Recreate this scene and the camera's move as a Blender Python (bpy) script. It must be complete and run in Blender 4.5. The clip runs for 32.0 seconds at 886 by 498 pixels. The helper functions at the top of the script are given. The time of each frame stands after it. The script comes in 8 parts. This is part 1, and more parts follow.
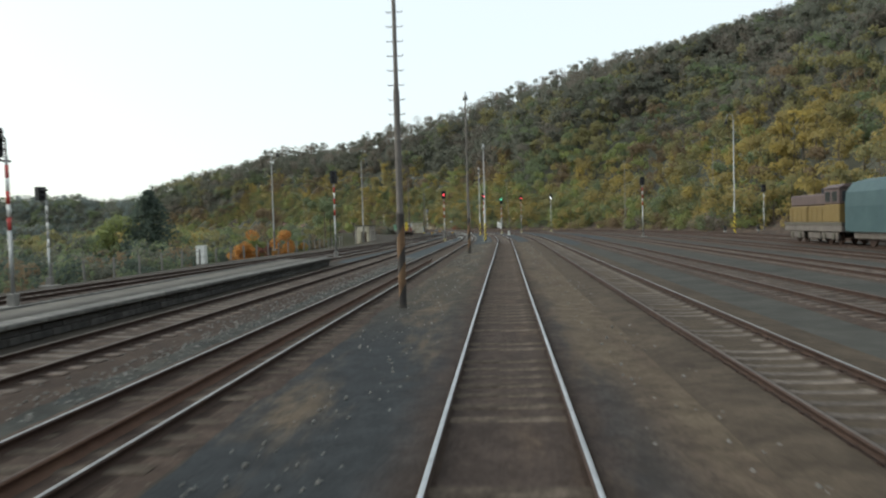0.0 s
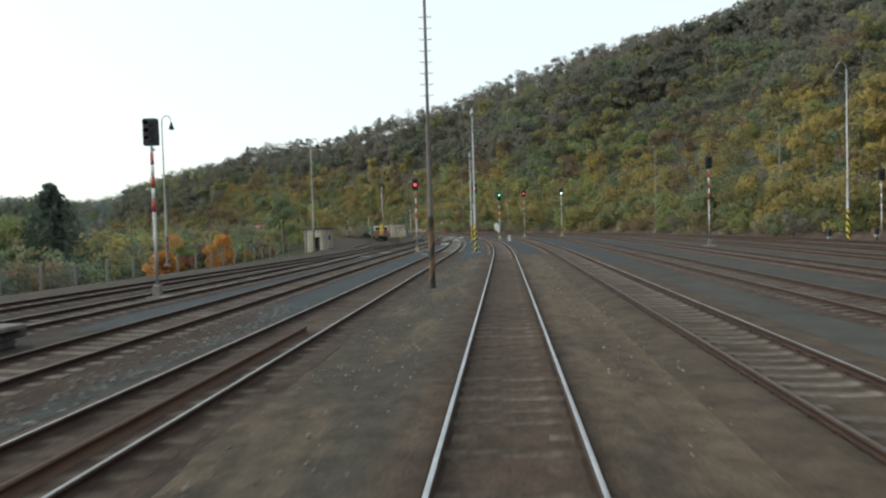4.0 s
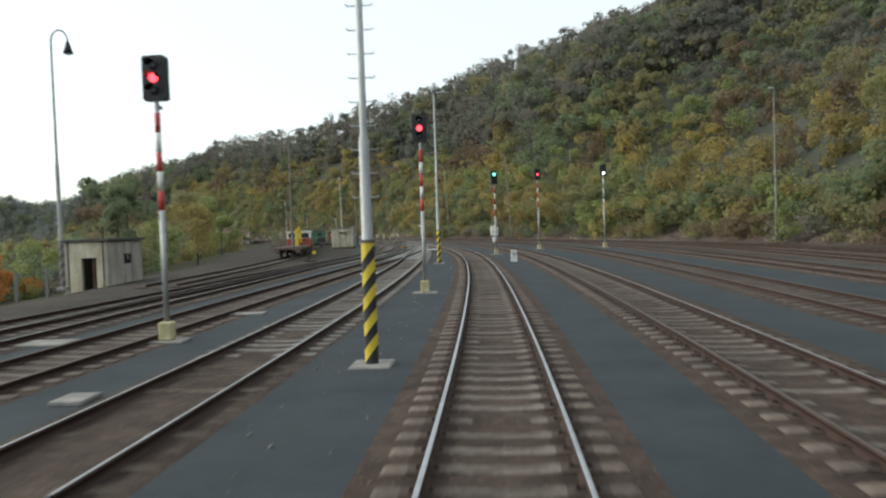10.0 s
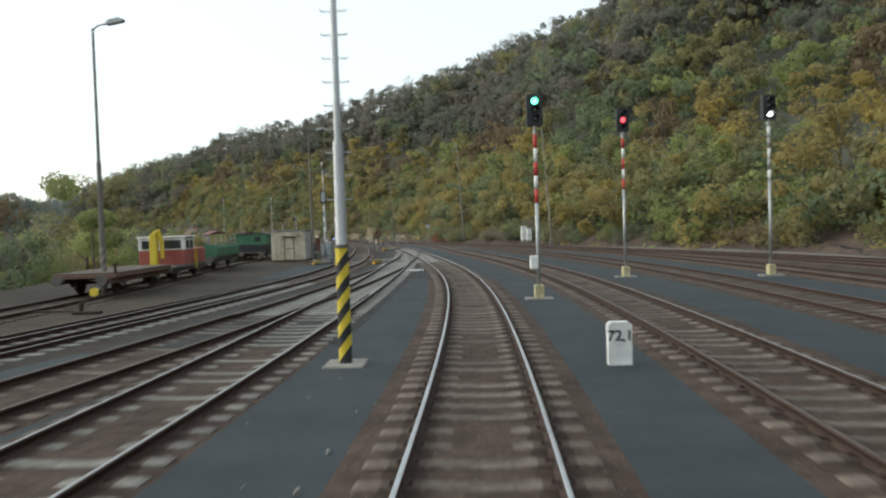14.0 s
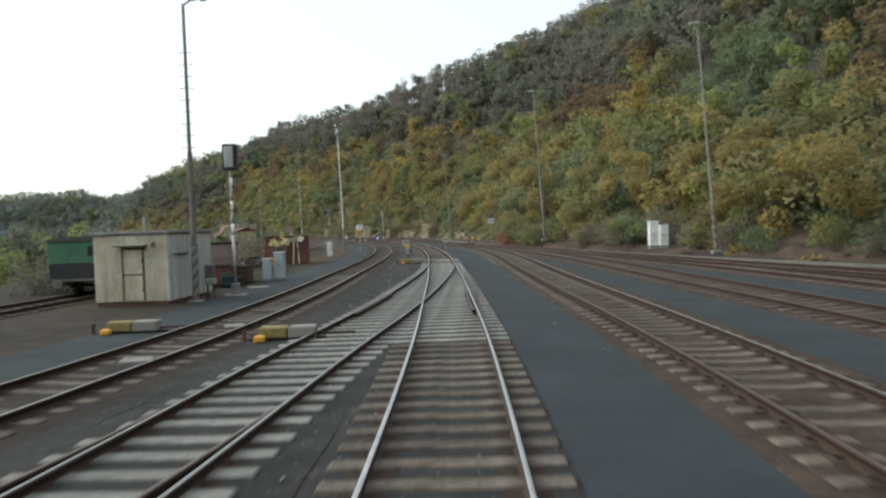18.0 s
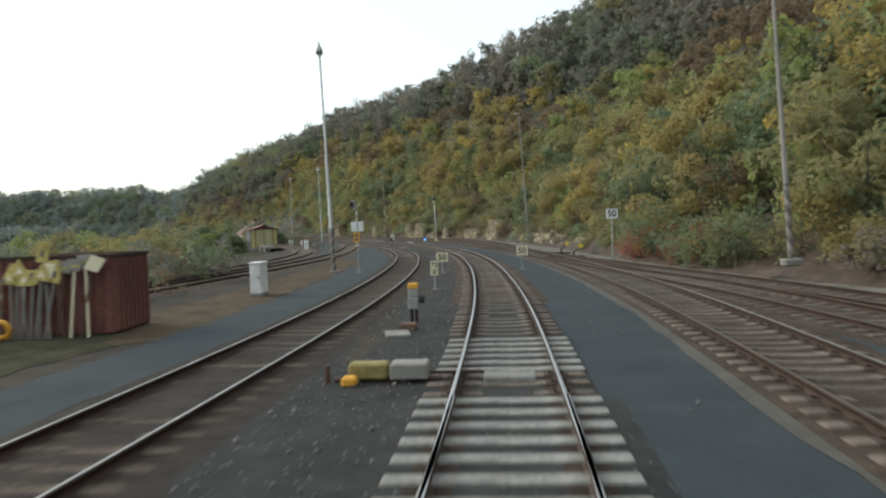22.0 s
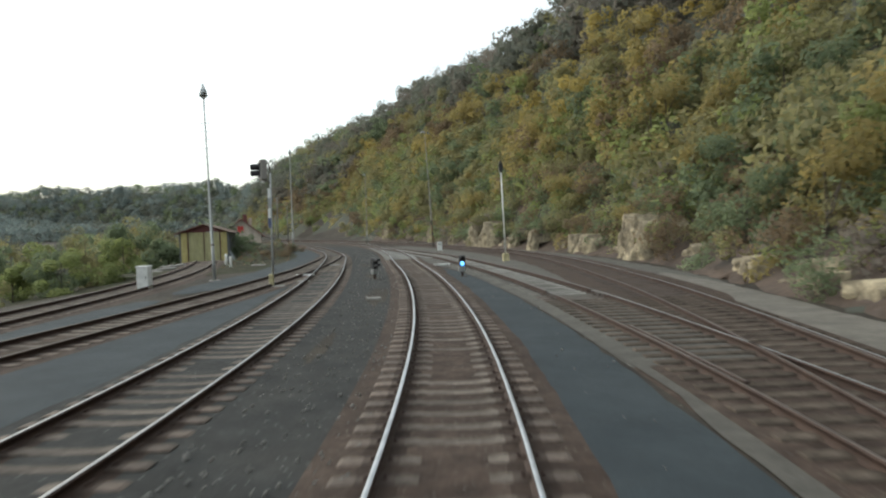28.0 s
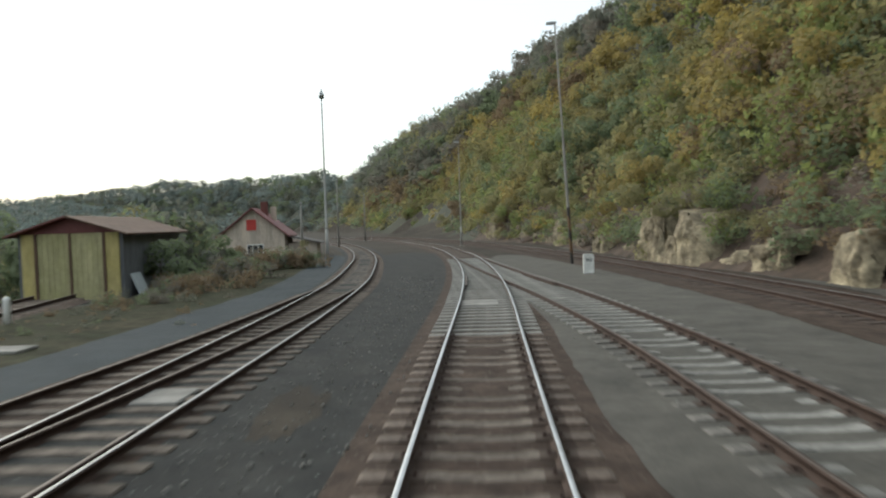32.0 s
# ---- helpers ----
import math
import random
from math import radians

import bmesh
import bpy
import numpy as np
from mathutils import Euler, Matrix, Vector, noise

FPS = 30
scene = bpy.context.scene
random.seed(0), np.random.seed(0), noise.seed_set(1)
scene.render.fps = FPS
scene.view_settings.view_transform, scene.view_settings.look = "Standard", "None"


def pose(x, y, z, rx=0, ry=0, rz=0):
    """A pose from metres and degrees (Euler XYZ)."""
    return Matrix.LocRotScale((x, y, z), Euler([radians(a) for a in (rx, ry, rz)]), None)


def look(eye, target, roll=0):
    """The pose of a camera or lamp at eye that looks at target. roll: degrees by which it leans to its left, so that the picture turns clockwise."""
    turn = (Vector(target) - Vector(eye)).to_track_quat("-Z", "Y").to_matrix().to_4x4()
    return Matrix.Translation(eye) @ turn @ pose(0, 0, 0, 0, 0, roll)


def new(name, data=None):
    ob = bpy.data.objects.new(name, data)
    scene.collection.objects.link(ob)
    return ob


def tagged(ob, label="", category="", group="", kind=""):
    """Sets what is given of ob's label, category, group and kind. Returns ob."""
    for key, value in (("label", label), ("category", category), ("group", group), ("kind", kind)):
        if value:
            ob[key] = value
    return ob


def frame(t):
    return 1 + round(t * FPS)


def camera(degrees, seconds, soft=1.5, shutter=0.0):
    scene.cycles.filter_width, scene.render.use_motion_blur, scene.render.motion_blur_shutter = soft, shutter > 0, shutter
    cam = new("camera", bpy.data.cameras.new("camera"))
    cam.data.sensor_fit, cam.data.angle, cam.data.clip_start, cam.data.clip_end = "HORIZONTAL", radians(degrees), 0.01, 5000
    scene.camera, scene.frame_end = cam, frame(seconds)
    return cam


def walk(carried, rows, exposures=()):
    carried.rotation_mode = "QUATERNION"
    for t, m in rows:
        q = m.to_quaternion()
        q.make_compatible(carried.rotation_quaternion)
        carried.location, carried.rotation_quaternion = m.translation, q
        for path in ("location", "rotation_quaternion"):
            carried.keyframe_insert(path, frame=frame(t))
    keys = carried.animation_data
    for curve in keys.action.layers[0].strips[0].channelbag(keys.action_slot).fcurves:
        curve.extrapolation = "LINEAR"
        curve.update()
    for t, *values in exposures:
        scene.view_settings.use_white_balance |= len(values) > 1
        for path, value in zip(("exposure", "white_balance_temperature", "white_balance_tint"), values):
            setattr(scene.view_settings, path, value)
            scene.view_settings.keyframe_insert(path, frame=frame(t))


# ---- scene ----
cam = camera(62.19, 32.0, soft=2.2, shutter=0.5)
# seconds, place in metres, yaw, pitch and roll in degrees
EXPOSURES = [(0.0, 0.07, 6400, 5), (10.0, 0.16, 6400, 5), (24.0, 0.2, 6400, 5), (29.0, 0.24, 6400, 5), (32.0, 0.14, 6400, 5)]
ROWS = [
    (0.0, 0.000, -0.000, 2.452, 4.62, -2.06, 1.69),
    (0.5, -0.020, 3.626, 2.449, 4.57, -2.04, 1.75),
    (1.0, -0.037, 7.260, 2.453, 4.57, -1.96, 1.76),
    (1.5, -0.041, 10.902, 2.455, 4.57, -1.97, 1.68),
    (2.0, -0.030, 14.553, 2.449, 4.55, -1.96, 1.63),
    (2.5, -0.009, 18.220, 2.450, 4.53, -1.94, 1.73),
    (3.0, 0.000, 21.901, 2.449, 4.52, -1.98, 1.71),
    (3.5, 0.002, 25.598, 2.450, 4.49, -1.97, 1.67),
    (5.5, 0.150, 41.115, 2.448, 4.55, -1.89, 2.18),
    (6.0, 0.143, 45.112, 2.448, 4.54, -1.90, 2.33),
    (6.5, 0.120, 49.130, 2.453, 4.51, -1.85, 2.37),
    (7.0, 0.149, 53.171, 2.450, 4.51, -1.81, 2.33),
    (7.5, 0.165, 57.239, 2.449, 4.52, -1.81, 2.13),
    (8.0, 0.179, 61.336, 2.449, 4.49, -1.76, 2.00),
    (8.5, 0.195, 65.468, 2.448, 4.47, -1.76, 2.04),
    (9.0, 0.213, 69.631, 2.448, 4.48, -1.82, 1.96),
    (9.5, 0.232, 73.818, 2.446, 4.46, -1.86, 1.93),
    (10.0, 0.235, 78.016, 2.450, 4.46, -1.81, 1.97),
    (10.5, 0.215, 82.223, 2.453, 4.48, -1.75, 2.05),
    (11.0, 0.230, 86.467, 2.451, 4.51, -1.70, 2.04),
    (11.5, 0.185, 90.741, 2.450, 4.63, -1.77, 1.93),
    (12.0, 0.097, 95.044, 2.449, 4.81, -1.79, 1.77),
    (12.5, 0.007, 99.383, 2.449, 5.24, -1.88, 1.58),
    (13.0, -0.092, 103.750, 2.447, 5.72, -1.84, 1.64),
    (13.5, -0.244, 108.140, 2.447, 6.17, -1.72, 1.78),
    (14.0, -0.429, 112.550, 2.449, 6.65, -1.73, 1.83),
    (14.5, -0.641, 116.973, 2.460, 7.09, -1.71, 1.85),
    (16.5, -1.859, 134.690, 2.450, 9.65, -1.76, 1.65),
    (17.0, -2.348, 139.139, 2.450, 10.68, -1.82, 1.88),
    (17.5, -2.936, 143.584, 2.450, 11.80, -1.83, 1.90),
    (18.0, -3.639, 148.017, 2.451, 12.84, -1.91, 2.01),
    (18.5, -4.443, 152.440, 2.452, 13.89, -1.89, 1.99),
    (19.0, -5.321, 156.852, 2.449, 14.92, -1.88, 1.99),
    (19.5, -6.274, 161.245, 2.453, 15.98, -1.85, 2.01),
    (20.0, -7.303, 165.606, 2.451, 17.05, -1.90, 2.00),
    (20.5, -8.408, 169.945, 2.450, 17.88, -1.94, 1.93),
    (21.0, -9.508, 174.292, 2.451, 18.39, -1.93, 2.02),
    (21.5, -10.579, 178.658, 2.450, 18.54, -1.93, 2.04),
    (22.0, -11.645, 183.036, 2.451, 18.53, -1.98, 2.02),
    (22.5, -12.707, 187.436, 2.450, 18.51, -1.95, 2.01),
    (23.0, -13.782, 191.844, 2.448, 18.52, -1.92, 1.89),
    (23.5, -14.890, 196.252, 2.449, 18.52, -1.90, 1.84),
    (24.0, -15.996, 200.675, 2.452, 18.50, -1.91, 2.05),
    (24.5, -17.157, 205.080, 2.446, 18.78, -1.89, 2.23),
    (26.5, -22.655, 223.102, 2.450, 22.76, -1.78, 1.79),
    (27.0, -24.223, 227.629, 2.450, 24.06, -1.78, 1.73),
    (27.5, -25.897, 232.127, 2.451, 25.38, -1.86, 1.83),
    (28.0, -27.697, 236.575, 2.452, 26.72, -1.87, 1.87),
    (28.5, -29.636, 240.958, 2.450, 28.01, -1.89, 1.88),
    (29.0, -31.704, 245.274, 2.455, 29.25, -1.92, 1.99),
    (29.5, -33.893, 249.529, 2.454, 30.45, -1.97, 2.09),
    (30.0, -36.204, 253.732, 2.444, 31.55, -2.03, 2.17),
    (30.5, -38.621, 257.911, 2.448, 32.68, -2.10, 2.25),
    (31.0, -41.101, 262.068, 2.449, 33.91, -2.12, 2.22),
    (31.5, -43.653, 266.179, 2.445, 35.05, -2.11, 2.15),
    (32.0, -46.258, 270.256, 2.448, 35.98, -2.09, 1.92),
]
walk(cam, [(t, pose(x, y, z, 90 + pitch, roll, yaw)) for t, x, y, z, yaw, pitch, roll in ROWS], exposures=EXPOSURES)

# ---- light ----
SUN_AZIMUTH, SUN_HEIGHT = -86.0, 30.0     # degrees: clockwise from +y, above the horizon
world = bpy.data.worlds.new("world")
scene.world = world
world.use_nodes = True
wn = world.node_tree.nodes
sky = wn.new("ShaderNodeTexSky")
sky.sky_type = "NISHITA"
sky.sun_disc = False
sky.sun_elevation, sky.sun_rotation = radians(SUN_HEIGHT), radians(SUN_AZIMUTH)
sky.air_density, sky.dust_density, sky.ozone_density = 1.0, 2.5, 1.0
wn["Background"].inputs["Strength"].default_value = 0.06
world.node_tree.links.new(sky.outputs["Color"], wn["Background"].inputs["Color"])
veil, both = wn.new("ShaderNodeBackground"), wn.new("ShaderNodeAddShader")    # thin even cloud over the whole sky
veil.inputs["Strength"].default_value = 0.78
veil.inputs["Color"].default_value = (0.95, 1.0, 1.0, 1)
world.node_tree.links.new(wn["Background"].outputs["Background"], both.inputs[0])
world.node_tree.links.new(veil.outputs["Background"], both.inputs[1])
world.node_tree.links.new(both.outputs["Shader"], wn["World Output"].inputs["Surface"])
sun_data = bpy.data.lights.new("sun", "SUN")
sun_data.energy, sun_data.angle, sun_data.color = 1.5, radians(50), (1.0, 0.95, 0.86)
sun = new("sun", sun_data)
sun.matrix_world = look((0, 0, 100), (-math.sin(radians(SUN_AZIMUTH)) * 100, -math.cos(radians(SUN_AZIMUTH)) * 100, 100 - 100 * math.tan(radians(SUN_HEIGHT))))


# ---- materials ----
def material(name, colour, colour2=None, scale=3.0, rough=0.85, metal=0.0, bump=0.3, fine=None, island=0.0, obrand=0.0, spots=None, emit=None, blotch=None, sheen=0.5, grain=0.45, streak=1.0):
    """A procedural surface: two tones by coarse noise, a finer grain, relief, and small changes from piece to piece."""
    m = bpy.data.materials.new(name)
    m.use_nodes = True
    nt = m.node_tree
    n, l = nt.nodes, nt.links
    b = n["Principled BSDF"]
    b.inputs["Roughness"].default_value, b.inputs["Metallic"].default_value = rough, metal
    b.inputs["Specular IOR Level"].default_value = sheen
    if emit:
        b.inputs["Base Color"].default_value = (*colour, 1)
        b.inputs["Emission Color"].default_value, b.inputs["Emission Strength"].default_value = (*colour, 1), emit
        return m
    co = n.new("ShaderNodeTexCoord")
    big = n.new("ShaderNodeTexNoise")
    big.inputs["Scale"].default_value, big.inputs["Detail"].default_value, big.inputs["Roughness"].default_value = scale, 6, 0.65
    l.new(co.outputs["Object"], big.inputs["Vector"])
    ramp = n.new("ShaderNodeValToRGB")
    ramp.color_ramp.elements[0].position, ramp.color_ramp.elements[1].position = 0.35, 0.68
    ramp.color_ramp.elements[0].color = (*colour, 1)
    ramp.color_ramp.elements[1].color = (*(colour2 or [c * 1.35 for c in colour]), 1)
    l.new(big.outputs["Fac"], ramp.inputs["Fac"])
    small = n.new("ShaderNodeTexNoise")
    small.inputs["Scale"].default_value, small.inputs["Detail"].default_value = fine or scale * 14, 4
    l.new(co.outputs["Object"], small.inputs["Vector"])
    hsv = n.new("ShaderNodeHueSaturation")
    l.new(ramp.outputs["Color"], hsv.inputs["Color"])
    value = n.new("ShaderNodeMapRange")
    value.inputs["To Min"].default_value, value.inputs["To Max"].default_value = 1 - grain, 1 + grain
    l.new(small.outputs["Fac"], value.inputs["Value"])
    last = value.outputs["Result"]
    if blotch:
        hang = n.new("ShaderNodeMapping")
        hang.inputs["Scale"].default_value = (1, 1, streak)
        mid, rng, mul = n.new("ShaderNodeTexNoise"), n.new("ShaderNodeMapRange"), n.new("ShaderNodeMath")
        mid.inputs["Scale"].default_value, mid.inputs["Detail"].default_value, mid.inputs["Roughness"].default_value = blotch[0], 8, 0.72
        rng.inputs["From Min"].default_value, rng.inputs["From Max"].default_value = 0.3, 0.7
        rng.inputs["To Min"].default_value, rng.inputs["To Max"].default_value = 1 - blotch[1], 1 + blotch[1]
        mul.operation = "MULTIPLY"
        l.new(co.outputs["Object"], hang.inputs["Vector"]), l.new(hang.outputs["Vector"], mid.inputs["Vector"]), l.new(mid.outputs["Fac"], rng.inputs["Value"])
        l.new(last, mul.inputs[0]), l.new(rng.outputs["Result"], mul.inputs[1])
        last = mul.outputs["Value"]
    for amount, node, out in ((island, "ShaderNodeNewGeometry", "Random Per Island"), (obrand, "ShaderNodeObjectInfo", "Random")):
        if amount:
            src, rng, mul = n.new(node), n.new("ShaderNodeMapRange"), n.new("ShaderNodeMath")
            rng.inputs["To Min"].default_value, rng.inputs["To Max"].default_value = 1 - amount, 1 + amount
            mul.operation = "MULTIPLY"
            l.new(src.outputs[out], rng.inputs["Value"])
            l.new(last, mul.inputs[0]), l.new(rng.outputs["Result"], mul.inputs[1])
            last = mul.outputs["Value"]
    l.new(last, hsv.inputs["Value"])
    colour_out = hsv.outputs["Color"]
    if spots:
        vo, sr, mix = n.new("ShaderNodeTexVoronoi"), n.new("ShaderNodeValToRGB"), n.new("ShaderNodeMix")
        mix.data_type = "RGBA"
        vo.inputs["Scale"].default_value = spots[1]
        sr.color_ramp.elements[0].position, sr.color_ramp.elements[1].position = spots[2], spots[2] + 0.04
        sr.color_ramp.elements[0].color, sr.color_ramp.elements[1].color = (1, 1, 1, 1), (0, 0, 0, 1)
        l.new(co.outputs["Object"], vo.inputs["Vector"]), l.new(vo.outputs["Distance"], sr.inputs["Fac"])
        l.new(sr.outputs["Color"], mix.inputs["Factor"]), l.new(colour_out, mix.inputs["A"])
        mix.inputs["B"].default_value = (*spots[0], 1)
        colour_out = mix.outputs["Result"]
    l.new(colour_out, b.inputs["Base Color"])
    if bump:
        bp = n.new("ShaderNodeBump")
        bp.inputs["Strength"].default_value, bp.inputs["Distance"].default_value = bump, 0.03
        l.new(small.outputs["Fac"], bp.inputs["Height"]), l.new(bp.outputs["Normal"], b.inputs["Normal"])
    return m


def dusty_yard():
    """Dark chippings under ragged drifts of tan dust, rust-brown beside the rails of the main track."""
    m = bpy.data.materials.new("dusty_yard_gravel")
    m.use_nodes = True
    n, l = m.node_tree.nodes, m.node_tree.links
    b = n["Principled BSDF"]
    b.inputs["Roughness"].default_value, b.inputs["Specular IOR Level"].default_value = 0.95, 0.15
    co, axes = n.new("ShaderNodeTexCoord"), n.new("ShaderNodeSeparateXYZ")
    l.new(co.outputs["Object"], axes.inputs["Vector"])

    def cloud(scale, stretch, detail=6, rough=0.65):
        mp, no = n.new("ShaderNodeMapping"), n.new("ShaderNodeTexNoise")
        mp.inputs["Scale"].default_value = (1, stretch, 1)
        no.inputs["Scale"].default_value, no.inputs["Detail"].default_value, no.inputs["Roughness"].default_value = scale, detail, rough
        l.new(co.outputs["Object"], mp.inputs["Vector"]), l.new(mp.outputs["Vector"], no.inputs["Vector"])
        return no.outputs["Fac"]

    def sums(op, a, c):
        q = n.new("ShaderNodeMath")
        q.operation = op
        for k, v in enumerate((a, c)):
            if isinstance(v, (int, float)):
                q.inputs[k].default_value = v
            else:
                l.new(v, q.inputs[k])
        return q.outputs["Value"]

    def ranged(v, a, c, lo=0.0, hi=1.0):
        q = n.new("ShaderNodeMapRange")
        q.interpolation_type = "SMOOTHSTEP"
        for k, x in zip(("From Min", "From Max", "To Min", "To Max"), (a, c, lo, hi)):
            q.inputs[k].default_value = x
        l.new(v, q.inputs["Value"])
        return q.outputs["Result"]

    def blend(f, a, c):
        q = n.new("ShaderNodeMix")
        q.data_type = "RGBA"
        l.new(f, q.inputs["Factor"])
        for key, v in (("A", a), ("B", c)):
            if isinstance(v, tuple):
                q.inputs[key].default_value = (*v, 1)
            else:
                l.new(v, q.inputs[key])
        return q.outputs["Result"]

    drift = sums("ADD", cloud(0.8, 0.22), ranged(axes.outputs["X"], -0.5, 2.2, 0.0, 0.11))
    drift = sums("ADD", drift, ranged(axes.outputs["Y"], 11, 30, 0.0, 0.05))
    ground = blend(ranged(axes.outputs["Y"], 13, 26), (0.030, 0.0335, 0.0365), (0.056, 0.049, 0.039))
    ground = blend(ranged(axes.outputs["X"], 0.8, 2.2), ground, (0.077, 0.057, 0.043))
    ground = blend(ranged(drift, 0.5, 0.7), ground, (0.102, 0.079, 0.056))
    across = sums("ADD", sums("ABSOLUTE", axes.outputs["X"], 0), sums("MULTIPLY", cloud(1.6, 0.5), 0.9))
    ground = blend(ranged(across, 1.15, 2.0, 0.75, 0.0), ground, (0.058, 0.040, 0.031))
    fine = cloud(24, 1, 5, 0.7)
    hsv = n.new("ShaderNodeHueSaturation")
    l.new(ground, hsv.inputs["Color"])
    l.new(sums("MULTIPLY", ranged(fine, 0.2, 0.8, 0.55, 1.45), ranged(cloud(2.6, 0.8), 0.3, 0.7, 0.75, 1.25)), hsv.inputs["Value"])
    l.new(hsv.outputs["Color"], b.inputs["Base Color"])
    bp = n.new("ShaderNodeBump")
    bp.inputs["Strength"].default_value, bp.inputs["Distance"].default_value = 0.6, 0.03
    l.new(fine, bp.inputs["Height"]), l.new(bp.outputs["Normal"], b.inputs["Normal"])
    return m


YARD_DUST = dusty_yard()
DUSTY_BALLAST = material("dusty_brown_ballast", (0.058, 0.045, 0.034), (0.085, 0.066, 0.048), 0.6, 0.95, fine=22, bump=0.7, blotch=(1.6, 0.4), sheen=0.15)
GREY_FIELD = material("pale_yard_gravel", (0.050, 0.0505, 0.0465), (0.074, 0.072, 0.064), 0.35, 0.95, fine=26, bump=0.4, blotch=(0.9, 0.22), sheen=0.1, grain=0.3)
GRAVEL = material("yard_gravel", (0.031, 0.026, 0.021), (0.054, 0.0445, 0.034), 0.18, 0.95, fine=26, bump=0.6, spots=((0.15, 0.145, 0.13), 5.0, 0.08), blotch=(1.1, 0.42), sheen=0.2)
DARK_GRAVEL = material("dark_grey_gravel", (0.021, 0.0225, 0.0225), (0.039, 0.0385, 0.036), 0.9, 0.95, fine=24, bump=0.7, spots=((0.16, 0.16, 0.155), 6.0, 0.09), blotch=(1.6, 0.45), sheen=0.25)
CHIPS = material("grey_chippings", (0.025, 0.0335, 0.039), (0.038, 0.047, 0.0525), 0.5, 0.95, fine=38, bump=0.4, blotch=(0.7, 0.16), sheen=0.3)
BALLAST = material("brown_ballast", (0.043, 0.029, 0.0225), (0.072, 0.052, 0.041), 0.7, 0.95, fine=22, bump=0.8, spots=((0.13, 0.115, 0.10), 9.0, 0.12), blotch=(2.2, 0.5), sheen=0.2)
PALE_GRAVEL = material("pale_grey_gravel", (0.056, 0.051, 0.043), (0.086, 0.079, 0.067), 0.7, 0.95, fine=22, bump=0.5, blotch=(1.3, 0.35))
SAND = material("pale_sand", (0.104, 0.094, 0.079), (0.152, 0.137, 0.116), 0.6, 0.95, fine=20, bump=0.4, blotch=(1.3, 0.35))
DRY_EARTH = material("tan_dry_earth", (0.062, 0.046, 0.03), (0.092, 0.07, 0.048), 0.8, 0.95, fine=14, bump=0.5, blotch=(0.9, 0.4), sheen=0.1)
EARTH = material("brown_earth", (0.045, 0.0365, 0.0275), (0.072, 0.058, 0.043), 0.8, 0.95, fine=14, bump=0.5, blotch=(1.2, 0.4))
GRASS = material("rough_grass", (0.033, 0.038, 0.023), (0.060, 0.053, 0.036), 0.5, 0.95, fine=16, bump=0.6, blotch=(1.5, 0.5), sheen=0.05)
FOREST_FLOOR = material("forest_floor", (0.048, 0.054, 0.041), (0.066, 0.066, 0.049), 0.05, 1.0, fine=1.5, bump=0.4)
SLEEPER = material("concrete_sleeper", (0.115, 0.107, 0.094), (0.18, 0.17, 0.153), 1.5, 0.9, fine=18, obrand=0.18, blotch=(3.0, 0.4), sheen=0.3)
SLEEPER_OLD = material("stained_sleeper", (0.084, 0.068, 0.056), (0.125, 0.105, 0.088), 1.5, 0.9, fine=18, obrand=0.22, island=0.2, blotch=(3.0, 0.45), sheen=0.25)
SLEEPER_PALE = material("pale_turnout_sleeper", (0.15, 0.145, 0.132), (0.22, 0.212, 0.193), 1.5, 0.9, fine=18, obrand=0.15, island=0.15, blotch=(3.0, 0.3))
RUST = material("rusty_steel", (0.034, 0.018, 0.0125), (0.058, 0.033, 0.023), 2.0, 0.8, metal=0.2, fine=30)
RUST_BRIGHT = material("orange_rust", (0.0715, 0.033, 0.01925), (0.1045, 0.055, 0.033), 2.0, 0.85, fine=30)
RUST_STAIN = material("rust_stained_concrete", (0.040, 0.026, 0.019), (0.066, 0.045, 0.034), 2.0, 0.9, fine=18, obrand=0.15, blotch=(3.0, 0.35))
SLEEPER_END = material("grey_sleeper_end", (0.088, 0.08, 0.07), (0.145, 0.134, 0.12), 1.5, 0.9, fine=18, obrand=0.3, blotch=(3.0, 0.45))
BROWN_END = material("brown_sleeper_end", (0.08, 0.059, 0.046), (0.125, 0.096, 0.077), 2.0, 0.9, fine=18, obrand=0.25, blotch=(3.0, 0.4))
SOOTY_BALLAST = material("sooty_brown_ballast", (0.027, 0.022, 0.019), (0.046, 0.037, 0.031), 0.9, 0.95, fine=22, bump=0.8, blotch=(2.0, 0.4), sheen=0.2)
DUSTY_SLEEPER = material("dust_covered_sleeper", (0.062, 0.049, 0.039), (0.098, 0.079, 0.063), 1.8, 0.95, fine=20, obrand=0.2, blotch=(3.5, 0.5), sheen=0.1)
RUST_BALLAST = material("rust_dusted_ballast", (0.030, 0.0195, 0.0145), (0.052, 0.036, 0.027), 0.9, 0.95, fine=22, bump=0.8, blotch=(2.4, 0.45), sheen=0.2)
RAIL_TOP = material("polished_rail", (0.4, 0.41, 0.42), (0.52, 0.53, 0.54), 0.6, 0.45, metal=1.0, bump=0.02)
RAIL_WORN_GLINT = material("worn_glint_rail_top", (0.2, 0.2, 0.2), (0.3, 0.3, 0.3), 0.6, 0.5, metal=0.8, bump=0.02)
RAIL_DULL = material("dull_rail_top", (0.075, 0.055, 0.045), (0.12, 0.095, 0.08), 0.8, 0.6, metal=0.4, bump=0.05)
CONCRETE = material("weathered_concrete", (0.17, 0.162, 0.148), (0.25, 0.238, 0.22), 1.2, 0.9, fine=25, blotch=(1.8, 0.22), grain=0.28)
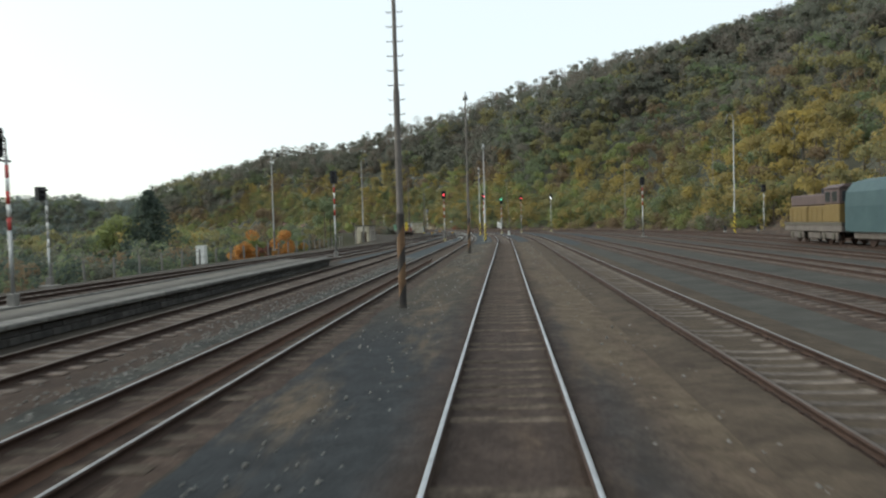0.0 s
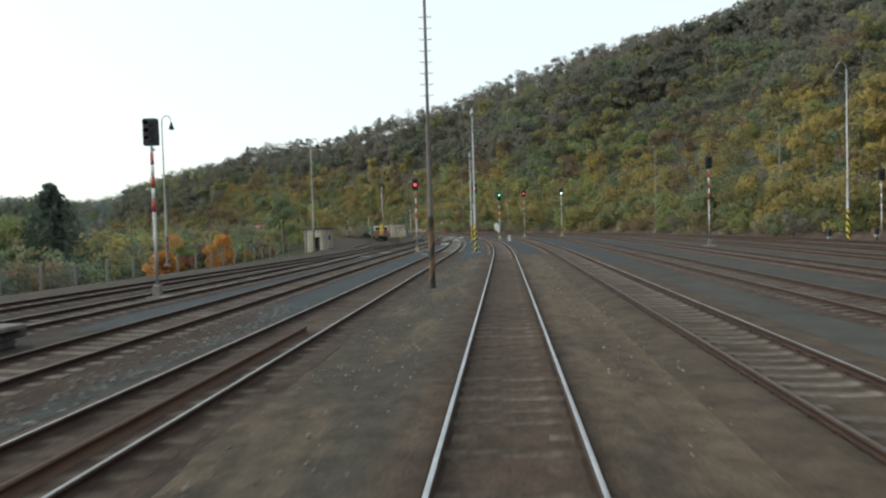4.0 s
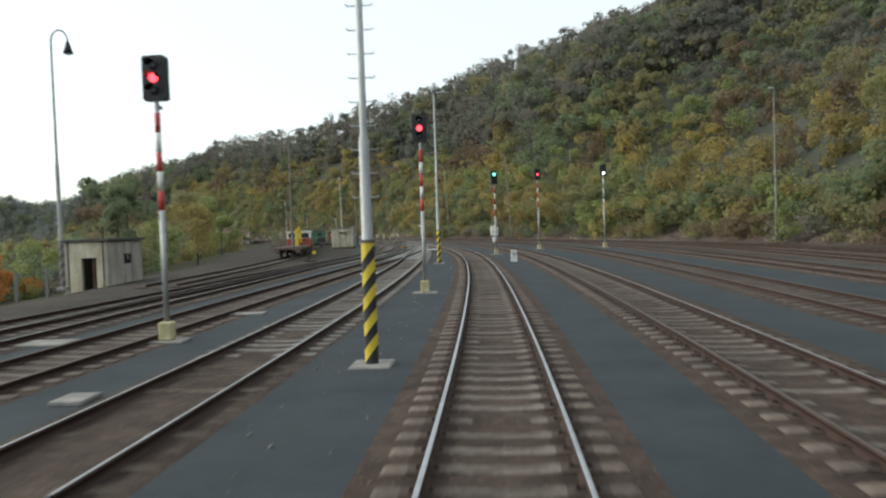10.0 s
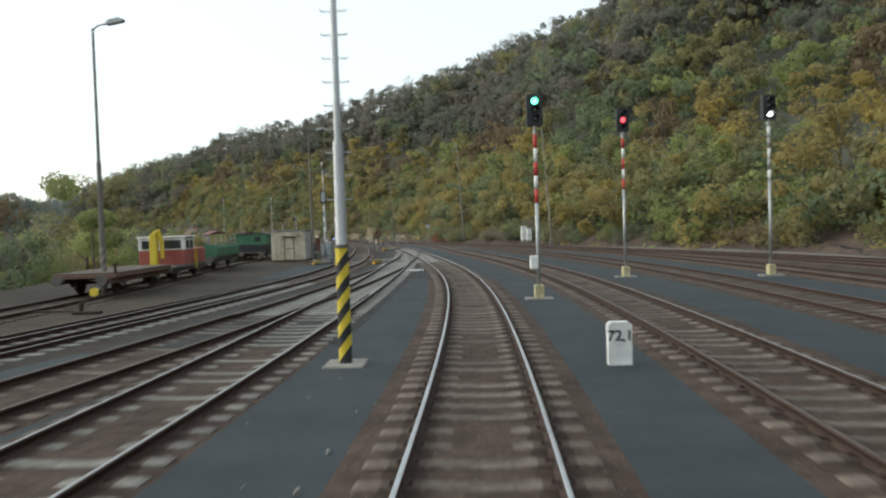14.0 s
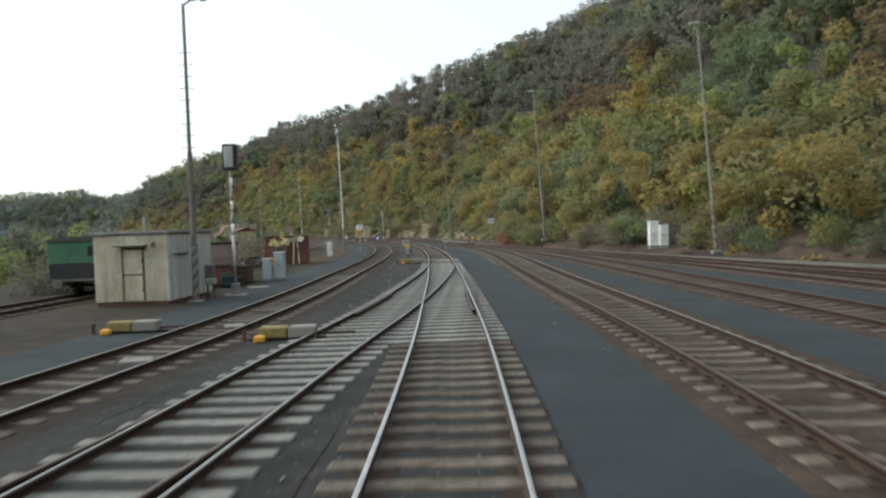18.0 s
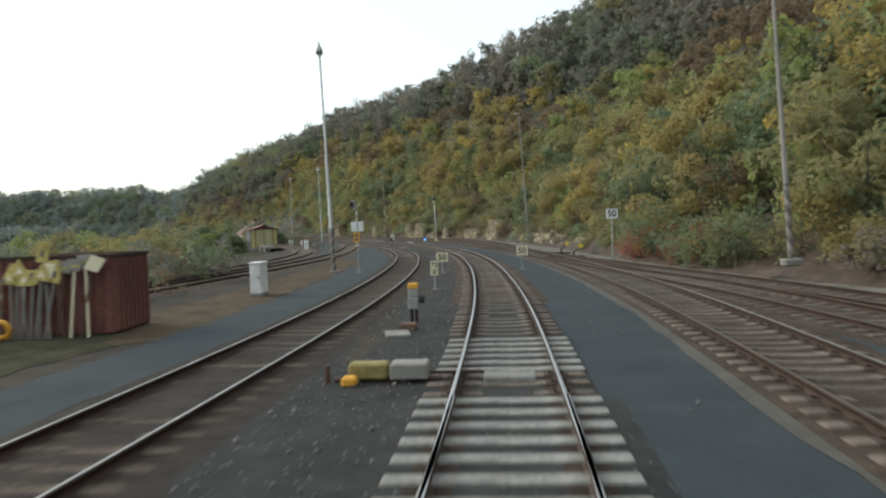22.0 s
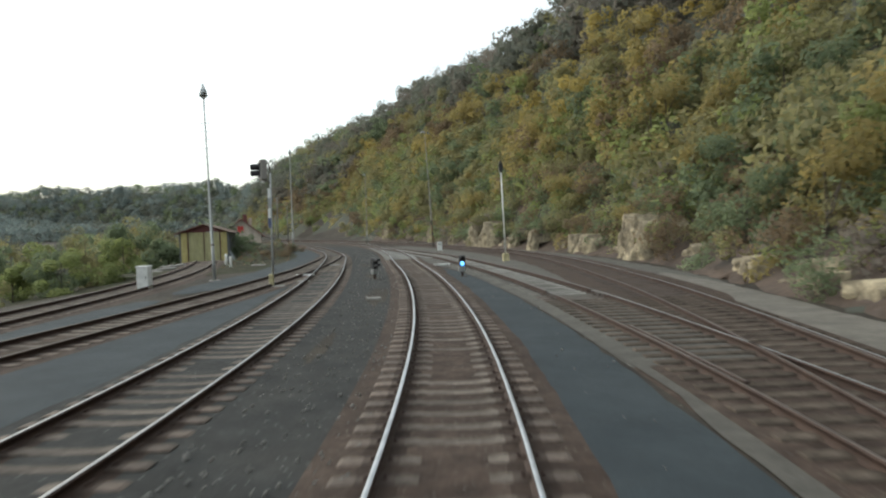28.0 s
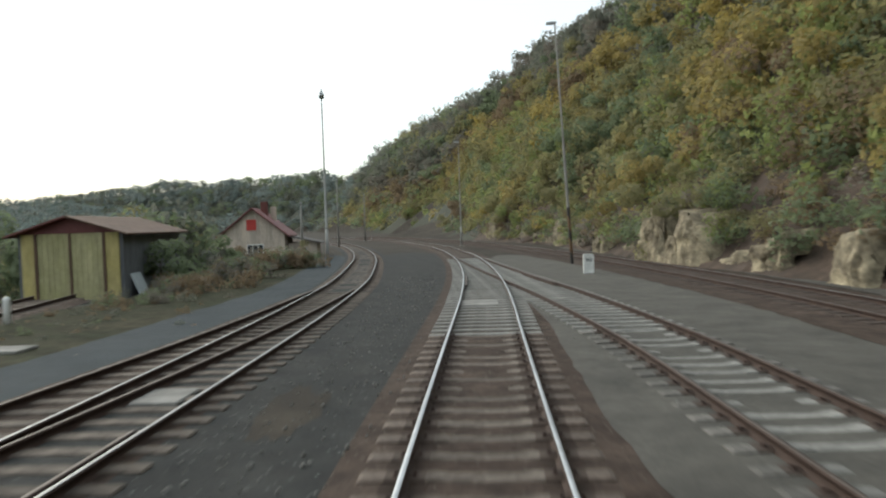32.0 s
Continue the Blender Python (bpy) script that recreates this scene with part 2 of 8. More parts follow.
GALV = material("galvanised_steel", (0.33, 0.34, 0.34), (0.45, 0.46, 0.46), 1.5, 0.5, metal=0.5, fine=20, bump=0.1, grain=0.15)
POLE_GREY = material("grey_mast_paint", (0.26, 0.26, 0.25), (0.36, 0.36, 0.34), 1.2, 0.65, fine=18, bump=0.15, grain=0.18)
MAST_DRAB = material("drab_mast_paint", (0.20, 0.185, 0.165), (0.28, 0.26, 0.235), 1.2, 0.7, fine=18, bump=0.15, grain=0.18)
POLE_DARK = material("dark_mast_paint", (0.105, 0.092, 0.082), (0.158, 0.14, 0.124), 1.2, 0.8, fine=18, bump=0.2, blotch=(1.8, 0.22))
POLE_RUST = material("rusty_mast_foot", (0.09, 0.052, 0.036), (0.14, 0.085, 0.058), 2.2, 0.85, fine=18, bump=0.25, blotch=(1.8, 0.22))
FADED_ORANGE = material("faded_rusty_orange_paint", (0.125, 0.072, 0.038), (0.185, 0.112, 0.06), 2.2, 0.85, fine=18, bump=0.2, blotch=(2.4, 0.35), grain=0.3)
BLACKENED = material("blackened_mast_paint", (0.03, 0.027, 0.025), (0.055, 0.046, 0.04), 1.6, 0.85, fine=18, bump=0.2, blotch=(1.8, 0.3))
WHITE = material("white_paint", (0.66, 0.66, 0.63), (0.78, 0.78, 0.75), 2.0, 0.6, fine=12, bump=0.1, blotch=(1.8, 0.22), grain=0.12)
FADED_WHITE = material("faded_white_paint", (0.2, 0.185, 0.165), (0.29, 0.27, 0.24), 2.0, 0.75, fine=12, bump=0.1, grain=0.2)
RED = material("red_paint", (0.42, 0.035, 0.03), (0.52, 0.06, 0.045), 2.5, 0.6, fine=14, bump=0.1, grain=0.15)
YELLOW = material("yellow_paint", (0.62, 0.46, 0.03), (0.72, 0.56, 0.06), 2.5, 0.6, fine=14, bump=0.1, grain=0.15)
ORANGE = material("orange_paint", (0.66, 0.32, 0.03), (0.74, 0.40, 0.05), 2.5, 0.6, fine=14, bump=0.1, grain=0.15)
BLACK = material("black_paint", (0.018, 0.018, 0.02), (0.03, 0.03, 0.032), 2.5, 0.6, fine=14, bump=0.1)
CREAM = material("cream_board", (0.70, 0.62, 0.42), (0.78, 0.71, 0.52), 2.5, 0.6, fine=14, bump=0.1, grain=0.12)
BASE_CREAM = material("cream_base_paint", (0.42, 0.37, 0.2), (0.55, 0.49, 0.3), 2.0, 0.8, fine=14, bump=0.2, blotch=(3.0, 0.3), grain=0.2)
BARK = material("bark", (0.075, 0.062, 0.05), (0.13, 0.11, 0.09), 1.5, 0.95, fine=12, bump=0.6)
LAMP_RED = material("red_signal_lamp", (1.0, 0.06, 0.08), emit=3.5)
LAMP_GREEN = material("green_signal_lamp", (0.16, 1.0, 0.6), emit=4.0)
LAMP_WHITE = material("white_signal_lamp", (0.95, 0.98, 1.0), emit=5.0)
LAMP_BLUE = material("blue_signal_lamp", (0.12, 0.42, 1.0), emit=3.6)
LENS = material("dark_lens", (0.02, 0.02, 0.025), rough=0.1, bump=0)
LAMP_GLASS = material("milky_lamp_cover", (0.55, 0.56, 0.55), (0.65, 0.66, 0.65), 3.0, 0.3, bump=0)


# ---- mesh tools ----
class Geo:
    """Collects points and faces, with a material slot for each face."""

    def __init__(self):
        self.v, self.f, self.m = [], [], []

    def add(self, verts, faces, slot=0, at=None):
        k = len(self.v)
        self.v += [tuple(at @ Vector(p)) for p in verts] if at else [tuple(p) for p in verts]
        self.f += [tuple(k + i for i in q) for q in faces]
        self.m += [slot] * len(faces)
        return self

    def box(self, x, y, z, sx, sy, sz, c=0.0, slot=0, at=None):
        """A box with its middle at x, y and its foot at z; c: chamfer of the edges."""
        hx, hy, hz = sx / 2, sy / 2, sz / 2
        mid = Matrix.Translation((x, y, z + hz))
        mid = at @ mid if at else mid
        if not c:
            vs = [(i * hx, j * hy, k * hz) for i in (-1, 1) for j in (-1, 1) for k in (-1, 1)]
            return self.add(vs, [(0, 1, 3, 2), (4, 6, 7, 5), (0, 4, 5, 1), (2, 3, 7, 6), (0, 2, 6, 4), (1, 5, 7, 3)], slot, mid)
        vs, fs, ix = [], [], {}
        for i in (-1, 1):
            for j in (-1, 1):
                for k in (-1, 1):
                    for a in range(3):
                        p = [i * (hx - c), j * (hy - c), k * (hz - c)]
                        p[a] += (i, j, k)[a] * c
                        ix[i, j, k, a] = len(vs)
                        vs.append(p)
        S = (-1, 1)
        for i in S:
            q = [(i, -1, -1, 0), (i, 1, -1, 0), (i, 1, 1, 0), (i, -1, 1, 0)]
            fs.append([ix[a] for a in (q if i > 0 else q[::-1])])
            q = [(-1, i, -1, 1), (-1, i, 1, 1), (1, i, 1, 1), (1, i, -1, 1)]
            fs.append([ix[a] for a in (q if i > 0 else q[::-1])])
            q = [(-1, -1, i, 2), (1, -1, i, 2), (1, 1, i, 2), (-1, 1, i, 2)]
            fs.append([ix[a] for a in (q if i > 0 else q[::-1])])
        for i in S:
            for j in S:
                fs.append([ix[i, j, -1, 0], ix[i, j, -1, 1], ix[i, j, 1, 1], ix[i, j, 1, 0]])
                fs.append([ix[i, -1, j, 0], ix[i, -1, j, 2], ix[i, 1, j, 2], ix[i, 1, j, 0]])
                fs.append([ix[-1, i, j, 1], ix[-1, i, j, 2], ix[1, i, j, 2], ix[1, i, j, 1]])
                for k in S:
                    fs.append([ix[i, j, k, 0], ix[i, j, k, 1], ix[i, j, k, 2]])
        return self.add(vs, fs, slot, mid)

    def tube(self, points, radii, n=10, slot=0, at=None, cap=True):
        """A round bar through points, with a radius at each."""
        vs, fs = [], []
        for i, (p, r) in enumerate(zip(points, radii)):
            p = Vector(p)
            d = (Vector(points[min(i + 1, len(points) - 1)]) - Vector(points[max(i - 1, 0)])).normalized()
            u = d.cross((0, 1, 0) if abs(d.y) < 0.9 else (1, 0, 0)).normalized()
            w = d.cross(u)
            vs += [p + r * (math.cos(a) * u + math.sin(a) * w) for a in (2 * math.pi * k / n for k in range(n))]
        for i in range(len(points) - 1):
            for k in range(n):
                fs.append((i * n + k, i * n + (k + 1) % n, (i + 1) * n + (k + 1) % n, (i + 1) * n + k))
        if cap:
            fs += [tuple(range(n))[::-1], tuple(range((len(points) - 1) * n, len(points) * n))]
        return self.add(vs, fs, slot, at)

    def prism(self, outline, y0, y1, slot=0, at=None):
        """An outline of (x, z) drawn out along y."""
        n = len(outline)
        vs = [(x, y0, z) for x, z in outline] + [(x, y1, z) for x, z in outline]
        fs = [(k, (k + 1) % n, n + (k + 1) % n, n + k) for k in range(n)] + [tuple(range(n))[::-1], tuple(range(n, 2 * n))]
        return self.add(vs, fs, slot, at)

    def mesh(self, name, *mats, smooth=False):
        me = bpy.data.meshes.new(name)
        me.from_pydata(self.v, [], self.f)
        for m in mats:
            me.materials.append(m)
        if len(mats) > 1:
            me.polygons.foreach_set("material_index", self.m)
        if smooth:
            me.polygons.foreach_set("use_smooth", [True] * len(self.f))
        bm = bmesh.new()
        bm.from_mesh(me)
        bmesh.ops.recalc_face_normals(bm, faces=bm.faces)
        bm.to_mesh(me)
        bm.free()
        me.update()
        return me


def part(name, geo, mats, parent, label="", smooth=False):
    """Links a Geo (or a mesh) as one mesh object under a thing or a part."""
    mats = mats if isinstance(mats, (tuple, list)) else (mats,)
    ob = new(name, geo.mesh(name, *mats, smooth=smooth) if isinstance(geo, Geo) else geo)
    ob.parent = parent
    return tagged(ob, label)


def thing(name, label, category, at=None, group="", kind=""):
    ob = new(name)
    ob.empty_display_size = 0.2
    ob.matrix_basis = at or Matrix()
    return tagged(ob, label, category, group, kind)


def solid(name, geo, mats, label, category, at=None, group="", kind="", smooth=False):
    mats = mats if isinstance(mats, (tuple, list)) else (mats,)
    ob = new(name, geo.mesh(name, *mats, smooth=smooth))
    ob.matrix_basis = at or Matrix()
    return tagged(ob, label, category, group, kind)


def raw_mesh(name, verts, faces, mats, slots=None, smooth=False, normals=None):
    """A large mesh from arrays: verts (n, 3), faces (m, k)."""
    me = bpy.data.meshes.new(name)
    nv, (nf, k) = len(verts), faces.shape
    me.vertices.add(nv), me.loops.add(nf * k), me.polygons.add(nf)
    me.vertices.foreach_set("co", np.asarray(verts, np.float32).ravel())
    me.loops.foreach_set("vertex_index", faces.astype(np.int32).ravel())
    me.polygons.foreach_set("loop_start", np.arange(0, nf * k, k, dtype=np.int32))
    for m in mats:
        me.materials.append(m)
    if slots is not None:
        me.polygons.foreach_set("material_index", np.asarray(slots, np.int32))
    if smooth:
        me.polygons.foreach_set("use_smooth", np.ones(nf, bool))
    me.update(calc_edges=True)
    if normals is not None:
        at = me.attributes.new("custom_normal", "FLOAT_VECTOR", "CORNER")
        at.data.foreach_set("vector", np.repeat(np.asarray(normals, np.float32), k, axis=0).ravel())
    return me


# ---- the line: a middle line for the main track, and tracks at a distance from it ----
HEADING = [(-90, 0), (0, 0), (40, -0.25), (82, 0.0), (90, 0.8), (105, 2.1), (117, 3.4), (126, 4.6), (135, 6.0), (141, 7.4), (147, 9.1), (152, 10.5), (158, 11.8),
           (163, 12.9), (168, 13.9), (172, 14.1), (177, 13.8), (195, 13.8), (203, 14.5), (209, 15.5), (217, 16.9), (226, 18.7), (231, 19.9), (236, 21.3), (241, 23.0),
           (246, 24.8), (251, 26.5), (256, 28.1), (260, 29.3), (265, 30.4), (270, 31.3), (275, 32.2), (282, 33.2), (306, 34.4), (320, 36.8), (350, 44), (400, 56), (460, 66), (560, 70)]
LINE_S = np.arange(-90, 560.01, 0.5)
_h = np.radians(np.interp(LINE_S, *np.array(HEADING, float).T))
LINE_H = np.convolve(np.pad(_h, 12, mode="edge"), np.ones(25) / 25, "valid")
_dx, _dy = -np.sin(LINE_H) * 0.5, np.cos(LINE_H) * 0.5
LINE_X, LINE_Y = np.cumsum(_dx), np.cumsum(_dy)
_zero = int(np.argmin(abs(LINE_S)))
LINE_X, LINE_Y = LINE_X - LINE_X[_zero], LINE_Y - LINE_Y[_zero]
_side = np.interp(LINE_S, (0, 82, 99, 117, 128, 139, 150, 166, 180, 200, 235, 245, 254, 264, 274, 300), (0, 0.04, 0.1, 0.22, 0.36, 0.47, 0.48, 0.42, 0.36, 0.41, 0.41, 0.38, 0.32, 0.24, 0.2, 0.15))
_side = np.convolve(np.pad(_side, 12, mode="edge"), np.ones(25) / 25, "valid")
LINE_X, LINE_Y = LINE_X + _side * np.cos(LINE_H), LINE_Y + _side * np.sin(LINE_H)


def along(s, d=0.0):
    """Place and heading at s metres along the main track and d metres to its right."""
    x, y, h = np.interp(s, LINE_S, LINE_X), np.interp(s, LINE_S, LINE_Y), np.interp(s, LINE_S, LINE_H)
    return x + d * np.cos(h), y + d * np.sin(h), h


def put(s, d, z=0.0, turn=0.0):
    """A pose on the line: y ahead along the track."""
    x, y, h = along(s, d)
    return pose(float(x), float(y), z, 0, 0, math.degrees(float(h)) + turn)


def smooth_knots(knots, s):
    """A smooth curve through knots (s, d)."""
    ks, kd = np.array(knots, float).T
    slope = np.gradient(kd, ks)
    flat = np.zeros(len(ks), bool)
    flat[1:-1] = (np.diff(kd)[1:] * np.diff(kd)[:-1]) <= 0
    slope[flat] = 0
    i = np.clip(np.searchsorted(ks, s) - 1, 0, len(ks) - 2)
    w = ks[i + 1] - ks[i]
    u = np.clip((s - ks[i]) / w, 0, 1)
    return ((2 * u**3 - 3 * u**2 + 1) * kd[i] + (u**3 - 2 * u**2 + u) * w * slope[i] + (-2 * u**3 + 3 * u**2) * kd[i + 1] + (u**3 - u**2) * w * slope[i + 1])


OWN = [(-80, 0), (60, 0), (85, -0.02), (100, -0.1), (120, -0.18), (141, -0.3), (155, -0.34), (168, -0.22), (181, -0.02), (203, -0.08), (213, -0.17), (230, -0.24), (246, -0.27), (258, -0.2), (275, -0.07), (286, -0.03), (293, 0.1), (300, 0.28), (312, 0.4), (430, 0.4)]
L1 = [(-80, -4.85), (60, -4.85), (105, -4.75), (122, -4.7), (140, -4.45), (147, -4.1), (155, -3.5), (163, -2.72), (167, -2.15), (172, -1.5), (181, -0.6), (185, -0.3), (190, -0.05), (195, 0)]
L2 = [(-80, -8.8), (60, -8.8), (90, -8.7), (107, -8.3), (120, -7.6), (132, -6.5), (143, -5.25), (150, -4.4), (157, -3.4), (160, -3.05)]
L3 = [(-80, -14.4), (30, -14.0), (50, -12.9), (65, -12.3), (107, -11.8), (125, -10.9), (140, -9.0), (147, -8.1), (157, -7.0), (166, -6.0), (175, -5.35), (185, -5.05), (215, -4.6), (250, -4.65), (285, -4.7), (299, -4.75), (306, -4.95), (320, -5.8), (345, -7.0), (430, -8)]
L4 = [(-80, -18.5), (30, -18.0), (50, -16.8), (66, -15.7), (90, -13.9), (105, -12.9), (125, -11.5), (140, -9.4), (150, -7.75)]
R1 = [(-80, 4.3), (150, 4.3), (175, 4.45), (190, 4.65), (205, 4.85), (214, 4.75), (221, 4.57), (229, 4.46), (240, 4.45), (248, 4.43), (256, 4.33), (265, 4.24), (272, 4.1), (279, 3.88), (286, 3.65), (292, 3.45), (297, 3.05), (301, 2.65), (306, 2.05), (314, 1.2), (322, 0.65), (330, 0.4)]
R2 = [(-80, 9.1), (90, 9.1), (150, 9.5), (173, 9.0), (191, 8.5), (205, 7.5), (218, 5.8), (230, 4.5)]
R3 = [(-80, 13.9), (110, 14.2), (160, 14.3), (178, 13.2), (195, 11.0), (208, 8.8), (221, 6.3), (232, 4.7)]
R4 = [(-80, 18.6), (110, 18.9), (150, 18.6), (170, 16.6), (190, 12.6), (203, 9.8)]
R5 = [(-80, 23.2), (100, 23.4), (130, 22.5), (160, 18.6), (176, 15.6)]
R6 = [(-80, 27.8), (80, 27.6), (110, 25.8), (132, 22.2)]
R7 = [(240, 4.5), (250, 5.55), (258, 6.5), (265, 7.35), (271, 7.95), (276, 8.5), (280, 8.85), (285, 9.2), (291, 9.35), (299, 9.2), (306, 8.75), (318, 7.7), (330, 6.6), (350, 5.8), (430, 5.5)]
L6 = [(195, -17.0), (230, -12.7), (246, -10.6), (257, -9.4), (271, -7.6), (284, -6.2), (295, -5.35), (306, -5.0)]
L7 = [(195, -20.5), (230, -15.4), (258, -13.2), (270, -13.0), (284, -13.4), (292, -14.1), (299, -14.9), (306, -16.0)]
YARD = (("left siding", L1, -60, 195), ("second left siding", L2, -60, 158), ("third left track", L3, -60, 420), ("fourth left track", L4, -60, 148),
        ("right track", R1, -60, 326), ("second right track", R2, -60, 229), ("third right track", R3, -60, 231), ("fourth right track", R4, -60, 202),
        ("fifth right track", R5, -60, 175), ("sixth right track", R6, -60, 131), ("hillside track", R7, 241, 420), ("depot track", L6, 195, 305), ("shed track", L7, 195, 306))
RAIL_OUTLINE = [(-0.07, 0.0), (0.07, 0.0), (0.07, 0.018), (0.012, 0.04), (0.012, 0.12), (0.036, 0.132), (0.036, 0.155), (0.026, 0.17), (-0.026, 0.17), (-0.036, 0.155), (-0.036, 0.132), (-0.012, 0.12), (-0.012, 0.04), (-0.07, 0.018)]


def track_points(knots, s0, s1, step=1.5, side=0.0):
    """Points of a line at side metres right of a track's middle, with its own headings."""
    s = np.arange(s0, s1 + 0.01, step)
    d = smooth_knots(knots, s)
    x, y, h = along(s, d)
    tx, ty = np.gradient(x), np.gradient(y)
    n = np.hypot(tx, ty)
    tx, ty = tx / n, ty / n
    return x + side * ty, y - side * tx, tx, ty


def swept(name, knots, s0, s1, side, outline, z, mats, slots, step=1.5, smooth=False, closed=True):
    """An outline of (across, up) swept along a track."""
    x, y, tx, ty = track_points(knots, s0, s1, step, side)
    o = np.array(outline)
    n, k = len(x), len(o)
    v = np.empty((n, k, 3))
    v[:, :, 0] = x[:, None] + o[None, :, 0] * ty[:, None]
    v[:, :, 1] = y[:, None] - o[None, :, 0] * tx[:, None]
    v[:, :, 2] = z + o[None, :, 1]
    i, j = np.meshgrid(np.arange(n - 1), np.arange(k), indexing="ij")
    a, b = i * k + j, i * k + (j + 1) % k
    faces = np.stack([a, b, b + k, a + k], -1).reshape(-1, 4)
    slots = np.tile(slots, n - 1)
    if not closed:
        keep = np.arange(len(faces)) % k != k - 1
        faces, slots = faces[keep], slots[keep]
    me = raw_mesh(name, v.reshape(-1, 3), faces, mats, slots, smooth)
    return me


RAIL_SLOTS = [0, 0, 0, 0, 0, 0, 0, 1, 0, 0, 0, 0, 0, 0]


def sleeper_geo(length=2.42, dip=0.034):
    """A concrete sleeper: two raised rail seats and a lower middle, with chamfered edges."""
    g = Geo()
    a, b = length / 2, 0.45
    prof = [(-a, 0.0), (-a, 0.035), (-a + 0.05, 0.052), (-0.95, 0.052), (-0.56, 0.052), (-b, 0.052), (-b + 0.12, dip), (b - 0.12, dip), (b, 0.052), (0.56, 0.052), (0.95, 0.052), (a - 0.05, 0.052), (a, 0.035), (a, 0.0)]
    vs = []
    for x, z in prof:
        w = 0.135
        vs += [(x, -w, -0.08), (x, -w, z - 0.014), (x, -w + 0.025, z), (x, w - 0.025, z), (x, w, z - 0.014), (x, w, -0.08)]
    g.add(vs, [])
    for i in range(len(prof) - 1):
        mid = abs(prof[i][0] + prof[i + 1][0]) / 2
        for k in range(5):
            g.f.append((i * 6 + k, i * 6 + k + 1, i * 6 + k + 7, i * 6 + k + 6))
            g.m.append(2 if mid > 0.95 else 1 if mid > 0.56 else 0)
    last = 6 * (len(prof) - 1)
    g.f += [(5, 4, 3, 2, 1, 0), tuple(last + k for k in range(6))]
    g.m += [2, 2]
    return g


def fastening_geo(g, at):
    for side in (-0.7525, 0.7525):
        g.box(side, 0, 0.045, 0.25, 0.12, 0.014, at=at)
        for dx in (-0.09, 0.09):
            g.box(side + dx, 0, 0.055, 0.035, 0.05, 0.035, at=at)


def build_track(label, knots, s0, s1, mats, spacing=0.61, single=(0, 0), top=RAIL_DULL, skip=()):
    """A track of two rails on sleepers; the sleepers within single are pieces of their own, the rest one mesh."""
    track = thing("railway_track", label, "railway track", group="tracks of the station yard", kind="structure")
    for side in (-0.7525, 0.7525):
        # right rail alone gets a brighter top, painting in the sky's reflection
        shine = RAIL_WORN_GLINT if side > 0 and ("right track" in label or "hillside" in label) and label[0] in "rh" else top
        part("rail", swept("rail", knots, s0, s1, side, RAIL_OUTLINE, 0.0, (RUST, shine), RAIL_SLOTS), (), track)
    s = np.arange(s0, s1, spacing)
    d = smooth_knots(knots, s)
    x, y, tx, ty = track_points(knots, s0, s1, spacing)
    looks = (mats, RUST_STAIN, BROWN_END) if mats == SLEEPER_OLD else (mats, mats, mats) if mats == RUST_STAIN else (mats, RUST_STAIN, SLEEPER_END)
    shared = sleeper_geo().mesh("sleeper", *looks)
    base = np.array([v.co for v in shared.vertices])
    quads, slots = [p.vertices[:] for p in shared.polygons], [p.material_index for p in shared.polygons]
    dusty = sleeper_geo(dip=0.05).mesh("sleeper", DUSTY_SLEEPER, DUSTY_SLEEPER, DUSTY_SLEEPER)
    dust = (-99, 78) if knots is OWN else (-99, 92) if knots is L1 else (186, 240) if knots is L3 else (0, 0)
    rest, clips = Geo(), Geo()
    for i in range(min(len(s), len(x))):
        m = Matrix(((ty[i], tx[i], 0, x[i]), (-tx[i], ty[i], 0, y[i]), (0, 0, 1, random.uniform(-0.032, -0.010) if dust[0] < s[i] < dust[1] else random.uniform(-0.012, 0.004)), (0, 0, 0, 1))) @ pose(0, random.uniform(-0.02, 0.02), 0, 0, 0, random.uniform(-0.7, 0.7))
        if any(a <= s[i] < b for a, b in skip):
            continue
        if single[0] <= s[i] < single[1]:
            ob = part("sleeper", dusty if dust[0] < s[i] < dust[1] else shared, (), track)
            ob.matrix_basis = m
        else:
            rest.add(base, quads, 0, m)
            rest.m[-len(slots):] = slots
        if -2 < s[i] < 300 and single[1] > single[0] and not dust[0] < s[i] < dust[1]:
            fastening_geo(clips, m)
    if rest.v:
        tagged(part("sleepers_beyond", rest, looks, track), kind="stuff")
    if clips.v:
        tagged(part("rail_fastenings", clips, RUST, track, "rust-stained rail fastenings"), kind="stuff")
    return track


